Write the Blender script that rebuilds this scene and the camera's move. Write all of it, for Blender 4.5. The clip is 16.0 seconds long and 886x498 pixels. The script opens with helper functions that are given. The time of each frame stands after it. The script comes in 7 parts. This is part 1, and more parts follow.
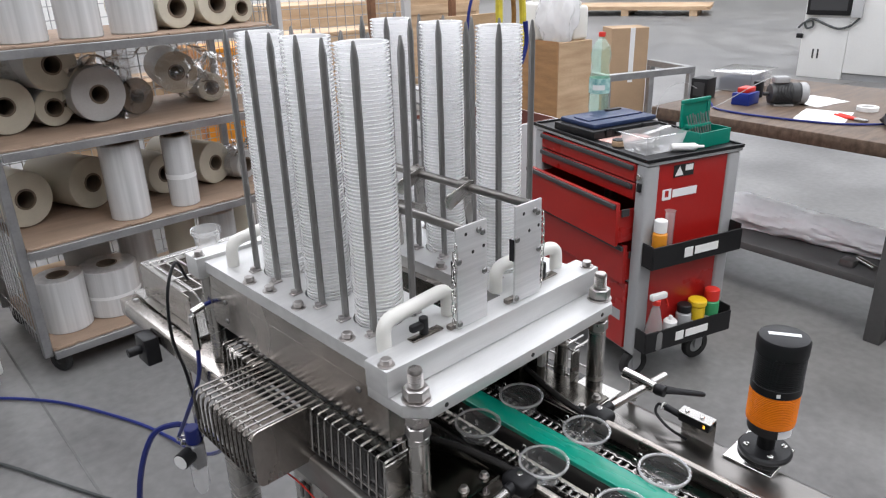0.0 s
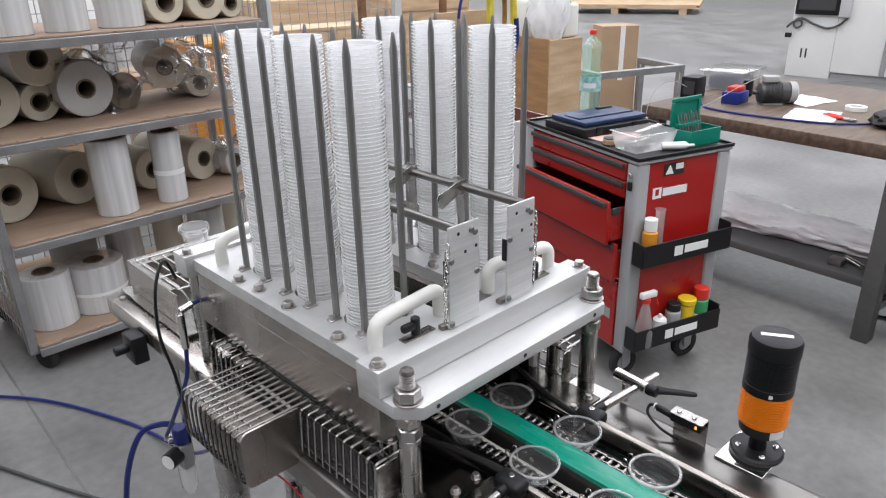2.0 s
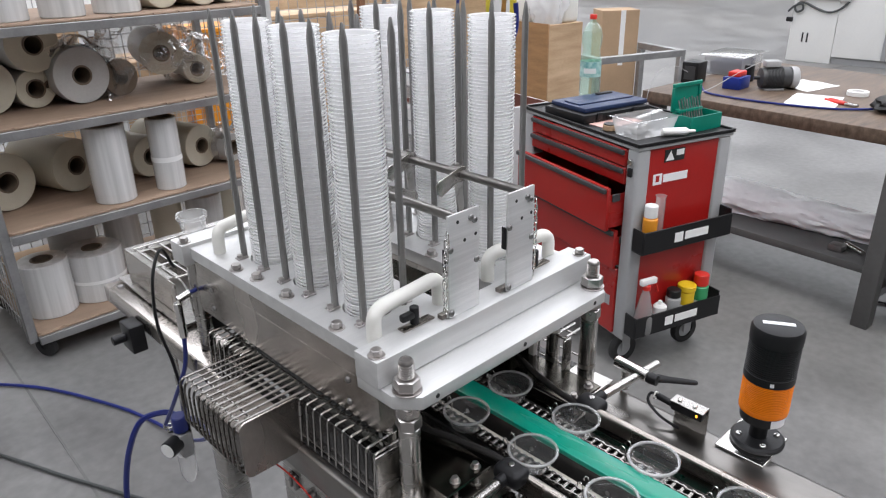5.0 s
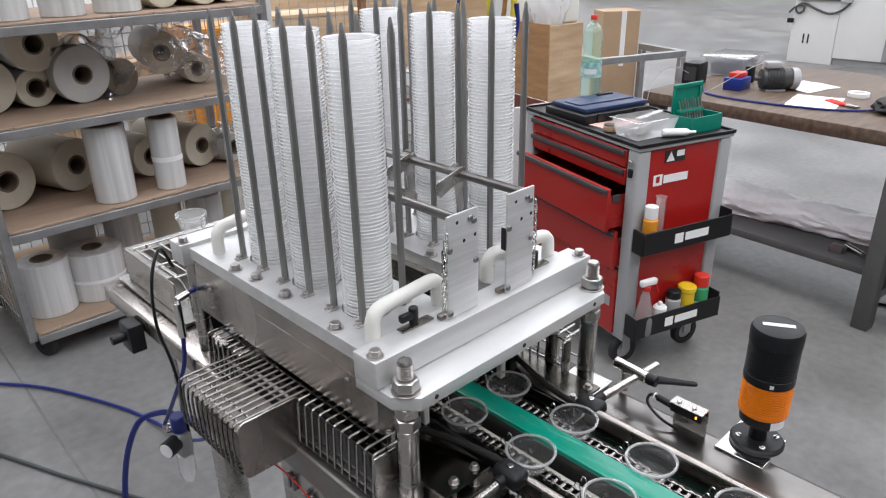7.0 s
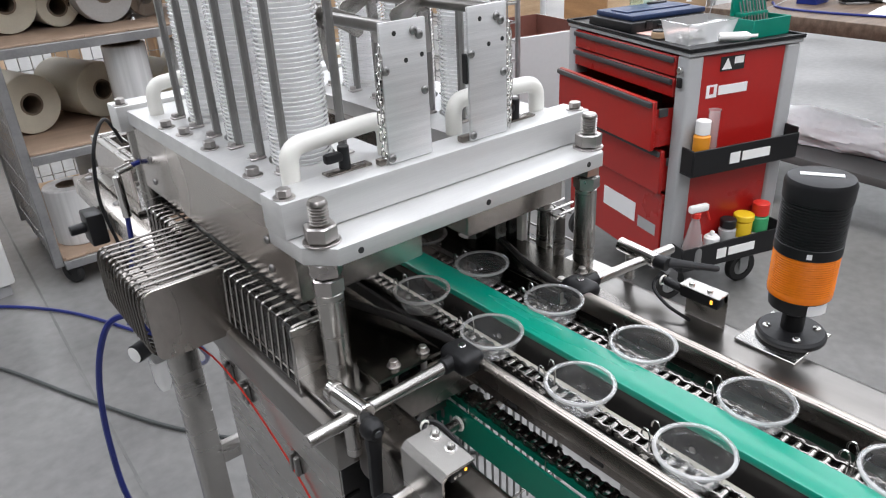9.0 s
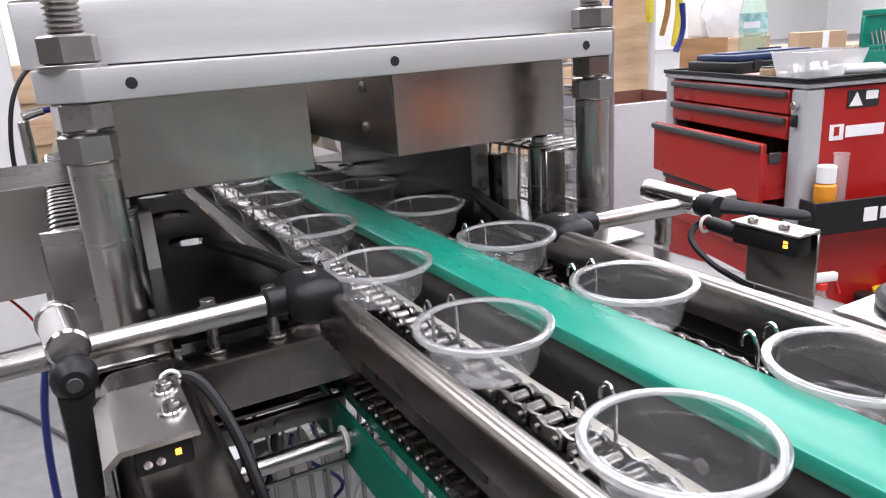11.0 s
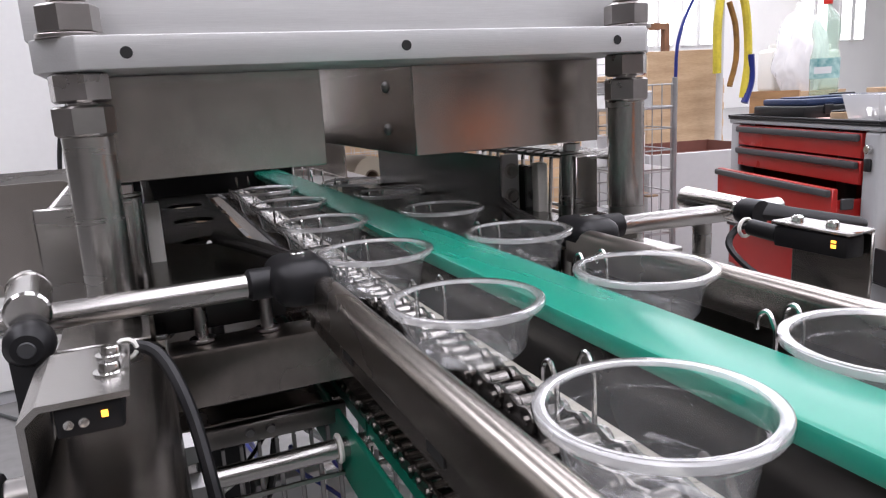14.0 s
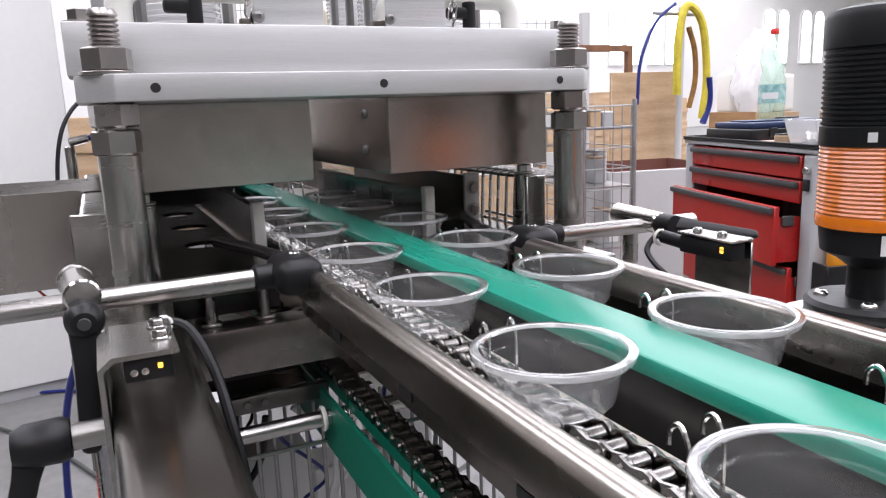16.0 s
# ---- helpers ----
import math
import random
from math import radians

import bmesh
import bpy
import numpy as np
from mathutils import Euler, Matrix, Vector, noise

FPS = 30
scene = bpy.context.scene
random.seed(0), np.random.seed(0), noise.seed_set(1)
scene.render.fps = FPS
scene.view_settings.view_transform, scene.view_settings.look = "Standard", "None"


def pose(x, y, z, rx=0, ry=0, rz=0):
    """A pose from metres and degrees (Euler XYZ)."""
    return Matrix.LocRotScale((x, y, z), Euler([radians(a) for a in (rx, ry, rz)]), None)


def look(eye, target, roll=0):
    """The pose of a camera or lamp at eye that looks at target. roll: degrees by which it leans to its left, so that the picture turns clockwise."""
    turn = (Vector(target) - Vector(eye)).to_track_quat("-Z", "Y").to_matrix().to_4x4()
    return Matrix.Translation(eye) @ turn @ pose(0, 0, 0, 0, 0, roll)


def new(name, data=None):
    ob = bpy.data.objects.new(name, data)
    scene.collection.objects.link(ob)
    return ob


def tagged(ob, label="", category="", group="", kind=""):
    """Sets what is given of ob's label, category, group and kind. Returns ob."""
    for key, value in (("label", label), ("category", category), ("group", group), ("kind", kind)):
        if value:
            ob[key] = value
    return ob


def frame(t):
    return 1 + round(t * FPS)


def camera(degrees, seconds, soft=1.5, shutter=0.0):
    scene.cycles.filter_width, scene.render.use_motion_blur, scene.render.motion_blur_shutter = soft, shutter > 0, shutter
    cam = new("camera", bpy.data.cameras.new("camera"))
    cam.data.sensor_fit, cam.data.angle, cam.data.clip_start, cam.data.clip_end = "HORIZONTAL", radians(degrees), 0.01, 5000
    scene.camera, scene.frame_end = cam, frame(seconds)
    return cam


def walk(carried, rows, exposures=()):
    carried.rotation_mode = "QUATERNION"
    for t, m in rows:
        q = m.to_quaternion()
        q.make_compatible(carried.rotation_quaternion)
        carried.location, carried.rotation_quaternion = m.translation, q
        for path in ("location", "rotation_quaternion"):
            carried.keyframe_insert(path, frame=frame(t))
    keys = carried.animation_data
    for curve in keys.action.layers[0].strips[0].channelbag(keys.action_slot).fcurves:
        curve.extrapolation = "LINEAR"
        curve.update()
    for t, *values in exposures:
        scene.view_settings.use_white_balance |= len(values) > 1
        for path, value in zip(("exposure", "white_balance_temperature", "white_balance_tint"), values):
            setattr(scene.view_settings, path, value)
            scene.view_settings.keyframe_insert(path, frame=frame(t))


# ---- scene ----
cam = camera(64.01, 16.0, 1.2)
PATH = [
    (0, (-0.6892, -0.5626, 1.6194), (0.2529, 0.4564, 1.0502), -1.74),
    (0.5, (-0.6888, -0.5615, 1.6200), (0.2612, 0.4510, 1.0522), -1.34),
    (1, (-0.6879, -0.5613, 1.6204), (0.2647, 0.4477, 1.0506), -1.29),
    (1.5, (-0.6850, -0.5558, 1.6189), (0.2695, 0.4490, 1.0448), -1.28),
    (2, (-0.6849, -0.5524, 1.6196), (0.2716, 0.4491, 1.0434), -1.19),
    (2.5, (-0.6824, -0.5488, 1.6184), (0.2737, 0.4493, 1.0358), -1.15),
    (3, (-0.6803, -0.5471, 1.6190), (0.2742, 0.4521, 1.0355), -1.30),
    (3.5, (-0.6787, -0.5452, 1.6173), (0.2762, 0.4532, 1.0330), -1.20),
    (4, (-0.6773, -0.5445, 1.6191), (0.2766, 0.4510, 1.0282), -1.29),
    (6.5, (-0.6773, -0.5471, 1.6170), (0.2683, 0.4442, 1.0061), -1.27),
    (7, (-0.6750, -0.5450, 1.6180), (0.2735, 0.4487, 1.0156), -1.17),
    (7.5, (-0.6652, -0.5430, 1.6083), (0.2800, 0.4607, 1.0173), -0.84),
    (8, (-0.6350, -0.5512, 1.5687), (0.2893, 0.4563, 0.9517), -0.64),
    (8.5, (-0.5693, -0.5598, 1.4919), (0.3135, 0.4560, 0.8294), -1.53),
    (9, (-0.4928, -0.5496, 1.4005), (0.3280, 0.5135, 0.7326), -3.09),
    (9.2, (-0.4583, -0.5311, 1.3582), (0.3602, 0.5395, 0.6994), -4.33),
    (11.3, (-0.2007, -0.4611, 1.0847), (0.4324, 0.8396, 0.6882), -3.34),
    (11.5, (-0.1945, -0.4608, 1.0739), (0.4151, 0.8570, 0.6973), -3.02),
    (12, (-0.1829, -0.4640, 1.0531), (0.4040, 0.8731, 0.7099), -2.34),
    (12.5, (-0.1788, -0.4601, 1.0518), (0.3932, 0.8907, 0.7386), -2.30),
    (13, (-0.1757, -0.4581, 1.0538), (0.3950, 0.8942, 0.7449), -2.57),
    (13.5, (-0.1754, -0.4549, 1.0552), (0.3961, 0.8970, 0.7458), -2.88),
    (14, (-0.1752, -0.4551, 1.0554), (0.3975, 0.8950, 0.7406), -3.24),
    (14.5, (-0.1727, -0.4617, 1.0559), (0.4117, 0.8825, 0.7369), -3.27),
    (15, (-0.1713, -0.4860, 1.0590), (0.4284, 0.8520, 0.7426), -3.31),
    (15.5, (-0.1939, -0.5055, 1.0580), (0.4056, 0.8335, 0.7455), -3.51),
    (16, (-0.2134, -0.5443, 1.0682), (0.4213, 0.7833, 0.7773), -2.14),
]

walk(cam, [(t, look(eye, target, roll)) for t, eye, target, roll in PATH], [(0.0, 0.09, 6500, 10), (7.5, 0.08, 6500, 10), (9.0, 0.33, 6500, 9), (11.4, 0.72, 6500, 17), (12.0, 0.68, 6500, 17), (12.5, 0.46, 6500, 17), (14.5, 0.42, 6500, 17), (15.0, 0.44, 6500, 17), (15.5, 0.50, 6500, 17), (16.0, 0.52, 6500, 16)])

# ---- light: overcast daylight through the roof lights and windows of a hall ----
world = bpy.data.worlds.new("sky")
scene.world = world
world.use_nodes = True
_n = world.node_tree.nodes
_sky = _n.new("ShaderNodeTexSky")
_sky.sky_type, _sky.sun_disc = "NISHITA", False
_sky.sun_elevation, _sky.sun_rotation = radians(48), radians(200)
_n["Background"].inputs["Strength"].default_value = 0.12
world.node_tree.links.new(_sky.outputs["Color"], _n["Background"].inputs["Color"])
sun = new("sun", bpy.data.lights.new("sun", "SUN"))
sun.data.energy, sun.data.angle, sun.data.color = 0.8, radians(12), (1.0, 0.96, 0.9)
sun.matrix_world = look((0, -4, 12), (2, 0, 0))

ROOF_LIGHTS = [(-4.0, 1.5), (1.4, 1.5), (6.8, 1.5), (12.2, 1.5), (17.6, 1.5), (23.0, 1.5)]   # x, half width
ROOF_Z = 7.2
LAMP_WATTS = 960.0
for _x, _w in ROOF_LIGHTS:
    lamp = new("roof_light_lamp", bpy.data.lights.new("roof_light_lamp", "AREA"))
    lamp.data.shape, lamp.data.size, lamp.data.size_y = "RECTANGLE", 2 * _w, 28.6
    lamp.data.energy, lamp.data.color = LAMP_WATTS, (0.965, 0.965, 1.0)
    lamp.matrix_world = pose(_x, 5.7, ROOF_Z - 0.03)


# ---- materials ----
def surf(name, col, rough=0.5, metal=0.0, var=0.12, scale=8.0, bump=0.1, fine=60.0, stretch=(1, 1, 1), rough_var=0.1,
         col2=None, coat=0.0, trans=0.0, ior=1.45, spec=0.5):
    """Noise at two scales over a base colour, with a fine bump and uneven gloss."""
    m = bpy.data.materials.new(name)
    m.use_nodes = True
    t = m.node_tree
    b = t.nodes["Principled BSDF"]
    co, mp = t.nodes.new("ShaderNodeTexCoord"), t.nodes.new("ShaderNodeMapping")
    mp.inputs["Scale"].default_value = stretch
    t.links.new(co.outputs["Object"], mp.inputs["Vector"])
    n1, n2 = t.nodes.new("ShaderNodeTexNoise"), t.nodes.new("ShaderNodeTexNoise")
    n1.inputs["Scale"].default_value, n1.inputs["Detail"].default_value = scale, 5
    n2.inputs["Scale"].default_value, n2.inputs["Detail"].default_value = fine, 4
    for n in (n1, n2):
        t.links.new(mp.outputs["Vector"], n.inputs["Vector"])
    mix = t.nodes.new("ShaderNodeMath")
    mix.operation = "MULTIPLY_ADD"
    t.links.new(n2.outputs["Fac"], mix.inputs[0])
    mix.inputs[1].default_value = 0.4
    t.links.new(n1.outputs["Fac"], mix.inputs[2])
    ramp = t.nodes.new("ShaderNodeMapRange")
    ramp.inputs[1].default_value, ramp.inputs[2].default_value = 0.45, 0.95
    t.links.new(mix.outputs[0], ramp.inputs[0])
    cm = t.nodes.new("ShaderNodeMix")
    cm.data_type = "RGBA"
    a = [max(0, c * (1 - var)) for c in col]
    z = col2 or [min(1, c * (1 + var)) for c in col]
    cm.inputs[6].default_value, cm.inputs[7].default_value = (*a, 1), (*z, 1)
    t.links.new(ramp.outputs[0], cm.inputs[0])
    t.links.new(cm.outputs[2], b.inputs["Base Color"])
    rr = t.nodes.new("ShaderNodeMapRange")
    rr.inputs[3].default_value, rr.inputs[4].default_value = max(0.02, rough - rough_var), min(1, rough + rough_var)
    t.links.new(n1.outputs["Fac"], rr.inputs[0])
    t.links.new(rr.outputs[0], b.inputs["Roughness"])
    b.inputs["Metallic"].default_value = metal
    b.inputs["Coat Weight"].default_value = coat
    b.inputs["Transmission Weight"].default_value = trans
    b.inputs["IOR"].default_value = ior
    b.inputs["Specular IOR Level"].default_value = spec
    if bump:
        bp = t.nodes.new("ShaderNodeBump")
        bp.inputs["Strength"].default_value, bp.inputs["Distance"].default_value = bump, 0.002
        t.links.new(n2.outputs["Fac"], bp.inputs["Height"])
        t.links.new(bp.outputs["Normal"], b.inputs["Normal"])
    return m


def clear_plastic(name, tint, gloss, milk=0.0, rough=0.06, milk_col=(0.9, 0.9, 0.9)):
    """Thin clear plastic: light passes straight through, gloss by the angle, a little milkiness."""
    m = bpy.data.materials.new(name)
    m.use_nodes = True
    t = m.node_tree
    t.nodes.remove(t.nodes["Principled BSDF"])
    out = t.nodes["Material Output"]
    tr, gl, df = (t.nodes.new("ShaderNodeBsdf" + k) for k in ("Transparent", "Glossy", "Diffuse"))
    tl, half = t.nodes.new("ShaderNodeBsdfTranslucent"), t.nodes.new("ShaderNodeMixShader")
    tr.inputs["Color"].default_value = (*tint, 1)
    gl.inputs["Roughness"].default_value = rough
    df.inputs["Color"].default_value = tl.inputs["Color"].default_value = (*milk_col, 1)
    half.inputs[0].default_value = 0.55
    t.links.new(df.outputs[0], half.inputs[1])
    t.links.new(tl.outputs[0], half.inputs[2])
    m1, m2 = t.nodes.new("ShaderNodeMixShader"), t.nodes.new("ShaderNodeMixShader")
    m1.inputs[0].default_value = milk
    t.links.new(tr.outputs[0], m1.inputs[1])
    t.links.new(half.outputs[0], m1.inputs[2])
    lw, pw, fr = t.nodes.new("ShaderNodeLayerWeight"), t.nodes.new("ShaderNodeMath"), t.nodes.new("ShaderNodeMath")
    lw.inputs["Blend"].default_value = 0.5
    pw.operation, fr.operation = "POWER", "MULTIPLY_ADD"
    pw.inputs[1].default_value, fr.inputs[1].default_value, fr.inputs[2].default_value = 4.0, 0.9, 0.045
    t.links.new(lw.outputs["Facing"], pw.inputs[0])
    t.links.new(pw.outputs[0], fr.inputs[0])
    sc = t.nodes.new("ShaderNodeMath")
    sc.operation, sc.use_clamp = "MULTIPLY", True
    sc.inputs[1].default_value = gloss
    t.links.new(fr.outputs[0], sc.inputs[0])
    t.links.new(sc.outputs[0], m2.inputs[0])
    t.links.new(m1.outputs[0], m2.inputs[1])
    t.links.new(gl.outputs[0], m2.inputs[2])
    t.links.new(m2.outputs[0], out.inputs["Surface"])
    return m


def glow(name, col, strength):
    m = bpy.data.materials.new(name)
    m.use_nodes = True
    b = m.node_tree.nodes["Principled BSDF"]
    b.inputs["Base Color"].default_value = (*col, 1)
    b.inputs["Emission Color"].default_value, b.inputs["Emission Strength"].default_value = (*col, 1), strength
    return m


CONCRETE = surf("concrete", (0.172, 0.170, 0.166), 0.38, 0, 0.36, 1.6, 0.12, 24, rough_var=0.14)
ALU = surf("machined_aluminium", (0.62, 0.62, 0.612), 0.40, 0.45, 0.10, 4, 0.06, 110, (0.6, 9, 14), 0.08)
ALU_BRUSHED = surf("brushed_aluminium", (0.78, 0.78, 0.78), 0.40, 0.7, 0.10, 14, 0.25, 120, (0.35, 1, 12), 0.08)
STEEL = surf("stainless_steel", (0.46, 0.445, 0.425), 0.27, 1.0, 0.05, 5, 0.02, 80, (1, 1, 7), 0.03)
STEEL_MID = surf("dull_stainless_beam", (0.235, 0.223, 0.210), 0.30, 1.0, 0.14, 5, 0.03, 80, (1, 0.4, 1), 0.09)
BAG_WHITE = surf("white_plastic_sheet", (0.9, 0.9, 0.91), 0.32, 0, 0.06, 9, 0.5, 38, coat=0.3)
STEEL_DARK = surf("worn_stainless_sheet", (0.235, 0.212, 0.193), 0.27, 1.0, 0.22, 7, 0.006, 140, (1, 1, 0.7), 0.10)
HOUSING_STEEL = surf("smudged_stainless_housing", (0.46, 0.425, 0.395), 0.25, 1.0, 0.24, 7, 0.004, 140, (1, 1, 0.5), 0.10)
TRAY_STEEL = surf("oily_brown_sheet", (0.13, 0.122, 0.108), 0.20, 1.0, 0.3, 7, 0.02, 80)
RAIL_STEEL = surf("rubbed_rail_steel", (0.42, 0.385, 0.35), 0.27, 1.0, 0.16, 9, 0.01, 120, (1, 0.4, 1), 0.08)
STEEL_BRIGHT = surf("polished_steel", (0.72, 0.71, 0.69), 0.16, 1.0, 0.06, 9, 0.02, 70, (1, 1, 1), 0.06)
STEEL_ROD = surf("grey_steel_rod", (0.27, 0.265, 0.26), 0.42, 0.85, 0.08, 30, 0.03, 90)
STEEL_NUT = surf("plated_nut", (0.46, 0.435, 0.42), 0.3, 1.0, 0.08, 30, 0.05, 120)
CHAIN_MAT = surf("oiled_chain_steel", (0.30, 0.285, 0.27), 0.20, 1.0, 0.35, 90, 0.05, 220)
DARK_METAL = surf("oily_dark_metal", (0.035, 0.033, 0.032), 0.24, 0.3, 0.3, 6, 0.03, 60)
BLACK = surf("black_plastic", (0.011, 0.011, 0.012), 0.42, 0, 0.15, 20, 0.08, 150, spec=0.35)
BLACK_RUBBER = surf("black_rubber", (0.022, 0.022, 0.022), 0.62, 0, 0.2, 12, 0.06, 80)
GREEN = surf("green_slide_plastic", (0.0, 0.245, 0.165), 0.27, 0, 0.06, 5, 0.006, 70, (3, 0.3, 1), 0.03, ior=1.56)
GREEN_DARK = surf("dark_green_slide_plastic", (0.0, 0.16, 0.10), 0.4, 0, 0.1, 5, 0.02, 70)
WHITE_PLASTIC = surf("cream_white_plastic", (0.78, 0.77, 0.72), 0.38, 0, 0.03, 8, 0.02, 60)
WHITE_PAINT = surf("white_paint", (0.78, 0.78, 0.76), 0.55, 0, 0.04, 2, 0.04, 40)
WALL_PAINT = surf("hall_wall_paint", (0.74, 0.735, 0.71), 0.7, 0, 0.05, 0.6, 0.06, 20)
# walls and ceiling out of view: dark greys chosen to lower the bounce light
WALL_UNSEEN = surf("unseen_dark_wall", (0.17, 0.16, 0.148), 0.8, 0, 0.15, 0.8, 0.1, 20)
CEILING_GREY = surf("unseen_dark_ceiling", (0.27, 0.265, 0.255), 0.6, 0, 0.08, 0.6, 0.06, 20)
GREY_PAINT = surf("grey_enamel", (0.36, 0.365, 0.37), 0.38, 0, 0.05, 6, 0.03, 60)
GREY_PLASTIC = surf("grey_plastic", (0.045, 0.046, 0.048), 0.45, 0, 0.06, 10, 0.05, 90)
RED = surf("red_enamel", (0.37, 0.013, 0.011), 0.30, 0, 0.08, 4, 0.02, 60, coat=0.3)
WOOD_BENCH = surf("stained_bench_wood", (0.085, 0.055, 0.036), 0.55, 0, 0.35, 5, 0.2, 50, (1, 8, 6), col2=(0.17, 0.12, 0.085))
PLYWOOD = surf("pine_plywood", (0.50, 0.33, 0.19), 0.6, 0, 0.22, 2.2, 0.1, 40, (1, 1, 7), col2=(0.62, 0.45, 0.29))
DECK_WOOD = surf("shelf_board", (0.31, 0.22, 0.158), 0.7, 0, 0.2, 4, 0.1, 60, (1, 5, 1))
CARDBOARD = surf("cardboard", (0.42, 0.29, 0.18), 0.8, 0, 0.1, 5, 0.05, 60)
GALV = surf("galvanised_steel", (0.38, 0.38, 0.38), 0.42, 0.8, 0.16, 12, 0.05, 90)
FILM_CREAM = surf("film_roll_cream", (0.60, 0.565, 0.46), 0.5, 0, 0.06, 3, 0.04, 120, (1, 1, 1))
FILM_END = surf("film_roll_edge", (0.58, 0.54, 0.435), 0.62, 0, 0.07, 14, 0.08, 160)
FILM_GREY = surf("film_roll_grey", (0.49, 0.485, 0.47), 0.45, 0, 0.12, 6, 0.06, 120)
FILM_WHITE = surf("film_roll_white", (0.58, 0.58, 0.57), 0.24, 0, 0.12, 26, 0.04, 90, (1, 1, 0.03), 0.08, coat=0.6, col2=(0.74, 0.74, 0.73))
CORE = surf("cardboard_core", (0.17, 0.13, 0.095), 0.8, 0, 0.2, 10, 0.05, 60)
# near-black colour standing in for the shade deep inside the cores
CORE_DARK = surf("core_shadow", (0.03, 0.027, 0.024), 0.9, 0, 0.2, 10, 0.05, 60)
WRAP = clear_plastic("stretch_wrap", (0.97, 0.97, 0.97), 3.2, 0.10, 0.10)
WRAP_WHITE = clear_plastic("cloudy_wrap", (0.97, 0.97, 0.97), 1.0, 0.86, 0.2, (0.96, 0.96, 0.97))
CUP_CLEAR = clear_plastic("clear_cup_plastic", (0.975, 0.98, 0.975), 0.9, 0.085, 0.10)
CUP_RIM = clear_plastic("cup_rim_plastic", (0.95, 0.955, 0.95), 1.9, 0.29, 0.15)
CUP_STACKED = clear_plastic("nested_cup_plastic", (0.985, 0.985, 0.99), 1.2, 0.90, 0.14, (0.99, 0.99, 0.99))
TUB_CLEAR = clear_plastic("cloudy_tub_plastic", (0.95, 0.95, 0.95), 1.5, 0.34, 0.15)
PET_GREEN = clear_plastic("green_bottle_plastic", (0.90, 0.985, 0.93), 1.3, 0.14, 0.06, (0.70, 0.95, 0.80))
LENS_AMBER = surf("amber_lens", (0.80, 0.20, 0.008), 0.18, 0, 0.1, 30, 0.05, 200, coat=0.5)
BLUE_HOSE = surf("blue_air_hose", (0.012, 0.022, 0.16), 0.35, 0, 0.1, 20, 0.02, 90)
GREY_CABLE = surf("grey_cable", (0.06, 0.065, 0.065), 0.5, 0, 0.1, 20, 0.02, 90)
RED_CABLE = surf("red_cable", (0.55, 0.02, 0.01), 0.4, 0, 0.1, 20, 0.02, 90)
BLUE_CASE = surf("navy_plastic", (0.018, 0.032, 0.085), 0.42, 0, 0.1, 20, 0.08, 150)
TEAL_BOX = surf("teal_plastic", (0.0, 0.20, 0.14), 0.35, 0, 0.1, 20, 0.05, 120)
YELLOW = surf("yellow_plastic", (0.78, 0.52, 0.02), 0.4, 0, 0.05, 20, 0.03, 90)
ORANGE = surf("orange_plastic", (0.72, 0.28, 0.02), 0.4, 0, 0.05, 20, 0.03, 90)
RED_PLASTIC = surf("red_plastic", (0.62, 0.03, 0.02), 0.4, 0, 0.05, 20, 0.03, 90)
GREEN_PLASTIC = surf("green_label", (0.04, 0.30, 0.12), 0.4, 0, 0.05, 20, 0.03, 90)
MARK_WHITE = surf("white_print", (0.82, 0.82, 0.82), 0.5, 0, 0.02, 20, 0, 60)
MARK_BLACK = surf("black_print", (0.02, 0.02, 0.02), 0.5, 0, 0.02, 20, 0, 60)
PAPER = surf("paper", (0.80, 0.80, 0.79), 0.7, 0, 0.03, 8, 0.03, 60)
LABEL_BLUE = surf("aqua_label", (0.16, 0.50, 0.50), 0.4, 0, 0.3, 30, 0.0, 60, col2=(0.55, 0.75, 0.70))
FRIDGE_GREY = surf("grey_bin_paint", (0.50, 0.505, 0.51), 0.5, 0, 0.06, 3, 0.05, 40)
BIN_INSIDE = surf("brown_bin_lining", (0.16, 0.06, 0.045), 0.6, 0, 0.15, 6, 0.05, 40)
LED_AMBER = glow("amber_led", (1.0, 0.45, 0.05), 2.0)
WINDOW_GLOW = glow("daylight_pane", (0.97, 0.985, 1.0), 5.0)
PUSHER_GREY = surf("grey_sheet_plate", (0.25, 0.255, 0.25), 0.22, 0.8, 0.12, 5, 0.01, 80)
DARK_ENAMEL = surf("dark_grey_enamel", (0.10, 0.10, 0.098), 0.45, 0, 0.15, 5, 0.05, 50)
IVORY = surf("ivory_wear_strip", (0.50, 0.475, 0.41), 0.4, 0, 0.12, 14, 0.03, 90)
JOINT = surf("sawn_joint", (0.16, 0.16, 0.155), 0.9, 0, 0.2, 10, 0.05, 60)


# ---- mesh helpers ----
def box(bm, x0, x1, y0, y1, z0, z1, bevel=0.0, seg=2):
    r = bmesh.ops.create_cube(bm, size=1.0)
    v = r["verts"]
    bmesh.ops.scale(bm, vec=(abs(x1 - x0), abs(y1 - y0), abs(z1 - z0)), verts=v)
    bmesh.ops.translate(bm, vec=((x0 + x1) / 2, (y0 + y1) / 2, (z0 + z1) / 2), verts=v)
    if bevel:
        e = list({e for q in v for e in q.link_edges})
        bmesh.ops.bevel(bm, geom=e, offset=bevel, segments=seg, profile=0.5, affect="EDGES")
    return bm


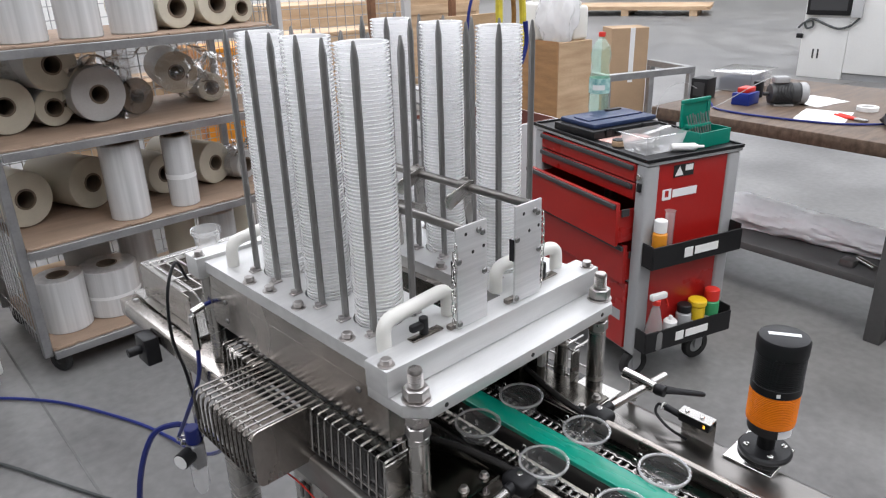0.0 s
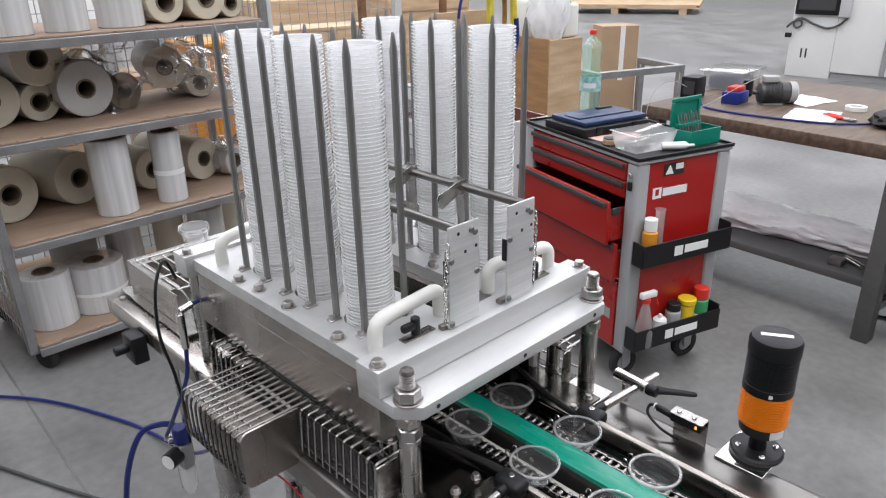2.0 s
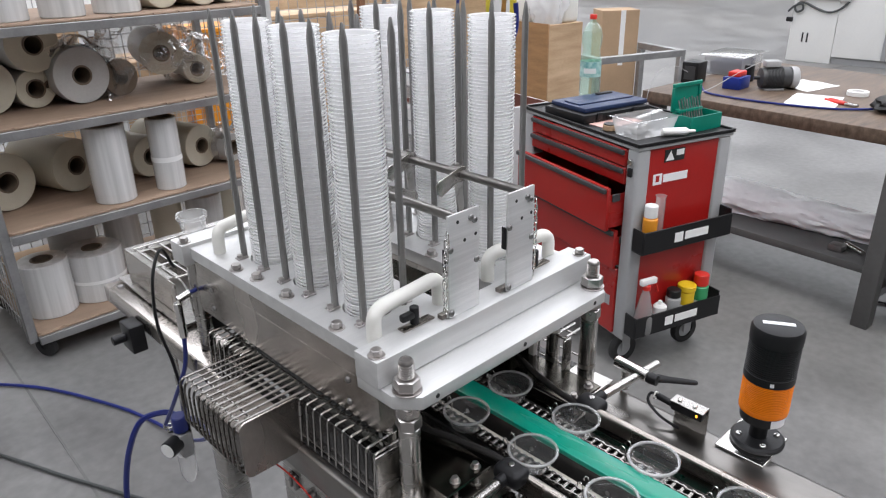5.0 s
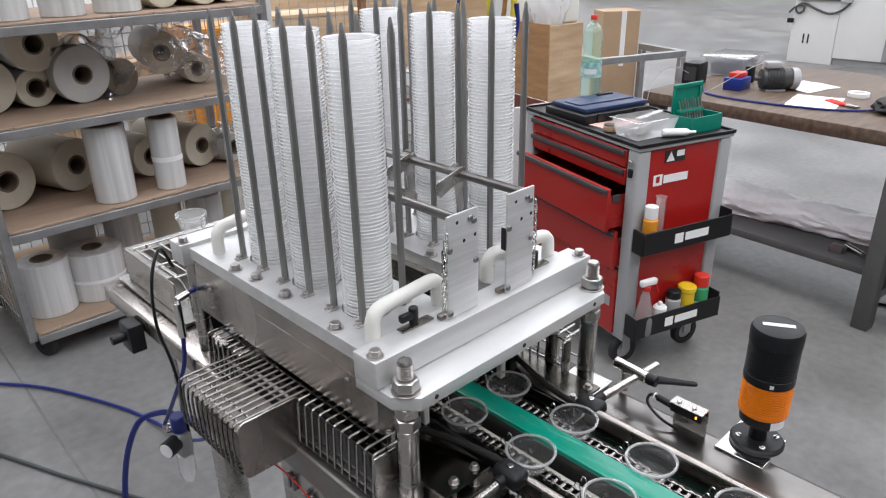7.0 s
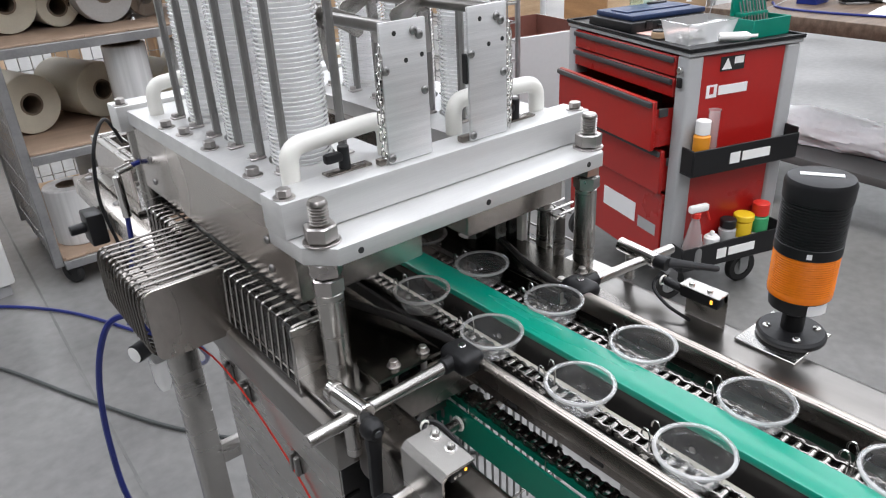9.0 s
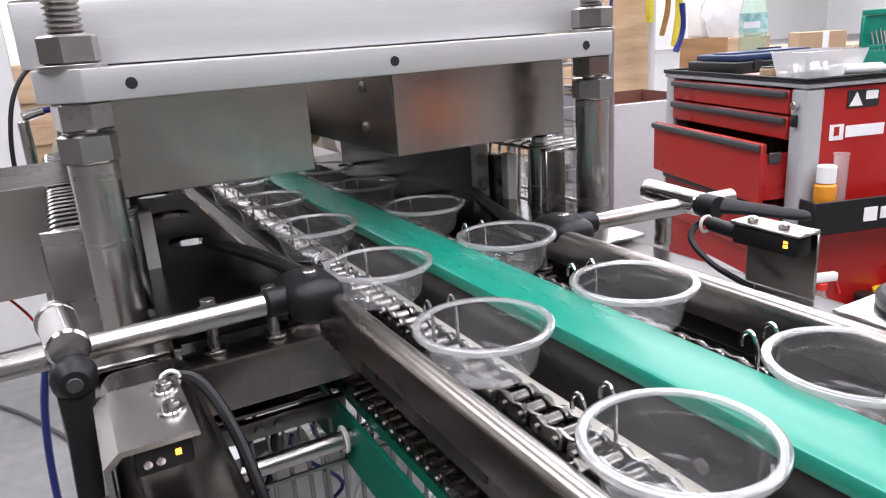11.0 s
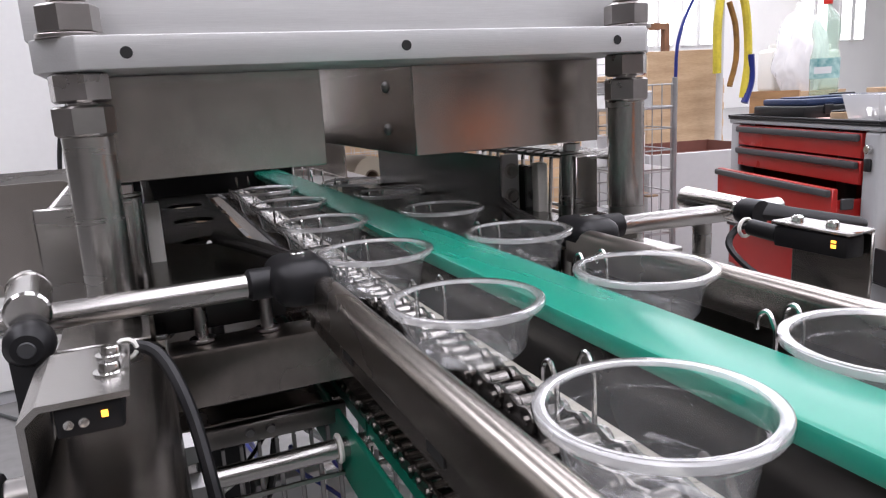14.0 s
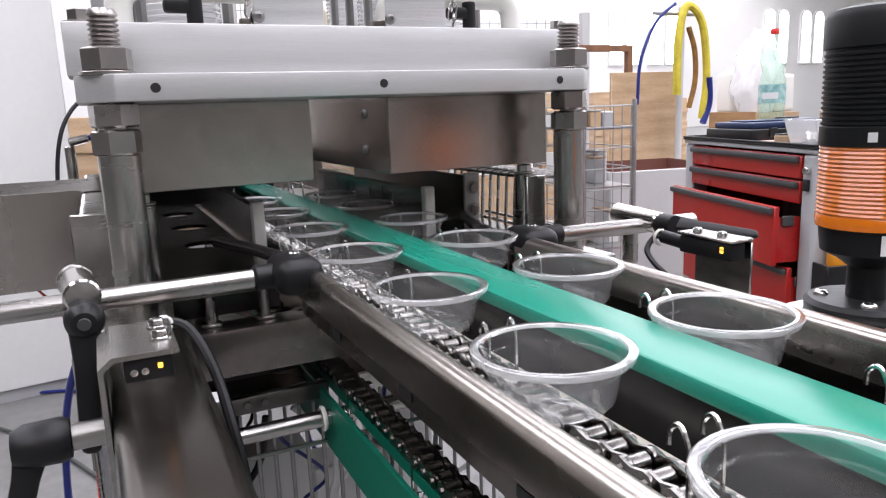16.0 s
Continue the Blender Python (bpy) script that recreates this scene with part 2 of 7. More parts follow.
def prism(bm, pts, z0, z1, bevel=0.0):
    """An upright prism over a plan."""
    lo = [bm.verts.new((x, y, z0)) for x, y in pts]
    hi = [bm.verts.new((x, y, z1)) for x, y in pts]
    n = len(pts)
    bm.faces.new(lo[::-1])
    bm.faces.new(hi)
    for i in range(n):
        bm.faces.new((lo[i], lo[(i + 1) % n], hi[(i + 1) % n], hi[i]))
    if bevel:
        e = list({e for q in lo + hi for e in q.link_edges})
        bmesh.ops.bevel(bm, geom=e, offset=bevel, segments=2, profile=0.5, affect="EDGES")
    return bm


def lathe(bm, prof, seg=32, center=(0, 0, 0), axis=(0, 0, 1), closed=False):
    """Turns the profile of (radius, height) round an axis through the centre."""
    rot = Vector((0, 0, 1)).rotation_difference(Vector(axis)).to_matrix()
    c = Vector(center)
    rings = []
    for r, h in prof:
        if r < 1e-6:
            rings.append([bm.verts.new(c + rot @ Vector((0, 0, h)))])
        else:
            rings.append([bm.verts.new(c + rot @ Vector((r * math.cos(2 * math.pi * i / seg), r * math.sin(2 * math.pi * i / seg), h)))
                          for i in range(seg)])
    pairs = list(zip(rings, rings[1:])) + ([(rings[-1], rings[0])] if closed else [])
    for a, b in pairs:
        for i in range(seg):
            j = (i + 1) % seg
            if len(a) == 1 and len(b) == 1:
                continue
            if len(a) == 1:
                bm.faces.new((a[0], b[j], b[i]))
            elif len(b) == 1:
                bm.faces.new((a[i], a[j], b[0]))
            else:
                bm.faces.new((a[i], a[j], b[j], b[i]))
    return bm


def cyl(bm, p0, p1, r, seg=20, edge=None, r1=None):
    p0, p1 = Vector(p0), Vector(p1)
    h = (p1 - p0).length
    e = min(r, h) * 0.12 if edge is None else edge
    q = r if r1 is None else r1
    return lathe(bm, [(0, 0), (r - e, 0), (r, e), (q, h - e), (q - e, h), (0, h)], seg, p0, (p1 - p0).normalized())


def tube(bm, pts, r, seg=8, closed_ends=True):
    """A round bar or hose along points."""
    pts = [Vector(p) for p in pts]
    rings, up = [], None
    for i, p in enumerate(pts):
        d = (pts[min(i + 1, len(pts) - 1)] - pts[max(i - 1, 0)]).normalized()
        if up is None:
            up = d.orthogonal().normalized()
        up = (up - d * up.dot(d)).normalized()
        s = d.cross(up)
        rings.append([bm.verts.new(p + r * (math.cos(2 * math.pi * k / seg) * up + math.sin(2 * math.pi * k / seg) * s)) for k in range(seg)])
    for a, b in zip(rings, rings[1:]):
        for k in range(seg):
            bm.faces.new((a[k], a[(k + 1) % seg], b[(k + 1) % seg], b[k]))
    if closed_ends:
        bm.faces.new(rings[0][::-1])
        bm.faces.new(rings[-1])
    return bm


def curve_pts(ctrl, n=10):
    """Catmull-Rom points through the controls."""
    c = [Vector(p) for p in ctrl]
    c = [2 * c[0] - c[1]] + c + [2 * c[-1] - c[-2]]
    out = []
    for i in range(1, len(c) - 2):
        for k in range(n):
            t = k / n
            a, b, d, e = c[i - 1], c[i], c[i + 1], c[i + 2]
            out.append(0.5 * (2 * b + (d - a) * t + (2 * a - 5 * b + 4 * d - e) * t * t + (3 * b - a - 3 * d + e) * t ** 3))
    return out + [c[-2]]


def round_path(pts, r, n=5):
    """A polyline with its corners rounded."""
    p = [Vector(q) for q in pts]
    out = [p[0]]
    for a, b, c in zip(p, p[1:], p[2:]):
        u, v = (a - b).normalized(), (c - b).normalized()
        k = min(r, (a - b).length * 0.49, (c - b).length * 0.49)
        s, e = b + u * k, b + v * k
        for i in range(n + 1):
            t = i / n
            out.append((1 - t) ** 2 * s + 2 * t * (1 - t) * b + t * t * e)
    return out + [p[-1]]


def hexnut(bm, x, y, z0, z1, af, turn=0.0, cut=0.12):
    r = af / math.sqrt(3)
    pr = [(0, z0), (r * (1 - cut), z0), (r, z0 + af * 0.05), (r, z1 - af * 0.05), (r * (1 - cut), z1), (0, z1)]
    n0 = len(bm.verts)
    lathe(bm, pr, 6, (x, y, 0))
    bm.verts.ensure_lookup_table()
    v = bm.verts[n0:]
    bmesh.ops.rotate(bm, verts=v, cent=(x, y, 0), matrix=Matrix.Rotation(turn, 3, "Z"))
    return bm


SMOOTH_ANGLE = radians(38)


def finish(bm, name, mat):
    bmesh.ops.recalc_face_normals(bm, faces=bm.faces)
    for f in bm.faces:
        f.smooth = True
    for e in bm.edges:
        if len(e.link_faces) == 2 and e.calc_face_angle(0) > SMOOTH_ANGLE:
            e.smooth = False
    me = bpy.data.meshes.new(name)
    bm.to_mesh(me)
    bm.free()
    me.materials.append(mat)
    return me


def part(name, bm, mat, parent, label="", at=None):
    ob = new(name, bm if isinstance(bm, bpy.types.Mesh) else finish(bm, name, mat))
    ob.parent = parent
    if at is not None:
        ob.matrix_basis = at
    return tagged(ob, label)


def thing(name, label, category, at=None, group=""):
    ob = new(name)
    ob.empty_display_size = 0.1
    if at is not None:
        ob.matrix_basis = at
    return tagged(ob, label, category, group)


def solid(name, bm, mat, label, category, at=None, group="", kind=""):
    ob = new(name, finish(bm, name, mat))
    if at is not None:
        ob.matrix_basis = at
    return tagged(ob, label, category, group, kind)


def bm_():
    return bmesh.new()


# ---- hall ----
def hall():
    solid("floor", box(bm_(), -40, 60, -40, 60, -0.2, 0.0), CONCRETE, "light grey worn concrete hall floor", "floor", kind="structure")
    f = bpy.data.objects["floor"]
    for a, c in (((-0.242, 2.339), (-0.276, 1.083)), ((5.0, 4.0), (14.0, 1.0))):
        d = Vector((c[0] - a[0], c[1] - a[1], 0)).normalized()
        s = Vector((-d.y, d.x, 0)) * 0.004
        p, q = Vector((*a, 0)) - d * 3, Vector((*c, 0)) + d * 3
        j = bm_()
        prism(j, [((p + s).x, (p + s).y), ((p - s).x, (p - s).y), ((q - s).x, (q - s).y), ((q + s).x, (q + s).y)], 0.0005, 0.002)
        part("floor_joint", j, JOINT, f, "dark sawn joint")
    for nm, bx in (("wall_north", (-14, 32, 21.0, 21.3)), ("wall_south", (-14, 32, -9.3, -9.0)),
                   ("wall_east", (32, 32.3, -9.3, 21.3)), ("wall_west", (-14.3, -14, -9.3, 21.3))):
        # south and west walls are never in view; dark so they reflect little
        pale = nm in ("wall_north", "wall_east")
        solid(nm, box(bm_(), *bx, 0, ROOF_Z), WALL_PAINT if pale else WALL_UNSEEN, "white painted hall wall" if pale else "unseen hall wall kept dark to cut bounce light", "wall", kind="structure")
    # unseen ceiling, darkened to hold down the fill light
    b = bm_()
    xs = [-14.3] + [v for x, w in ROOF_LIGHTS for v in (x - w, x + w)] + [32.3]
    for i in range(0, len(xs), 2):
        box(b, xs[i], xs[i + 1], -9.3, 21.3, ROOF_Z, ROOF_Z + 0.2)
    for x, w in ROOF_LIGHTS:
        box(b, x - w, x + w, -9.3, -8.6, ROOF_Z, ROOF_Z + 0.2)
        box(b, x - w, x + w, 20.0, 21.3, ROOF_Z, ROOF_Z + 0.2)
    solid("ceiling", b, CEILING_GREY, "unseen hall ceiling, darkened to cut fill, with long roof lights", "ceiling", kind="structure")
    # tall round-headed windows of the far wall
    k = 0
    for x0 in (17.4, 19.3, 25.4, 27.6):
        for i in range(2):
            k += 1
            w = thing("window_%d" % k, "tall narrow round-headed daylight window in the far wall", "window", group="hall windows")
            w["kind"] = "structure"
            x, hw = x0 + i * 0.80, 0.28
            arch = [(x - hw, 2.45), (x + hw, 2.45)] + [(x + hw * math.cos(a), 4.3 + hw * math.sin(a)) for a in (math.pi * q / 10 for q in range(11))]
            rim = [(x - hw - 0.05, 2.40), (x + hw + 0.05, 2.40)] + [(x + (hw + 0.05) * math.cos(a), 4.3 + (hw + 0.05) * math.sin(a)) for a in (math.pi * q / 10 for q in range(11))]
            g = bm_()
            v = [g.verts.new((px, 20.95, pz)) for px, pz in arch]
            u = [g.verts.new((px, 20.97, pz)) for px, pz in arch]
            g.faces.new(v)
            g.faces.new(u[::-1])
            for q in range(len(v)):
                g.faces.new((v[q], v[(q + 1) % len(v)], u[(q + 1) % len(v)], u[q]))
            part("pane", g, WINDOW_GLOW, w)
            g = bm_()
            rings = [[g.verts.new((px, y, pz)) for px, pz in pts] for y, pts in ((20.999, rim), (20.90, rim), (20.90, arch), (20.948, arch))]
            for p, r in zip(rings, rings[1:]):
                for q in range(len(p)):
                    g.faces.new((p[q], p[(q + 1) % len(p)], r[(q + 1) % len(p)], r[q]))
            part("window_frame", g, WHITE_PAINT, w)


hall()


# ---- machine: cup dispenser over a two-lane chain conveyor ----
LANES = (-0.048, 0.052)
STACK_X = (-0.127, 0.132)
STACK_Y = (0.187, 0.315, 0.443)
PLATE_TOP = 1.133
PITCH, SPEED = 0.128, 0.127
CHAIN_TOP = 0.942
Y_END, Y_BACK = -2.5, 0.80


def bolt(bm, x, y, z, af=0.013, h=0.008, washer=True):
    if washer:
        cyl(bm, (x, y, z), (x, y, z + 0.0015), af * 0.85, 20)
    hexnut(bm, x, y, z + 0.0015, z + 0.0015 + h, af, 0.4)


def denester():
    m = thing("cup_dispenser", "aluminium and stainless cup dispensing head on four columns", "machine")
    # front bridge plate with cut corners
    b = prism(bm_(), [(-0.197, 0), (0.197, 0), (0.222, 0.028), (0.222, 0.1), (-0.222, 0.1), (-0.222, 0.028)], 1.081, 1.100, 0.0012)
    part("bridge_plate", b, ALU, m, "satin aluminium bridge plate with chamfered corners")
    for x in (-0.171, 0.0, 0.170):
        part("tapped_hole", lathe(bm_(), [(0.0, 0.0006), (0.0033, 0.0006), (0.0035, 0.0001)], 16, (x, 0, 1.090), (0, -1, 0)), MARK_BLACK, m)
    # cross bars
    for y0, y1 in ((0.050, 0.096), (0.580, 0.626)):
        part("cross_bar", box(bm_(), -0.226, 0.226, y0, y1, 1.101, 1.140, 0.0015), ALU, m, "thick satin aluminium bar")
        ym = (y0 + y1) / 2 - 0.008
        for x in (-0.214, 0.214):
            part("bar_screw", _bolt_mesh(), STEEL_NUT, m, at=pose(x, ym, 1.140))
    # magazine plates
    for s, x0, x1 in ((0, -0.212, -0.046), (1, 0.046, 0.212)):
        part("magazine_plate", _holed_plate(x0, x1, 0.097, 0.579, 1.112, PLATE_TOP, STACK_X[s]), ALU, m, "satin aluminium plate with round cup holes")
    # stainless housings under the plates
    for x0, x1 in ((-0.208, -0.041), (0.032, 0.206)):
        b = bm_()
        t = 0.003
        for bx in ((x0, x1, 0.076, 0.076 + t), (x0, x1, 0.585 - t, 0.585), (x0, x0 + t, 0.079, 0.582), (x1 - t, x1, 0.079, 0.582)):
            box(b, *bx, 1.010, 1.0805, 0.0006, 1)
        box(b, x0 + 0.0002, x1 - 0.0002, 0.1005, 0.5795, 1.0806, 1.1115)
        part("housing", b, HOUSING_STEEL, m, "worn stainless sheet housing with faint stains")
        for y in (0.14, 0.53):
            for z in (1.03, 1.066):
                for sx, xx in ((-1, x0), (1, x1)):
                    part("housing_screw", _button_screw(STEEL_ROD), STEEL_ROD, m, at=pose(xx, y, z, 0, 90 * sx, 0))
    # columns with studs and nuts
    for x in (-0.199, 0.198):
        for y in (0.026, 0.603):
            c = part("column", cyl(bm_(), (x, y, 0.9165 if y > 0.1 else 0.86), (x, y, 1.1005 if y > 0.1 else 1.045), 0.0145, 28), STEEL, m, "round brushed steel column")
            if y > 0.1:
                continue
            s = lathe(bm_(), [(0, 1.045), (0.0085, 1.045)] + [(r, 1.100 + 0.0033 * i + d) for i in range(13) for r, d in ((0.0080, 0.0), (0.0104, 0.0014), (0.0104, 0.0019))]
                      + [(0.0090, 1.1441), (0.0082, 1.1455), (0, 1.1455)], 20, (x, y, 0))
            part("threaded_stud", s, STEEL_NUT, c, "coarse threaded steel stud")
            part("washer", cyl(bm_(), (x, y, 1.100), (x, y, 1.1025), 0.0195, 24), STEEL_NUT, c)
            for i, (z0, z1) in enumerate(((1.1025, 1.1195), (1.0635, 1.0808), (1.0440, 1.0620))):
                part("hex_nut", hexnut(bm_(), x, y, z0, z1, 0.030, 0.25 + 0.5 * i), STEEL_NUT, c)
    # guide rods round each magazine
    rod = finish(lathe(bm_(), [(0, 0), (0.0052, 0), (0.0052, 0.376), (0.0022, 0.396), (0.0012, 0.398), (0, 0.398)], 6), "rod", STEEL_ROD)
    foot = bm_()
    box(foot, -0.010, 0.010, -0.006, 0.006, 0, 0.003, 0.001, 1)
    hexnut(foot, -0.004, 0, 0.003, 0.008, 0.009)
    foot = finish(foot, "rod_foot", STEEL_NUT)
    for sx in STACK_X:
        for sy in STACK_Y:
            for dx, dy in ((-1, -1), (-1, 1), (1, -1), (1, 1)):
                x, y = sx + 0.037 * dx, sy + 0.0335 * dy
                r = part("guide_rod", rod, STEEL_ROD, m, "dark grey pointed steel rod", at=pose(x, y, PLATE_TOP, 0, 0, 30))
                part("rod_foot", foot, STEEL_NUT, r, at=pose(-0.008 if dx < 0 else 0.004, 0, 0, 0, 0, -30))
    for x, y in ((-0.200, 0.168), (-0.200, 0.44), (0.200, 0.168), (0.200, 0.44), (-0.058, 0.25), (0.056, 0.25), (-0.195, 0.30), (-0.195, 0.385)):
        part("hex_bolt", _bolt_mesh(), STEEL_NUT, m, at=pose(x, y, PLATE_TOP))
    # lifting handles
    for x0, y0, x1, y1 in ((-0.184, 0.106, -0.052, 0.120), (0.052, 0.120, 0.184, 0.106), (-0.184, 0.524, -0.072, 0.560), (0.072, 0.560, 0.184, 0.524)):
        z = PLATE_TOP
        p = round_path([(x0, y0, z), (x0, y0, z + 0.042), (x1, y1, z + 0.042), (x1, y1, z)], 0.022, 7)
        part("lifting_handle", tube(bm_(), p, 0.0105, 14), WHITE_PLASTIC, m, "cream white plastic bow handle")
    # tall bracket plates carrying the shafts
    flag = [(0.006, 0.012), (-0.004, 0.0125), (-0.046, -0.004), (-0.050, -0.010), (-0.047, -0.024), (-0.040, -0.029), (-0.012, -0.011), (0.006, -0.011)]
    lever = [(-0.010, 0.004), (0.010, 0.004), (0.011, -0.030), (0.015, -0.060), (0.013, -0.066), (0.001, -0.066), (-0.004, -0.050), (-0.007, -0.025)]
    for x0, x1, y0, top, xs, turn, stops in ((-0.085, -0.026, 0.0645, 1.2895, -0.066, 180, (0.205,)), (0.029, 0.087, 0.0605, 1.292, 0.069, 0, (0.190, 0.306))):
        q = part("bracket_plate", box(bm_(), x0, x1, y0, y0 + 0.004, 1.1405, top, 0.0010), ALU_BRUSHED, m, "scratched bare aluminium bracket plate")
        w = x1 - x0
        part("bracket_foot", box(bm_(), x0 - 0.010, x0 + 0.012, y0 + 0.0045, y0 + 0.014, 1.1402, 1.147, 0.001), STEEL_DARK, q)
        part("edge_block", box(bm_(), x0 - 0.0028, x0 - 0.0003, y0 + 0.001, y0 + 0.010, 1.208, 1.242, 0.001, 1), BLACK, q, "small black edge block")
        for dx, dz in ((0.52, 0.107), (0.88, 0.110), (0.30, 0.136)):
            part("bracket_hole", lathe(bm_(), [(0, 0), (0.0027, 0)], 14, (x0 + w * dx, y0 - 0.0003, 1.1415 + dz), (0, -1, 0)), MARK_BLACK, q)
        for dx, dz in ((0.06, 0.100), (0.90, 0.072), (0.72, 0.136), (0.84, 0.131), (0.06, 0.006)):
            part("bracket_screw", _button_screw(STEEL_ROD), STEEL_ROD, q, at=pose(x0 + w * dx, y0 - 0.0003, 1.1415 + dz, 90, 0, 0))
        zs = top - 0.0075
        s = part("shaft", cyl(bm_(), (xs, y0 + 0.0045, zs), (xs, 0.60, zs), 0.0068, 20), STEEL_MID, m, "round steel shaft")
        for y in stops:
            part("shaft_collar", cyl(bm_(), (xs, y, zs), (xs, y + 0.018, zs), 0.0128, 24), STEEL_MID, s, "steel clamp collar")
            part("collar_screw", cyl(bm_(), (xs, y + 0.009, zs + 0.011), (xs, y + 0.009, zs + 0.0155), 0.003, 10), STEEL_NUT, s)
            part("flag_arm", prism(bm_(), flag, 0, 0.003, 0.0005), STEEL, s, "bent steel lever flag", at=pose(xs, y - 0.0005, zs, 90, 0, turn - 10))
            part("flag_arm", prism(bm_(), lever, 0, 0.003, 0.0005), STEEL, s, "curved steel lever arm", at=pose(xs + 0.004, y + 0.014, zs, 90, 0, 10))
    # wing knobs and locking pins on chains
    for x, sx in ((-0.128, 1), (0.126, 1)):
        k = part("wing_knob", cyl(bm_(), (x, 0.088, 1.1405), (x, 0.088, 1.168), 0.0065, 18), BLACK, m, "black plastic locking knob")
        w = bm_()
        box(w, x - 0.024, x + 0.004, 0.083, 0.093, 1.152, 1.163, 0.003)
        part("knob_wing", w, BLACK, k)
        part("lock_tab", box(bm_(), x - 0.026, x + 0.03, 0.080, 0.094, 1.1402, 1.1432, 0.001), STEEL_DARK, k)
    for x, x2 in ((-0.089, -0.098), (0.091, 0.104)):
        link = _chain_link()
        top, low = Vector((x, 0.062, 1.262)), Vector((x2, 0.070, 1.146))
        n = 13
        for i in range(n):
            t = i / (n - 1)
            p = top.lerp(low, t) + Vector((0.012 * t * t * (1 if x < 0 else -0.4), 0, 0))
            part("safety_chain_link", link, STEEL_BRIGHT, m, at=Matrix.Translation(p) @ pose(0, 0, 0, 0, 90 + 8 * t, 0) @ pose(0, 0, 0, 90 * (i % 2) + 20, 0, 0))
    return m


def _chain_link():
    b = bm_()
    pts = [Vector((0.0058 * math.cos(a) + (0.0035 if math.cos(a) > 0 else -0.0035) * 0.9, 0.0036 * math.sin(a), 0)) for a in [2 * math.pi * i / 14 for i in range(15)]]
    tube(b, pts, 0.0009, 6, False)
    return finish(b, "safety_chain_link", STEEL_BRIGHT)


_CACHE = {}


def _bolt_mesh():
    if "bolt" not in _CACHE:
        b = bm_()
        bolt(b, 0, 0, 0, 0.0135, 0.0085)
        _CACHE["bolt"] = finish(b, "hex_bolt", STEEL_NUT)
    return _CACHE["bolt"]


def _button_screw(mat=None):
    mat = mat or STEEL_BRIGHT
    if mat.name not in _CACHE:
        _CACHE[mat.name] = finish(lathe(bm_(), [(0, 0.0018), (0.0018, 0.0018), (0.0018, 0.003), (0.0032, 0.0028), (0.0048, 0.0012), (0.005, 0)], 14), "screw", mat)
    return _CACHE[mat.name]


def _holed_plate(x0, x1, y0, y1, z0, z1, sx, r=0.0395):
    """A plate with three round holes for the cup magazines."""
    b = bm_()
    n = 24
    cuts = [y0] + [(a + c) / 2 for a, c in zip(STACK_Y, STACK_Y[1:])] + [y1]
    for k, sy in enumerate(STACK_Y):
        a0, a1 = cuts[k], cuts[k + 1]
        corner = [(x1, a1), (x0, a1), (x0, a0), (x1, a0)]
        for z, flip in ((z1, False), (z0, True)):
            ring = [b.verts.new((sx + r * math.cos(2 * math.pi * i / n), sy + r * math.sin(2 * math.pi * i / n), z)) for i in range(n)]
            out = []
            for i in range(n):
                c, s = math.cos(2 * math.pi * i / n), math.sin(2 * math.pi * i / n)
                tx = ((x1 - sx) if c > 0 else (sx - x0)) / max(abs(c), 1e-6)
                ty = ((a1 - sy) if s > 0 else (sy - a0)) / max(abs(s), 1e-6)
                t = min(tx, ty)
                out.append(b.verts.new((sx + t * c, sy + t * s, z)))
            for i in range(n):
                j = (i + 1) % n
                f = (ring[i], out[i], out[j], ring[j])
                b.faces.new(f if not flip else f[::-1])
            # corner fillers
            for i in range(n):
                j = (i + 1) % n
                p, q = out[i].co, out[j].co
                if abs(p.x - q.x) > 1e-6 and abs(p.y - q.y) > 1e-6:
                    cx = x1 if max(p.x, q.x) > sx else x0
                    cy = a1 if max(p.y, q.y) > sy else a0
                    f = (out[i], b.verts.new((cx, cy, z)), out[j])
                    b.faces.new(f if not flip else f[::-1])
        lathe(b, [(r, z1), (r, z0)], n, (sx, sy, 0))
    bmesh.ops.remove_doubles(b, verts=b.verts, dist=1e-5)
    rim = [e for e in b.edges if len(e.link_faces) == 1 and e.verts[0].co.z > z1 - 1e-6 and e.verts[1].co.z > z1 - 1e-6
           and all(min(abs(v.co.x - x0), abs(v.co.x - x1), abs(v.co.y - y0), abs(v.co.y - y1)) < 1e-6 for v in e.verts)]
    low = {(round(v.co.x, 5), round(v.co.y, 5)): v for v in b.verts if v.co.z < z0 + 1e-6}
    for e in rim:
        u, w = e.verts
        q, s = low.get((round(u.co.x, 5), round(u.co.y, 5))), low.get((round(w.co.x, 5), round(w.co.y, 5)))
        if q and s:
            b.faces.new((u, w, s, q))
    return b


def cup_meshes():
    """A clear tub: thin tapered wall with a rolled rim, and the rim itself."""
    wall = lathe(bm_(), [(0, -0.0225), (0.019, -0.0225), (0.0215, -0.0240), (0.0245, -0.0240), (0.0268, -0.0215), (0.0292, -0.0075),
                         (0.0306, -0.0070), (0.0312, -0.001)], 40)
    rim = lathe(bm_(), [(0.0311, -0.0010), (0.0318, 0.0004), (0.0345, 0.0008), (0.0357, 0.0002), (0.0360, -0.0012), (0.0355, -0.0024),
                        (0.0350, -0.0014), (0.0343, -0.0004), (0.0318, -0.0008)], 40)
    return finish(wall, "cup_wall", CUP_CLEAR), finish(rim, "cup_rim", CUP_RIM)


STACKS = []


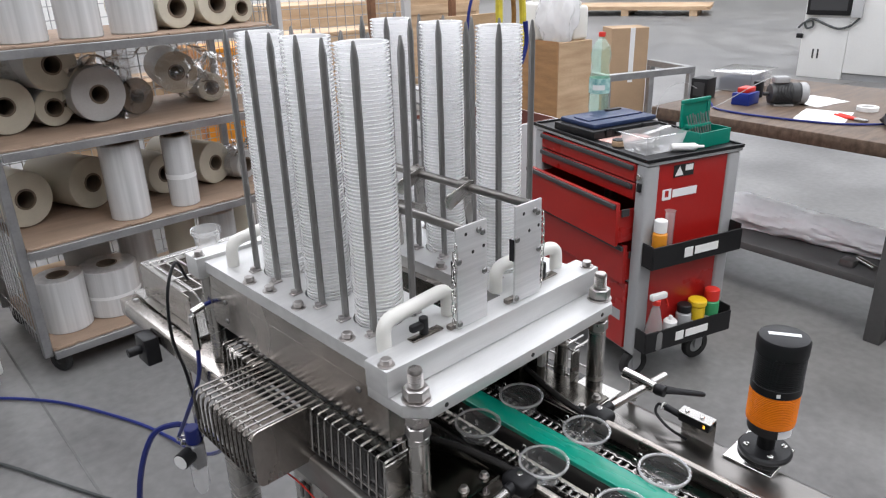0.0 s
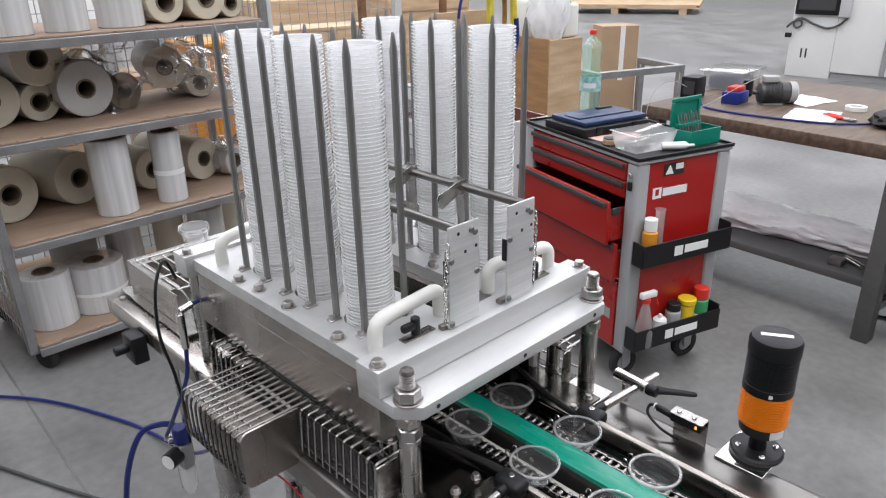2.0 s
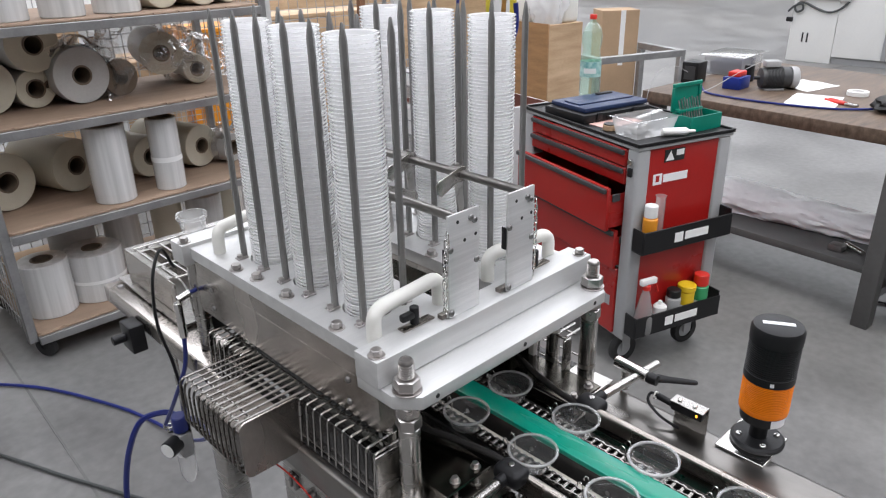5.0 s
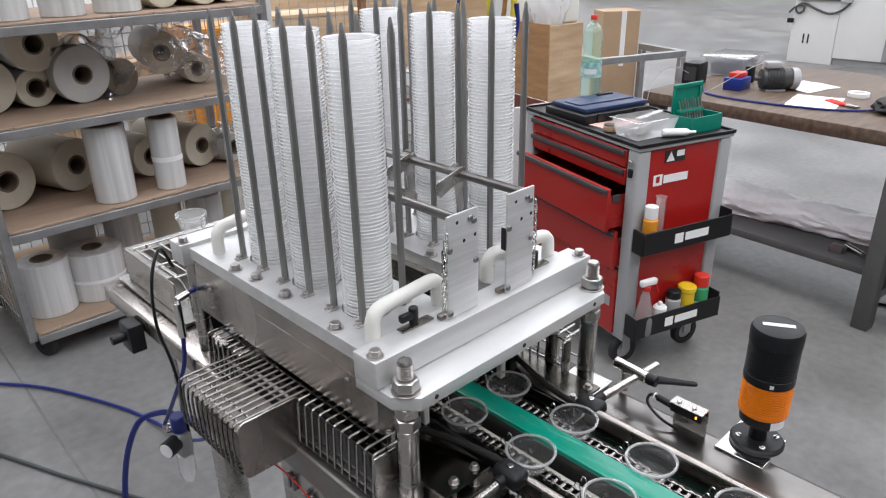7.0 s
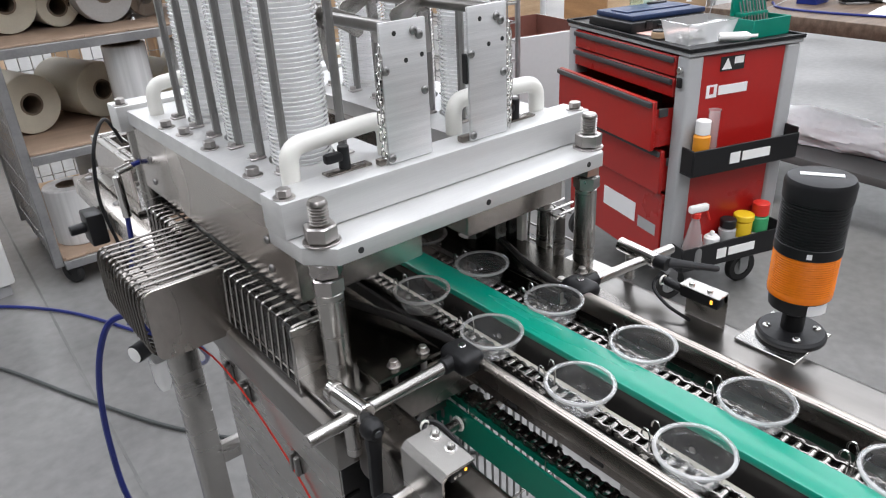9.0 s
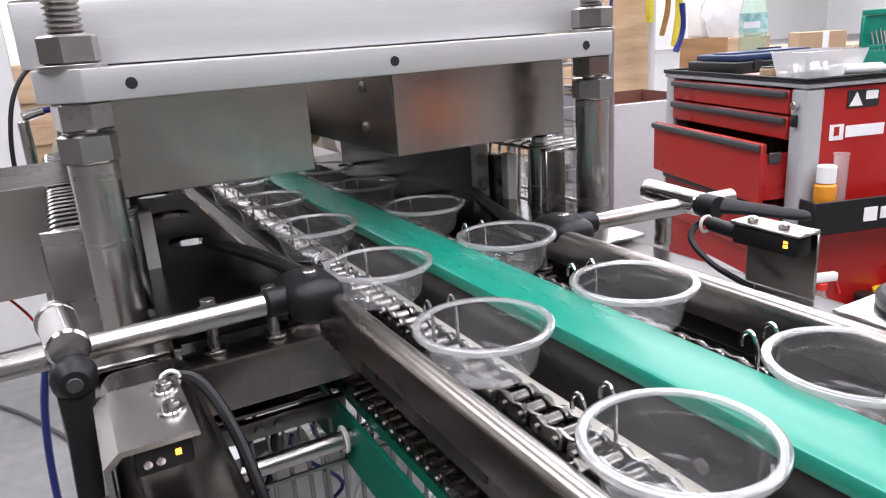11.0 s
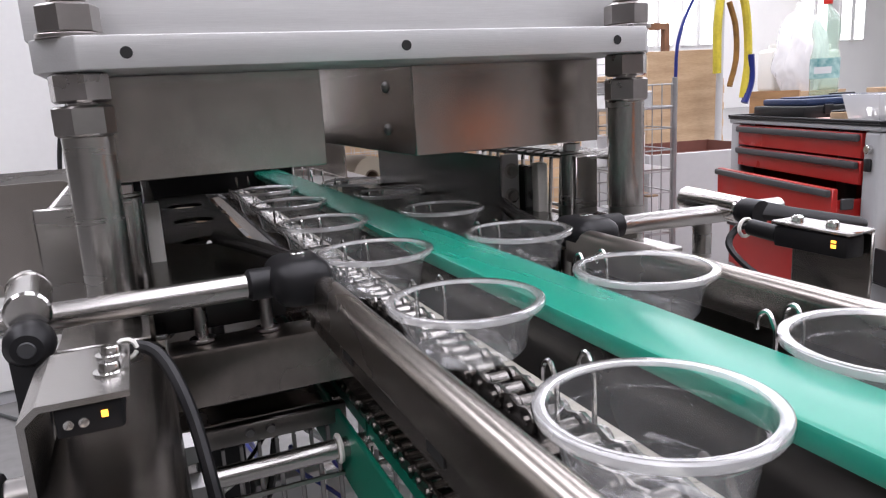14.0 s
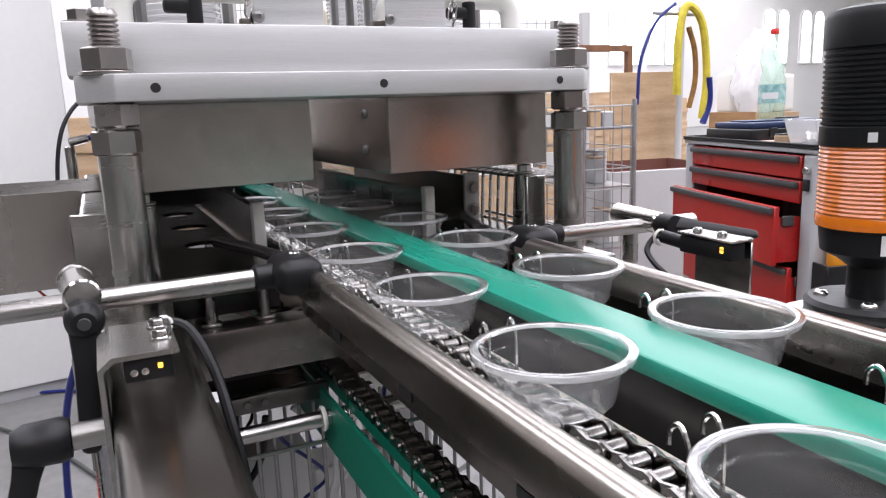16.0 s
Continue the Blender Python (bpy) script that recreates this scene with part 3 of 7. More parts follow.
def stacks():
    ring = lathe(bm_(), [(0.0316, -0.0054), (0.0322, -0.0010), (0.0340, 0.0007), (0.0358, 0.0007), (0.0364, 0.0000), (0.0362, -0.0012), (0.0352, -0.0014)], 28)
    ring = finish(ring, "nested_cup", CUP_STACKED)
    n = 76
    step = 0.391 / (n - 1)
    for sx in STACK_X:
        for sy in STACK_Y:
            s = thing("cup_stack", "tall stack of nested clear plastic cups between guide rods", "cup stack", pose(sx, sy, PLATE_TOP - 0.012), "cup stacks on the dispenser")
            STACKS.append((s, sx, sy, step))
            for i in range(n):
                random.seed(int(1000 * sx + 77 * sy * 10 + i))
                part("nested_cup", ring, CUP_STACKED, s, at=pose(random.uniform(-4e-4, 4e-4), random.uniform(-4e-4, 4e-4), 0.012 + i * step, random.uniform(-0.5, 0.5), random.uniform(-0.5, 0.5), 0))
            part("nested_cup", ring, CUP_STACKED, s, at=pose(0, 0, 0.0))


def frame_and_guards():
    m = thing("machine_stand", "stainless steel machine stand with side panel and legs", "machine stand")
    # beams along both sides
    b = box(bm_(), 0.135, 0.222, Y_END, 1.0, 0.845, 0.920, 0.010, 3)
    part("side_beam", b, STEEL_MID, m, "rounded stainless box beam")
    b = box(bm_(), -0.222, -0.172, -2.3, -0.028, 0.850, 0.930, 0.010, 3)
    part("side_beam", b, STEEL_DARK, m, "worn rounded stainless box beam")
    b = box(bm_(), -0.245, -0.205, -0.03, 0.49, 0.865, 0.915, 0.004, 2)
    part("side_beam", b, STEEL_MID, m)
    part("side_panel", box(bm_(), -0.240, -0.237, -0.02, 0.30, 0.42, 0.864, 0.001, 1), STEEL, m, "bare stainless side panel")
    for x, y in ((-0.24, 0.50), (0.20, 0.64), (-0.20, -1.9), (0.20, -1.9), (0.20, -0.1)):
        part("leg", box(bm_(), x - 0.022, x + 0.022, y - 0.022, y + 0.022, 0.0, 0.866 if x < 0 else 0.846, 0.004, 2), STEEL, m)
    part("cross_member", box(bm_(), -0.218, 0.178, 0.485, 0.515, 0.50, 0.53, 0.003, 2), STEEL, m)
    part("cross_member", box(bm_(), -0.172, 0.135, -0.026, 0.004, 0.878, 0.915, 0.003, 2), STEEL_DARK, m, "dark stainless cross member")
    part("cross_member", box(bm_(), -0.172, 0.135, -1.92, -1.89, 0.80, 0.84, 0.003, 2), STEEL, m)
    g = part("valve_block", box(bm_(), -0.150, -0.082, 0.020, 0.044, 0.858, 0.8765, 0.003), BLACK, m, "black valve block")
    # latch sets on the panel
    for y, z in ((0.255, 0.84), (0.08, 0.80), (0.205, 0.835)):
        for k in range(2):
            part("panel_latch", box(bm_(), -0.247, -0.2402, y + 0.012 * k, y + 0.012 * k + 0.006, z - 0.02, z + 0.008, 0.001, 1), STEEL_ROD, m)
    # platforms onto which the cups drop
    for x0, x1 in ((-0.180, -0.094), (0.098, 0.172)):
        b = _holed_plate(x0, x1, -0.021, 0.56, 0.9405, 0.9445, STACK_X[0] if x0 < 0 else STACK_X[1], 0.020)
        bmesh.ops.remove_doubles(b, verts=b.verts, dist=1e-5)
        part("tray_front", box(bm_(), x0, x1, 0.0150, 0.0180, 0.9160, 0.9400, 0.0006, 1), DARK_METAL, m, "dark front lip of the platform")
        part("tray_side", box(bm_(), x0, x0 + 0.003, -0.0205, 0.555, 0.9200, 0.9400, 0.0006, 1), TRAY_STEEL, m)
        part("drop_platform", b, TRAY_STEEL, m, "oily dark metal platform with round holes")
        for xx in ((-0.151, -0.111) if x0 < 0 else (0.116, 0.156)):
            s = bm_()
            y = -0.008
            cyl(s, (xx, y, 0.9155), (xx, y, 0.9404), 0.004)
            cyl(s, (xx, y, 0.9155), (xx, y, 0.9175), 0.008)
            bolt(s, xx, y, 0.9446, 0.009, 0.006)
            part("platform_screw", s, STEEL_NUT, m)
    # column feet blocks
    for x in (-0.199, 0.198):
        part("column_foot", box(bm_(), x - 0.032, x + 0.028, -0.012, 0.062, 0.921, 0.925, 0.001, 1), STEEL, m)
        c = part("short_post", cyl(bm_(), (x * 0.93, 0.085, 0.925), (x * 0.93, 0.085, 1.000), 0.0105, 20), STEEL, m)
        s = bm_()
        bolt(s, x * 0.93, 0.085, 1.0, 0.013, 0.007)
        part("post_screw", s, STEEL_NUT, c)
    # finger guards of bent wire along the outside of the housings
    for sx in (-1, 1):
        g = thing("finger_guard", "row of bent steel wire guards beside the dispenser", "guard")
        n = 27 if sx < 0 else 12
        for i in range(n):
            y = 0.060 + i * 0.0175
            if sx < 0 and 0.245 < y < 0.40:
                continue
            p = round_path([(sx * 0.180, y, 0.998), (sx * 0.232, y, 0.998), (sx * 0.236, y, 0.925)] if sx < 0 else [(0.232, y, 0.998), (0.180, y, 0.998), (0.176, y, 0.9215)], 0.006, 4)
            part("guard_wire", tube(bm_(), p, 0.0019, 6), STEEL, g)
        if sx < 0:
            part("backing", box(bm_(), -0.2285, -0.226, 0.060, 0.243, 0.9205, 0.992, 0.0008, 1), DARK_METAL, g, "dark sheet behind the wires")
        else:
            part("side_plate", box(bm_(), 0.146, 0.149, 0.150, 0.52, 0.930, 0.996, 0.0008, 1), PUSHER_GREY, g, "dull grey side plate")
            part("plate_edge", box(bm_(), 0.1455, 0.164, 0.1455, 0.1495, 0.930, 0.998, 0.0008, 1), ALU, g, "bare aluminium plate edge")
            for z in (0.958, 0.982):
                part("plate_bolt", lathe(bm_(), [(0, 0.006), (0.0045, 0.006), (0.0052, 0.0015), (0.0075, 0.0012), (0.0075, 0)], 12, (0.155, 0.1453, z), (0, -1, 0)), STEEL_NUT, g)
            for z in (0.945, 0.996):
                part("cross_wire", cyl(bm_(), (0.180, 0.056, z), (0.180, 0.256, z), 0.0019, 6), STEEL, g)
        for x, z in ((0.205, 0.9955), (0.2335, 0.936)):
            part("cross_wire", cyl(bm_(), (sx * x, 0.056, z), (sx * x, 0.060 + (n - 1) * 0.0175 + 0.004, z), 0.0019, 6), STEEL, g)
        part("end_plate", box(bm_(), sx * (0.200 if sx < 0 else 0.165), sx * (0.238 if sx < 0 else 0.187), 0.050, 0.0535, 0.918, 1.0, 0.001, 1), STEEL, g, "small stainless end plate")
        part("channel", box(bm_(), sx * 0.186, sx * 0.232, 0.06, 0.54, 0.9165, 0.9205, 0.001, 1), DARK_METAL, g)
    # projecting wire guard box
    g = thing("wire_guard_box", "projecting guard of bent steel wires with a sheet front", "guard")
    part("front_sheet", _rounded_sheet(-0.331, -0.2255, 0.236, 0.239, 0.908, 1.003, 0.012), HOUSING_STEEL, g, "bare stainless front sheet")
    for i in range(12):
        y = 0.247 + i * 0.0150
        p = round_path([(-0.209, y, 1.000), (-0.332, y, 1.000), (-0.336, y, 0.985), (-0.336, y, 0.920), (-0.318, y, 0.905)], 0.010, 4)
        part("guard_wire", tube(bm_(), p, 0.0020, 6), STEEL_MID, g)
    for x in (-0.322, -0.305, -0.250):
        part("cross_wire", cyl(bm_(), (x, 0.241, 0.9965), (x, 0.416, 0.9965), 0.0020, 6), STEEL, g)
    part("inner_box", box(bm_(), -0.318, -0.242, 0.250, 0.405, 0.915, 0.965, 0.002, 1), STEEL_DARK, g, "dull stainless block inside the guard")
    # rear infeed housing with wire cover
    g = thing("rear_housing", "stainless rear housing with an open wire cover", "machine housing")
    for bx in ((-0.190, -0.187, 0.74, 0.99), (0.157, 0.160, 0.74, 0.99)):
        part("side_sheet", box(bm_(), *bx, 0.927, 0.999, 0.001, 1), HOUSING_STEEL, g)
    part("rear_sheet", box(bm_(), -0.1865, 0.1565, 0.987, 0.990, 0.927, 0.999, 0.001, 1), HOUSING_STEEL, g)
    for bx in ((-0.190, 0.160, 0.945, 0.990), (-0.190, -0.166, 0.77, 0.9445)):
        part("top_rim", box(bm_(), *bx, 0.9992, 1.002, 0.001, 1), STEEL, g, "bright stainless top rim")
    part("end_cover", box(bm_(), -0.200, 0.040, 0.612, 0.618, 0.936, 1.012, 0.001, 1), BLACK, g, "black end cover above the infeed")
    part("base", box(bm_(), -0.238, -0.160, 0.495, 1.03, 0.876, 0.9160, 0.005, 3), HOUSING_STEEL, g, "rounded stainless base rail")
    for y in (0.80, 0.99):
        part("base_bolt", lathe(bm_(), [(0, 0.003), (0.006, 0.003), (0.0075, 0.001), (0.0078, 0)], 16, (-0.214, y, 0.9162)), STEEL_ROD, g)
    part("floor_plate", box(bm_(), -0.205, 0.16, 0.70, 1.02, 0.9205, 0.926), STEEL, g)
    for i in range(11):
        x = -0.176 + i * 0.026
        part("cover_wire", tube(bm_(), round_path([(x, 0.700, 0.930), (x, 0.706, 0.985), (x, 0.735, 1.0045), (x, 0.965, 1.0045)], 0.012), 0.0020, 6), STEEL, g)
    for y, z in ((0.955, 1.0075), (0.83, 1.0075), (0.75, 1.006)):
        part("cover_wire", cyl(bm_(), (-0.182, y, z), (0.09, y, z), 0.0019, 6), STEEL, g)
    # blower elbow: switch box on the outside
    g = thing("rotary_switch", "black rotary switch box on the rear beam", "switch")
    part("body", box(bm_(), -0.2705, -0.2384, 0.815, 0.868, 0.838, 0.900, 0.004), BLACK, g)
    part("knob", cyl(bm_(), (-0.2705, 0.842, 0.872), (-0.298, 0.842, 0.872), 0.010, 18), BLACK, g)


def _rounded_sheet(x0, x1, y0, y1, z0, z1, r):
    """An upright sheet with rounded corners."""
    b = bm_()
    pts = []
    for cx, cz, a0 in ((x1 - r, z1 - r, 0), (x0 + r, z1 - r, 90), (x0 + r, z0 + r, 180), (x1 - r, z0 + r, 270)):
        pts += [(cx + r * math.cos(radians(a0 + 18 * i)), cz + r * math.sin(radians(a0 + 18 * i))) for i in range(6)]
    lo, hi = [b.verts.new((x, y0, z)) for x, z in pts], [b.verts.new((x, y1, z)) for x, z in pts]
    b.faces.new(lo)
    b.faces.new(hi[::-1])
    for i in range(len(pts)):
        j = (i + 1) % len(pts)
        b.faces.new((lo[i], lo[j], hi[j], hi[i]))
    return b


def conveyor():
    m = thing("chain_conveyor", "two-lane chain conveyor with green centre strip and round guide rails", "conveyor")
    part("slide_strip", box(bm_(), -0.0175, 0.0205, Y_END, 0.62, 0.9545, 0.9635, 0.0022, 2), GREEN, m, "glossy green plastic slide strip")
    part("strip_support", box(bm_(), -0.006, 0.010, Y_END, 0.70, 0.880, 0.9543, 0.001, 1), DARK_METAL, m)
    for x in (-0.0125, 0.0125):
        part("strip_side", box(bm_(), x - 0.0015, x + 0.0015, Y_END, 0.62, 0.906, 0.9540, 0.0005, 1), DARK_METAL, m, "dark oily side plate under the strip")
        part("edge_lip", box(bm_(), x * 1.28 - 0.0015, x * 1.28 + 0.0015, Y_END, 0.62, 0.9055, 0.916, 0.0005, 1), STEEL_DARK, m)
    for k in range(14):
        y = 0.10 - 0.13 * k
        for x in (-0.0145, 0.0145):
            part("plate_screw", lathe(bm_(), [(0, 0.0016), (0.0024, 0.0015), (0.0034, 0.0008), (0.0036, 0)], 12, (x, y, 0.932), (1 if x > 0 else -1, 0, 0)), STEEL_NUT, m)
    for x in LANES:
        part("chain_track", box(bm_(), x - 0.007, x + 0.007, Y_END, Y_BACK, 0.905, 0.9320, 0.001, 1), DARK_METAL, m, "dark oily chain track")
        part("wear_strip", box(bm_(), x + 0.0125, x + 0.0225, Y_END, Y_BACK, 0.9025, 0.9330, 0.0008, 1), IVORY if x < 0 else DARK_METAL, m, "pale plastic wear strip beside the chain")
        part("wear_strip", box(bm_(), x - 0.0185, x - 0.0125, Y_END, Y_BACK, 0.9125, 0.9300, 0.0008, 1), DARK_METAL, m)
        part("lane_floor", box(bm_(), x - 0.0070 if x < 0 else x - 0.030, x + 0.022 if x < 0 else x + 0.0205, Y_END, Y_BACK, 0.898, 0.902, 0.001, 1), STEEL_DARK, m)
        part("return_track", box(bm_(), x - 0.007, x + 0.007, Y_END, Y_BACK, 0.834, 0.8425), GREEN_DARK, m)
    part("return_guide", box(bm_(), -0.0685, -0.0645, Y_END, 0.3, 0.796, 0.8425, 0.001, 1), GREEN_DARK, m, "dark green return guide strip")
    part("return_guide", box(bm_(), 0.0685, 0.0725, Y_END, 0.3, 0.796, 0.8425, 0.001, 1), GREEN_DARK, m)
    # side plates and guide rails
    for s, x in ((-1, -0.089), (1, 0.095)):
        r = part("guide_rail", _rail(x), RAIL_STEEL, m, "round-topped stainless guide rail")
        part("rail_web", box(bm_(), x - 0.002 + 0.001 * s, x + 0.002 + 0.001 * s, Y_END, -0.05, 0.9255, 0.9398, 0.0006, 1), STEEL_DARK, r, "dull steel web with oblong holes")
        for k in range(12):
            part("slot_hole", box(bm_(), x + s * 0.0031, x + s * 0.0036, -0.14 - 0.11 * k, -0.125 - 0.11 * k, 0.931, 0.936), MARK_BLACK, r)
        p = curve_pts([(x, -0.055, 0.957), (x - 0.002 * s, -0.02, 0.957), (x + 0.012 * s, 0.05, 0.957), (x + 0.035 * s, 0.12, 0.957)], 6)
        part("lead_in_bar", tube(bm_(), p, 0.0055, 10), DARK_METAL, r, "dark bent lead-in bar")
    # rail clamps with cross bars, tees and levers
    for s, xc, yc, ye, xe in ((-1, -0.098, -0.062, -0.068, -0.290), (1, 0.106, -0.048, -0.064, 0.272)):
        c = part("rail_clamp", box(bm_(), xc - 0.018, xc + 0.016, yc - 0.024, yc + 0.022, 0.9465, 0.9725 if s < 0 else 0.9690, 0.0105, 4), BLACK, m, "black plastic rail clamp")
        part("clamp_neck", cyl(bm_(), (xc + s * 0.006, yc, 0.9595), (xc + s * 0.030, yc - 0.001, 0.9595), 0.0088, 20, 0.002), BLACK, c)
        part("clamp_screw", cyl(bm_(), (xc, yc, 0.9686), (xc, yc, 0.9745 if s < 0 else 0.9705), 0.0045, 16), STEEL_BRIGHT, c)
        part("cross_bar", cyl(bm_(), (xc, yc, 0.9595), (xe, ye, 0.9595), 0.0068, 24), STEEL, m, "polished steel cross bar")
        if s > 0:
            t = part("tee_clamp", cyl(bm_(), (0.226, -0.014, 0.965), (0.222, -0.076, 0.963), 0.0098, 24), STEEL_BRIGHT, m, "polished tee clamp")
            part("lever_hub", lathe(bm_(), [(0, 0), (0.0088, 0), (0.0098, 0.004), (0.0090, 0.016), (0, 0.018)], 20, (0.222, -0.0762, 0.963), (0.05, -1, 0)), BLACK, t)
            part("clamp_lever", _lever((0.222, -0.084, 0.965), (0.271, -0.137, 0.956), 0.0150, 0.0080), BLACK, t, "black plastic clamp lever")
            part("post", cyl(bm_(), (0.2245, -0.034, 0.9205), (0.2245, -0.034, 0.956), 0.0072, 18), STEEL, t)
        else:
            t = part("tee_clamp", cyl(bm_(), (-0.236, -0.022, 0.966), (-0.231, -0.080, 0.966), 0.0105, 24), STEEL_BRIGHT, m, "polished tee clamp")
            part("tee_ring", cyl(bm_(), (-0.2358, -0.030, 0.966), (-0.2355, -0.034, 0.966), 0.0112, 24), STEEL, t)
            part("lever_hub", lathe(bm_(), [(0, 0), (0.0105, 0), (0.0115, 0.004), (0.0105, 0.012), (0.007, 0.016), (0, 0.017)], 24, (-0.2315, -0.080, 0.953), (0, -1, 0)), BLACK, t)
            part("hub_screw", lathe(bm_(), [(0, 0.001), (0.0035, 0.001), (0.004, 0)], 16, (-0.2315, -0.0968, 0.953), (0, -1, 0)), GREY_PLASTIC, t)
            part("clamp_lever", _lever((-0.2315, -0.088, 0.955), (-0.237, -0.091, 0.872), 0.0185, 0.0120), BLACK, t, "black plastic clamp lever")
            part("post", cyl(bm_(), (-0.2335, -0.050, 0.90), (-0.2335, -0.050, 0.956), 0.008, 16), STEEL, t)
    # lower lever below the worn beam
    k = part("lower_clamp", cyl(bm_(), (-0.2225, -0.130, 0.900), (-0.244, -0.130, 0.900), 0.0075, 16), STEEL, m)
    part("lever_hub", lathe(bm_(), [(0, 0), (0.0105, 0), (0.0125, 0.004), (0.0120, 0.022), (0.009, 0.028), (0, 0.029)], 24, (-0.244, -0.130, 0.900), (-1, 0, 0)), BLACK, k)
    part("lower_lever", _lever((-0.262, -0.130, 0.902), (-0.279, -0.134, 0.845), 0.0185, 0.0120), BLACK, k, "black plastic clamp lever")
    for z in (0.872, 0.894):
        part("beam_nut", lathe(bm_(), [(0, 0.008), (0.008, 0.008), (0.009, 0.0)], 6, (-0.172, -0.11, z), (1, 0, 0)), STEEL_ROD, m)


def _lever(p, q, w0, w1):
    """A tapering clamp lever with a rounded section from p to q."""
    p, q = Vector(p), Vector(q)
    d = (q - p).normalized()
    side = d.orthogonal().normalized() if abs(d.z) < 0.9 else Vector((1, 0, 0))
    side = (side - d * side.dot(d)).normalized()
    up = d.cross(side)
    b = bm_()
    rings = []
    n = 12
    for k, f in ((0.0, 0.55), (0.04, 0.9), (0.10, 1.0), (0.35, 0.86), (0.7, 0.95), (0.93, 1.0), (0.98, 0.85), (1.0, 0.5)):
        w = (w0 + (w1 - w0) * k) * f / 2
        c = p.lerp(q, k)
        rings.append([b.verts.new(c + side * w * math.copysign(abs(math.cos(a)) ** 0.6, math.cos(a)) + up * 0.62 * w * math.copysign(abs(math.sin(a)) ** 0.6, math.sin(a)))
                      for a in (2 * math.pi * i / n for i in range(n))])
    for u, v in zip(rings, rings[1:]):
        for i in range(n):
            b.faces.new((u[i], u[(i + 1) % n], v[(i + 1) % n], v[i]))
    b.faces.new(rings[0][::-1])
    b.faces.new(rings[-1])
    return b


def _rail(x):
    b = bm_()
    pr = [(-0.0065, 0.940), (-0.0065, 0.957)] + [(-0.0065 * math.cos(a), 0.957 + 0.0065 * math.sin(a)) for a in [math.pi * i / 8 for i in range(1, 8)]] + [(0.0065, 0.957), (0.0065, 0.940)]
    a = [b.verts.new((x + u, Y_END, z)) for u, z in pr]
    c = [b.verts.new((x + u, -0.05, z)) for u, z in pr]
    n = len(pr)
    b.faces.new(a)
    b.faces.new(c[::-1])
    for i in range(n):
        b.faces.new((a[i], a[(i + 1) % n], c[(i + 1) % n], c[i]))
    return b


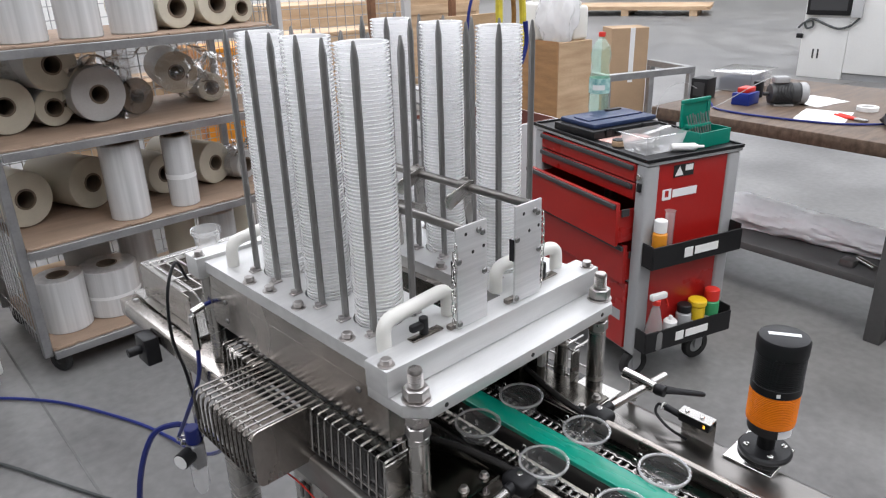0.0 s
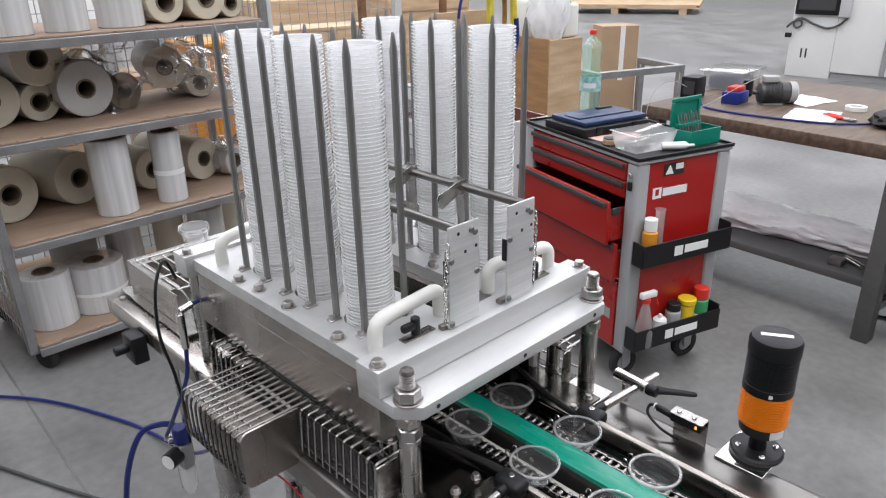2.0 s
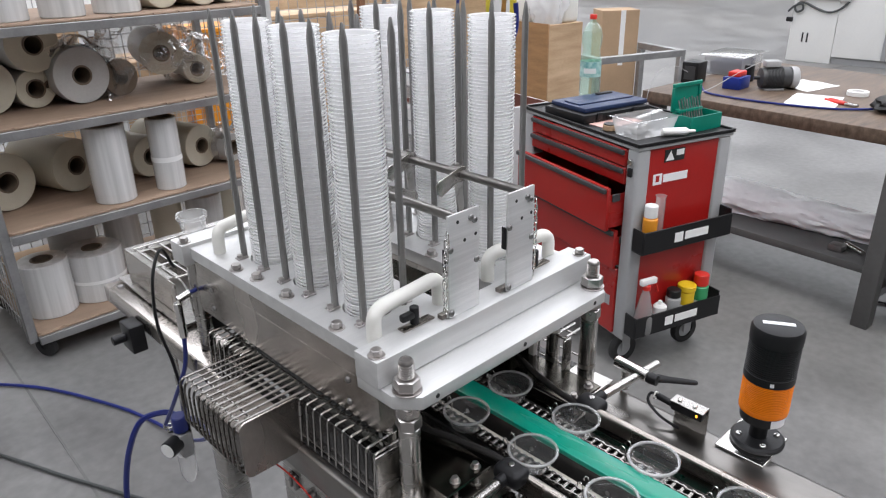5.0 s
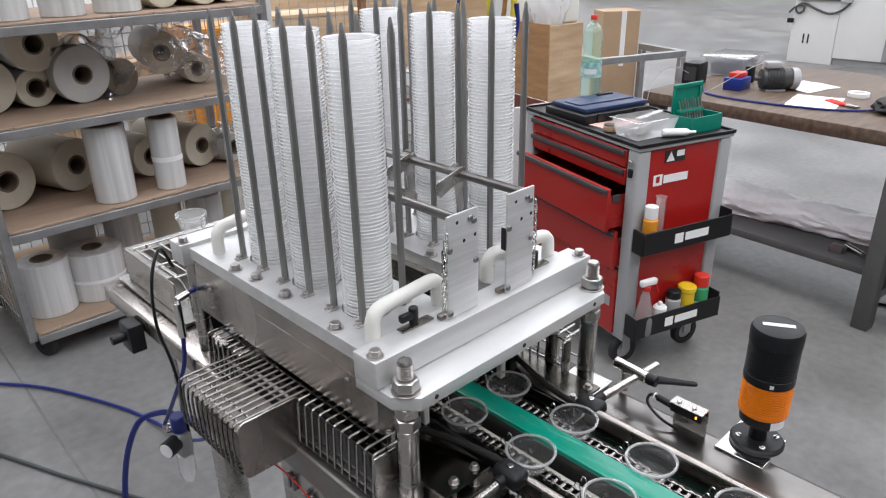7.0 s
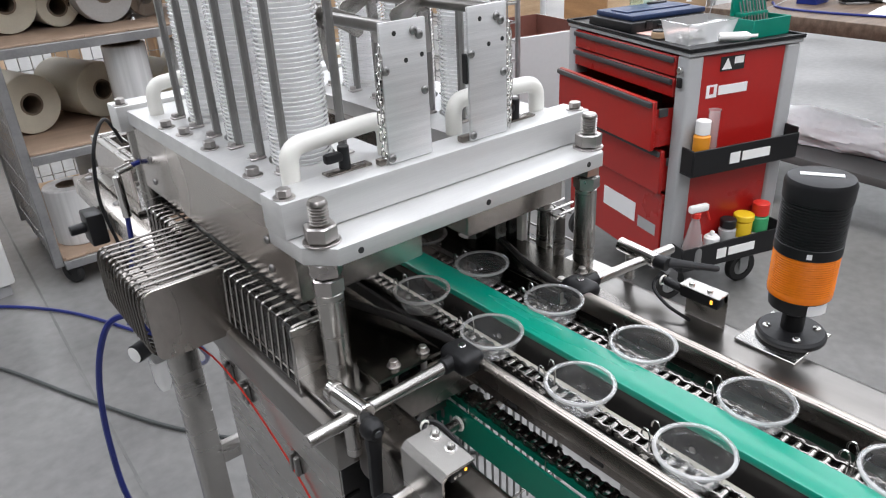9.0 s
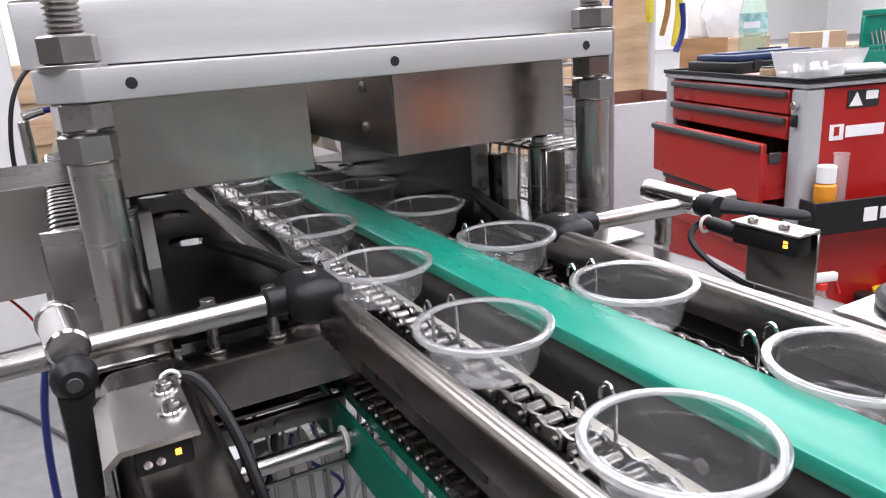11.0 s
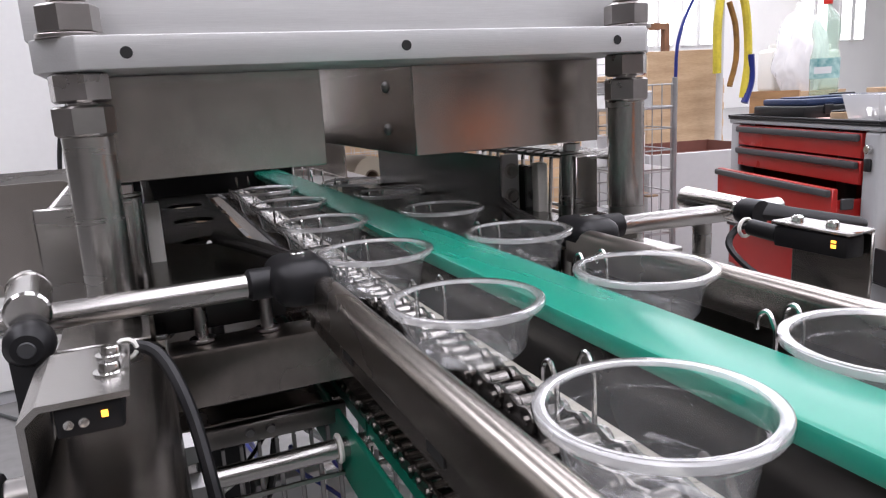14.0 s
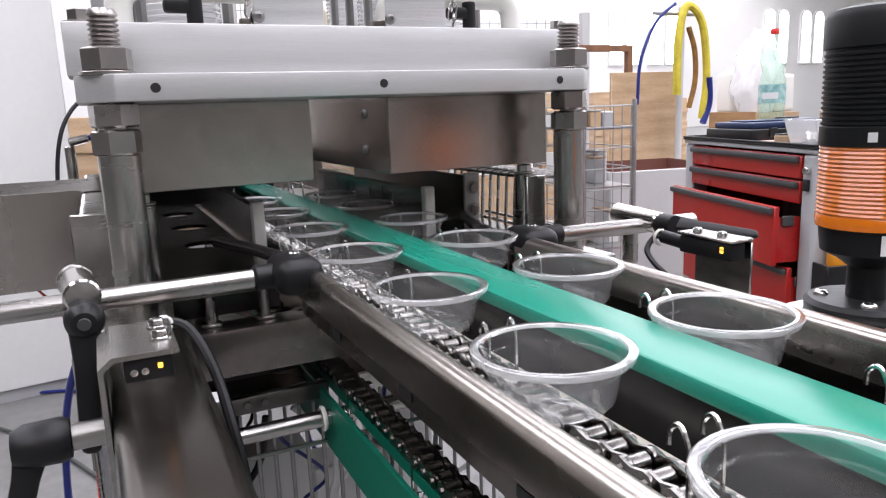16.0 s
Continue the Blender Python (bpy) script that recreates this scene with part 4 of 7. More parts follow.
def sensors():
    s = thing("light_sensor", "small black light sensor under a bent steel bracket with amber light", "sensor", group="light sensors")
    b = bm_()
    box(b, 0.1825, 0.2045, -0.190, -0.136, 0.9665, 0.9690, 0.0008, 1)
    box(b, 0.2022, 0.2045, -0.190, -0.136, 0.9203, 0.9662, 0.0008, 1)
    part("bracket", b, STEEL, s, "bent stainless bracket")
    part("body", box(bm_(), 0.1835, 0.1985, -0.188, -0.138, 0.9530, 0.9660, 0.0015), BLACK, s)
    part("led", box(bm_(), 0.1829, 0.1834, -0.1815, -0.1785, 0.9585, 0.9605), LED_AMBER, s)
    part("led", box(bm_(), 0.1829, 0.1834, -0.1815, -0.1785, 0.9615, 0.9630), LED_AMBER, s)
    for y in (-0.148, -0.172):
        part("screw", lathe(bm_(), [(0, 0.0035), (0.0026, 0.0035), (0.0036, 0.0025), (0.0038, 0)], 14, (0.192, y, 0.9690)), STEEL_BRIGHT, s)
    part("plug", cyl(bm_(), (0.190, -0.1375, 0.959), (0.192, -0.112, 0.960), 0.0055, 12), BLACK, s)
    part("lead", tube(bm_(), curve_pts([(0.192, -0.112, 0.960), (0.195, -0.098, 0.957), (0.186, -0.100, 0.946), (0.181, -0.125, 0.934), (0.186, -0.155, 0.9235)], 6), 0.0024, 6), BLACK, s)
    part("cable_tie", tube(bm_(), [(0.192 + 0.006 * math.cos(a), -0.108, 0.959 + 0.006 * math.sin(a)) for a in [i * 0.6 for i in range(11)]], 0.0013, 5), WHITE_PLASTIC, s)
    s = thing("light_sensor", "small black light sensor under a bracket on the worn beam", "sensor", group="light sensors")
    b = bm_()
    pts = [(-0.188, 0.9545), (-0.188, 0.957), (-0.219, 0.957), (-0.2255, 0.9515), (-0.2255, 0.880), (-0.2230, 0.880), (-0.2230, 0.9500), (-0.2180, 0.9545)]
    lo = [b.verts.new((x, -0.184, z)) for x, z in pts]
    hi = [b.verts.new((x, -0.124, z)) for x, z in pts]
    b.faces.new(lo)
    b.faces.new(hi[::-1])
    for i in range(len(pts)):
        j = (i + 1) % len(pts)
        b.faces.new((lo[i], lo[j], hi[j], hi[i]))
    part("bracket", b, STEEL, s, "bent stainless bracket")
    part("body", box(bm_(), -0.214, -0.191, -0.182, -0.130, 0.9420, 0.9540, 0.0015), BLACK, s)
    part("led", box(bm_(), -0.1985, -0.1962, -0.1828, -0.1822, 0.9480, 0.9505), LED_AMBER, s)
    for x in (-0.2095, -0.2045):
        part("dial", lathe(bm_(), [(0, 0.0012), (0.0018, 0.001), (0.0020, 0)], 12, (x, -0.1822, 0.9475), (0, -1, 0)), STEEL_BRIGHT, s)
    for y in (-0.138, -0.160):
        part("screw", lathe(bm_(), [(0, 0.0030), (0.0018, 0.0030), (0.0018, 0.0045), (0.0034, 0.0045), (0.0040, 0.0035), (0.0042, 0.001), (0.0062, 0.0008), (0.0062, 0)], 16, (-0.195, y, 0.957)), STEEL_BRIGHT, s)
    part("lead", tube(bm_(), curve_pts([(-0.196, -0.124, 0.948), (-0.188, -0.112, 0.951), (-0.176, -0.118, 0.946), (-0.167, -0.140, 0.925), (-0.162, -0.165, 0.89), (-0.158, -0.18, 0.85), (-0.14, -0.17, 0.80)], 7), 0.0030, 8), BLACK, s)
    part("cable_tie", tube(bm_(), [(-0.190 + 0.0045 * math.cos(a), -0.114, 0.951 + 0.0045 * math.sin(a)) for a in [i * 0.6 for i in range(11)]], 0.0013, 5), WHITE_PLASTIC, s)


def signal_tower():
    x, y, z = 0.243, -0.250, 0.9205
    s = thing("signal_lamp", "black and amber signal lamp tower on a steel foot plate", "signal lamp", pose(x, y, 0))
    part("foot_plate", box(bm_(), -0.052, 0.034, -0.032, 0.040, z, z + 0.003, 0.0008, 1), STEEL_BRIGHT, s, "bright steel foot plate")
    part("base_flange", lathe(bm_(), [(0, z + 0.003), (0.037, z + 0.003), (0.038, z + 0.005), (0.038, z + 0.009), (0.035, z + 0.012), (0.014, z + 0.013), (0, z + 0.013)], 36), BLACK, s)
    for a in (0.6, 2.2, 3.8, 5.4):
        part("flange_screw", _button_screw(), STEEL_BRIGHT, s, at=pose(0.027 * math.cos(a), 0.027 * math.sin(a), z + 0.0125))
    part("stem", lathe(bm_(), [(0.0125, z + 0.012), (0.0125, z + 0.034), (0.020, z + 0.040), (0.030, z + 0.045), (0.032, z + 0.062), (0, z + 0.062)], 32), BLACK, s)
    part("rating_label", _curved_label(0.0323, z + 0.047, z + 0.060, 3.9, 4.7), MARK_WHITE, s)
    pr = [(0, z + 0.062), (0.034, z + 0.062), (0.0345, z + 0.068), (0.0335, z + 0.070)]
    for i in range(16):
        h = z + 0.070 + i * 0.0028
        pr += [(0.0335, h), (0.0343, h + 0.0014)]
    pr += [(0.0335, z + 0.115), (0, z + 0.115)]
    part("amber_lens", lathe(bm_(), pr, 40), LENS_AMBER, s, "ribbed amber lens")
    pr = [(0, z + 0.115), (0.0348, z + 0.115), (0.0348, z + 0.127), (0.0335, z + 0.128)]
    for i in range(14):
        h = z + 0.128 + i * 0.0033
        pr += [(0.0335, h), (0.0345, h + 0.0004), (0.0345, h + 0.0018), (0.0335, h + 0.0022)]
    pr += [(0.0335, z + 0.175), (0.0352, z + 0.176), (0.0355, z + 0.194), (0.033, z + 0.199), (0.026, z + 0.201), (0, z + 0.201)]
    part("sounder", lathe(bm_(), pr, 40), BLACK, s, "ribbed black sounder and cap")
    part("name_mark", box(bm_(), -0.004, 0.004, -0.021, 0.021, z + 0.2011, z + 0.2017), MARK_WHITE, s, at=pose(0, 0, 0, 0, 0, 30))
    part("arrow_mark", _curved_label(0.0351, z + 0.118, z + 0.124, 3.55, 3.70), MARK_WHITE, s)


def _curved_label(r, z0, z1, a0, a1):
    b = bm_()
    n = 8
    lo = [b.verts.new((r * math.cos(a0 + (a1 - a0) * i / n), r * math.sin(a0 + (a1 - a0) * i / n), z0)) for i in range(n + 1)]
    hi = [b.verts.new((v.co.x, v.co.y, z1)) for v in lo]
    for i in range(n):
        b.faces.new((lo[i], lo[i + 1], hi[i + 1], hi[i]))
    return b


denester()
stacks()
frame_and_guards()
conveyor()
sensors()
signal_tower()


# ---- roll rack behind the machine ----
RACK = dict(x0=-0.14, x1=1.12, y0=2.50, y1=3.22)
DECKS = (0.135, 0.588, 0.992, 1.362)


def rack():
    x0, x1, y0, y1 = (RACK[k] for k in ("x0", "x1", "y0", "y1"))
    m = thing("roll_trolley", "grey steel shelf trolley with wooden decks and mesh sides", "trolley")
    for x in (x0, x1):
        for y in (y0 + 0.02, y1 - 0.02):
            part("post", box(bm_(), x - 0.018, x + 0.018, y - 0.018, y + 0.018, 0.10, 2.0, 0.003, 1), GALV, m)
    for z in DECKS:
        d = part("deck", box(bm_(), x0 + 0.02, x1 - 0.02, y0 + 0.002, y1, z - 0.018, z, 0.002, 1), DECK_WOOD, m, "worn brown wooden deck board")
        random.seed(int(z * 100))
        b = bm_()
        box(b, x0 + 0.018, x1 - 0.018, y0 - 0.022, y0, z - 0.045, z - 0.010, 0.002, 1)
        part("front_rail", b, GALV, d, "grey steel edge rail")
        x = x0 + 0.03
        while x < x1 - 0.1:
            w = random.uniform(0.05, 0.16)
            part("chipped_edge", box(bm_(), x, x + w, y0 - 0.006 - random.uniform(0, 0.008), y0 + 0.0015, z - 0.0095, z - 0.001, 0.002, 1), DECK_WOOD, d)
            x += w + random.uniform(0.005, 0.02)
    # mesh back and sides
    for i in range(24):
        x = x0 + 0.02 + i * (x1 - x0 - 0.04) / 23
        part("mesh_wire", cyl(bm_(), (x, y1 + 0.004, 0.12), (x, y1 + 0.004, 2.0), 0.0025, 5), GALV, m)
    for i in range(30):
        z = 0.15 + i * 0.0625
        part("mesh_wire", cyl(bm_(), (x0, y1 + 0.008, z), (x1, y1 + 0.008, z), 0.0025, 5), GALV, m)
    for s, x in ((0, x0 - 0.006), (1, x1 + 0.006)):
        for i in range(13):
            y = y0 + 0.05 + i * (y1 - y0 - 0.1) / 12
            part("mesh_wire", cyl(bm_(), (x, y, 0.12), (x, y, 2.0), 0.0025, 5), GALV, m)
        for i in range(15):
            z = 0.18 + i * 0.125
            part("mesh_wire", cyl(bm_(), (x, y0 + 0.03, z), (x, y1 - 0.03, z), 0.0025, 5), GALV, m)
    for x in (x0 + 0.05, x1 - 0.05):
        for y in (y0 + 0.05, y1 - 0.06):
            c = part("caster", box(bm_(), x - 0.022, x + 0.022, y - 0.030, y + 0.030, 0.078, 0.099, 0.004, 1), GALV, m)
            part("wheel", lathe(bm_(), [(0, -0.012), (0.014, -0.012), (0.016, -0.017), (0.046, -0.017), (0.052, -0.010), (0.052, 0.010), (0.046, 0.017), (0.016, 0.017), (0.014, 0.012), (0, 0.012)], 28, (x, y, 0.052), (0.9, 0.44, 0)), BLACK_RUBBER, c, "black rubber wheel")


def roll_lying(x, y, z, r, length, rc, body, yaw=6.0, wrapped=False, end=None):
    t = thing("film_roll", "roll of clear packaging film lying on a trolley deck" if not wrapped else "film roll in crumpled clear wrapping on a deck", "film roll",
              pose(x, y, z, 0, 0, yaw), "film rolls on the trolley")
    # body goes back from the front end
    b = lathe(bm_(), [(r, 0.004), (r, length - 0.004), (r - 0.004, length), (rc, length), (rc, 0.0)], 40, (0, 0, 0), (0, 1, 0))
    part("film", b, body, t)
    e = lathe(bm_(), [(rc, -0.001)] + [(rc + (r - rc) * k / 6, -0.001 - 0.0012 * (k % 2)) for k in range(1, 6)] + [(r - 0.002, -0.0005), (r, 0.004)], 40, (0, 0, 0), (0, 1, 0))
    part("film_edge", e, end or FILM_END, t, "wound film edge")
    c = lathe(bm_(), [(rc * 0.82, length * 0.9), (rc * 0.82, -0.004), (rc, -0.004), (rc, 0.02)], 28, (0, 0, 0), (0, 1, 0))
    part("core", c, CORE, t, "brown cardboard core")
    # dark disc closing the core, painted as the shade of its hollow
    part("core_shade_disc", lathe(bm_(), [(0, length * 0.85), (rc * 0.82, length * 0.85)], 20, (0, 0, 0), (0, 1, 0)), CORE_DARK, t)
    if wrapped:
        w = bm_()
        random.seed(int(abs(x) * 1000) + 5)
        rings = []
        n = 22
        for k in range(8):
            v = 0.03 + (length + 0.01) * k / 7
            rings.append([w.verts.new(((r + 0.004 + random.uniform(0, 0.016)) * math.cos(2 * math.pi * i / n), v + random.uniform(-0.012, 0.012),
                                       (r + 0.004 + random.uniform(0, 0.016)) * math.sin(2 * math.pi * i / n))) for i in range(n)])
        for a, c2 in zip(rings, rings[1:]):
            for i in range(n):
                w.faces.new((a[i], a[(i + 1) % n], c2[(i + 1) % n], c2[i]))
        part("wrapping", w, WRAP, t, "crumpled clear wrapping")
        w, n, q = bm_(), 26, random.uniform(0, 9)
        g = []
        for i in range(n):
            a = radians(-60 + 200 * i / (n - 1))
            row = []
            for k in range(9):
                v = -0.05 + 0.16 * k / 8
                d = noise.noise(Vector((i * 0.33, k * 0.4, q))) + 0.6 * noise.noise(Vector((i * 0.9, k * 0.9, q)))
                rad = r + 0.028 + 0.030 * d + 0.02 * max(0, 2 - k)
                row.append(w.verts.new((rad * math.cos(a), v + 0.02 * noise.noise(Vector((i * 0.5, k, q + 4))), rad * math.sin(a))))
            g.append(row)
        for i in range(n - 1):
            for k in range(8):
                w.faces.new((g[i][k], g[i + 1][k], g[i + 1][k + 1], g[i][k + 1]))
        part("loose_wrapping", w, WRAP, t, "loose crinkled end of the wrapping")
    return t


def roll_standing(x, y, z, r, h, rc, body, band=False, lean=0.0):
    t = thing("film_roll", "roll of white film standing upright on a trolley deck", "film roll", pose(x, y, z, lean, 0, 0), "film rolls on the trolley")
    part("film", lathe(bm_(), [(rc, 0.0), (r - 0.004, 0.0), (r, 0.004), (r, h - 0.004), (r - 0.004, h), (rc, h)], 40), body, t)
    part("core", lathe(bm_(), [(rc * 0.85, 0.02), (rc * 0.85, h + 0.003), (rc, h + 0.003), (rc, h - 0.02)], 28), CORE, t, "brown cardboard core")
    # disc coloured like the shade down in the upright core
    part("core_shade_disc", lathe(bm_(), [(0, h * 0.4), (rc * 0.85, h * 0.4)], 20), CORE_DARK, t)
    if band:
        part("paper_band", lathe(bm_(), [(r + 0.0012, h * 0.40), (r + 0.0015, h * 0.47)], 40), PAPER, t, "white paper band")


def rolls():
    d0, d1, d2, d3 = DECKS
    R = roll_lying
    R(0.195, 2.76, d2 + 0.262, 0.110, 0.40, 0.042, FILM_GREY, 9, end=FILM_END)
    R(0.178, 2.80, d2 + 0.082, 0.080, 0.36, 0.040, FILM_GREY, 7)
    R(0.352, 2.74, d2 + 0.121, 0.119, 0.40, 0.042, FILM_GREY, 5, True, FILM_GREY)
    R(0.526, 2.78, d2 + 0.084, 0.082, 0.36, 0.040, FILM_WHITE, 8, False, CORE)
    R(0.728, 2.78, d2 + 0.165, 0.097, 0.36, 0.038, FILM_GREY, -14, False, FILM_END)
    R(0.900, 2.80, d2 + 0.070, 0.068, 0.36, 0.036, FILM_CREAM, -10, False)
    R(-0.008, 2.78, d2 + 0.115, 0.113, 0.38, 0.040, FILM_CREAM, 4)
    R(-0.020, 2.79, d1 + 0.124, 0.122, 0.36, 0.046, FILM_CREAM, 16)
    R(0.275, 2.84, d1 + 0.122, 0.120, 0.33, 0.044, FILM_CREAM, 20)
    R(0.600, 2.80, d1 + 0.101, 0.098, 0.38, 0.042, FILM_CREAM, 14)
    R(0.850, 2.78, d1 + 0.107, 0.105, 0.40, 0.040, FILM_CREAM, 18, False)
    R(1.000, 2.74, d1 + 0.074, 0.072, 0.45, 0.038, FILM_GREY, 20, True, FILM_GREY)
    S = roll_standing
    S(0.345, 2.612, d1, 0.086, 0.335, 0.068, FILM_WHITE)
    S(0.592, 2.596, d1, 0.066, 0.325, 0.052, FILM_WHITE, True)
    S(0.005, 2.690, d0, 0.102, 0.245, 0.046, FILM_WHITE)
    S(0.222, 2.715, d0, 0.125, 0.225, 0.045, FILM_WHITE, True)
    S(0.215, 2.960, d0, 0.105, 0.300, 0.045, FILM_GREY)
    S(0.430, 2.900, d0, 0.085, 0.370, 0.042, FILM_WHITE)
    S(0.640, 2.850, d0, 0.075, 0.390, 0.040, FILM_CREAM)
    S(0.810, 2.780, d0, 0.090, 0.320, 0.042, FILM_WHITE)
    S(0.980, 2.900, d0, 0.085, 0.370, 0.042, FILM_CREAM)
    S(0.085, 2.640, d3, 0.090, 0.34, 0.045, FILM_WHITE)
    S(0.300, 2.640, d3, 0.085, 0.36, 0.045, FILM_WHITE)
    S(0.520, 2.650, d3, 0.095, 0.36, 0.045, FILM_WHITE)
    R(0.710, 2.62, d3 + 0.090, 0.088, 0.5, 0.045, FILM_CREAM, 6)
    R(0.900, 2.62, d3 + 0.098, 0.096, 0.5, 0.045, FILM_CREAM, 6)
    R(1.040, 2.66, d3 + 0.066, 0.064, 0.5, 0.035, FILM_GREY, 6)
    for x, y, z, rx, ry, rz, q in ((0.68, 2.86, d2 + 0.185, 0.21, 0.14, 0.150, 2.0), (0.93, 2.86, d2 + 0.100, 0.16, 0.13, 0.110, 7.0), (-0.02, 2.95, d2 + 0.21, 0.13, 0.12, 0.09, 4.0)):
        w = bmesh.new()
        bmesh.ops.create_icosphere(w, subdivisions=5, radius=1.0)
        bmesh.ops.delete(w, geom=[v for v in w.verts if v.co.z < -0.55 or v.co.y > 0.75], context="VERTS")
        for v in w.verts:
            p = v.co + Vector((q, q, 0))
            k = 0.92 + 0.22 * (1 - 2 * abs(noise.noise(p * 1.6))) + 0.12 * (1 - 2 * abs(noise.noise(p * 3.9))) + 0.04 * noise.noise(p * 9)
            v.co = Vector((v.co.x * rx * k, v.co.y * ry * k, max(v.co.z * rz * k, d2 + 0.004 - z)))
        solid("film_wrapping", w, WRAP, "loose crumpled clear plastic wrapping over the film rolls", "plastic wrap", pose(x, y, z), "loose wrapping on the trolley")
    # cartons at the back of the decks
    for x, y, z, w, d, h in ((-0.02, 3.05, d1, 0.18, 0.2, 0.16), (0.05, 3.07, d0, 0.22, 0.2, 0.13)):
        t = thing("carton", "brown cardboard carton at the back of a deck", "carton", pose(x, y, z), "cartons on the trolley")
        part("body", box(bm_(), -w / 2, w / 2, -d / 2, d / 2, 0, h, 0.003, 1), CARDBOARD, t)
        part("print_bar", box(bm_(), -w * 0.2, w * 0.2, -d / 2 - 0.0015, -d / 2 - 0.0002, h * 0.35, h * 0.6), MARK_BLACK, t)


# ---- red tool cart ----
def tool_cart():
    W, D = 0.45, 0.74
    m = thing("tool_cart", "red and grey steel tool cart with one drawer pulled open", "tool cart", pose(1.500, 0.722, 0, 0, 0, -18))
    for x in (0.0, W):
        for y in (0.0, D):
            xx, yy = (0.03 if x == 0 else W - 0.03), (0.03 if y == 0 else D - 0.03)
            part("corner_post", box(bm_(), xx - 0.03, xx + 0.03, yy - 0.03, yy + 0.03, 0.145, 0.912, 0.010, 3), GREY_PAINT, m, "rounded grey corner post")
    part("side_panel", box(bm_(), 0.061, W - 0.061, 0.008, 0.016, 0.15, 0.908), RED, m, "red side panel")
    part("side_panel", box(bm_(), 0.061, W - 0.061, D - 0.016, D - 0.008, 0.15, 0.908), RED, m)
    part("back_panel", box(bm_(), W - 0.016, W - 0.006, 0.061, D - 0.061, 0.15, 0.908), RED, m)
    part("bottom", box(bm_(), 0.01, W - 0.01, 0.01, D - 0.01, 0.135, 0.1445), GREY_PAINT, m)
    part("top_frame", box(bm_(), -0.003, W + 0.003, -0.003, D + 0.003, 0.9125, 0.9255, 0.003), GREY_PAINT, m, "grey steel top frame")
    t = part("top_tray", box(bm_(), -0.007, W + 0.007, -0.007, D + 0.007, 0.9258, 0.9318, 0.002), BLACK, m, "black moulded top tray")
    for bx in ((-0.008, W + 0.008, -0.008, 0.003), (-0.008, W + 0.008, D - 0.003, D + 0.008), (-0.008, 0.003, 0.0035, D - 0.0035), (W - 0.003, W + 0.008, 0.0035, D - 0.0035)):
        part("tray_lip", box(bm_(), *bx, 0.9320, 0.9395, 0.003), BLACK, t)
    # drawers: z range and how far open
    for z0, z1, out in ((0.842, 0.906, 0.0), (0.774, 0.836, 0.0), (0.600, 0.768, 0.070), (0.435, 0.592, 0.022), (0.148, 0.428, 0.0)):
        d = part("drawer", box(bm_(), -0.004 - out, 0.012 - out, 0.062, D - 0.062, z0, z1, 0.002, 1), RED, m, "red drawer front")
        if z0 > 0.2:
            part("grip", box(bm_(), -0.018 - out, -0.0045 - out, 0.064, D - 0.064, z1 - 0.021, z1 - 0.002, 0.005), GREY_PLASTIC, d, "dark grey grip strip")
        if out:
            for y in (0.066, D - 0.070):
                part("drawer_side", box(bm_(), 0.0125 - out, 0.06, y, y + 0.004, z0 + 0.01, z1 - 0.03), RED, d)
            part("drawer_floor", box(bm_(), 0.0125 - out, 0.06, 0.071, D - 0.071, z0 + 0.01, z0 + 0.014), BLACK, d)
            part("latch", box(bm_(), 0.020 - out, 0.055 - out, 0.058, 0.0655, z1 - 0.055, z1 - 0.026, 0.002, 1), GREY_PLASTIC, d)
            for y in (0.072, D - 0.075):
                part("runner", box(bm_(), 0.013 - out, 0.06, y, y + 0.003, z0 + 0.05, z0 + 0.07), STEEL_ROD, d)
        else:
            part("drawer_back", box(bm_(), 0.0125, 0.02, 0.07, D - 0.07, z0 + 0.002, z1 - 0.002), BLACK, d)
    part("lock", cyl(bm_(), (-0.001, 0.030, 0.868), (-0.014, 0.030, 0.868), 0.011, 18), STEEL_BRIGHT, m)
    part("lock_cover", box(bm_(), -0.012, -0.001, 0.020, 0.040, 0.812, 0.845, 0.004), BLACK, m)
    # marks without lettering on the red panel and on the lower drawer
    part("warning_label", box(bm_(), 0.130, 0.225, 0.0062, 0.0078, 0.852, 0.898), MARK_BLACK, m)
    tri_b = bm_()
    v = [tri_b.verts.new(p) for p in ((0.136, 0.0055, 0.857), (0.176, 0.0055, 0.857), (0.156, 0.0055, 0.894))]
    tri_b.faces.new(v)
    part("warning_triangle", tri_b, PAPER, m, "pale warning triangle")
    part("label_field", box(bm_(), 0.184, 0.220, 0.0052, 0.0060, 0.872, 0.894), PAPER, m)
    for sx, x in ((0.055, 0.085),):
        part("logo_square", box(bm_(), x, x + 0.042, 0.0062, 0.0078, 0.770, 0.812, 0.0005, 1), MARK_WHITE, m, "white logo square")
        part("logo_notch", box(bm_(), x + 0.012, x + 0.028, 0.0052, 0.0060, 0.782, 0.806), RED, m)
        part("logo_bar", box(bm_(), x + 0.048, x + 0.165, 0.0062, 0.0078, 0.775, 0.806, 0.0005, 1), MARK_WHITE, m, "white lettering bar")
    part("logo_bar", box(bm_(), -0.0058, -0.0044, 0.21, 0.42, 0.270, 0.345), MARK_WHITE, m, "white lettering bar")
    part("logo_bar", box(bm_(), -0.0058, -0.0044, 0.085, 0.19, 0.262, 0.305), GREY_PAINT, m)
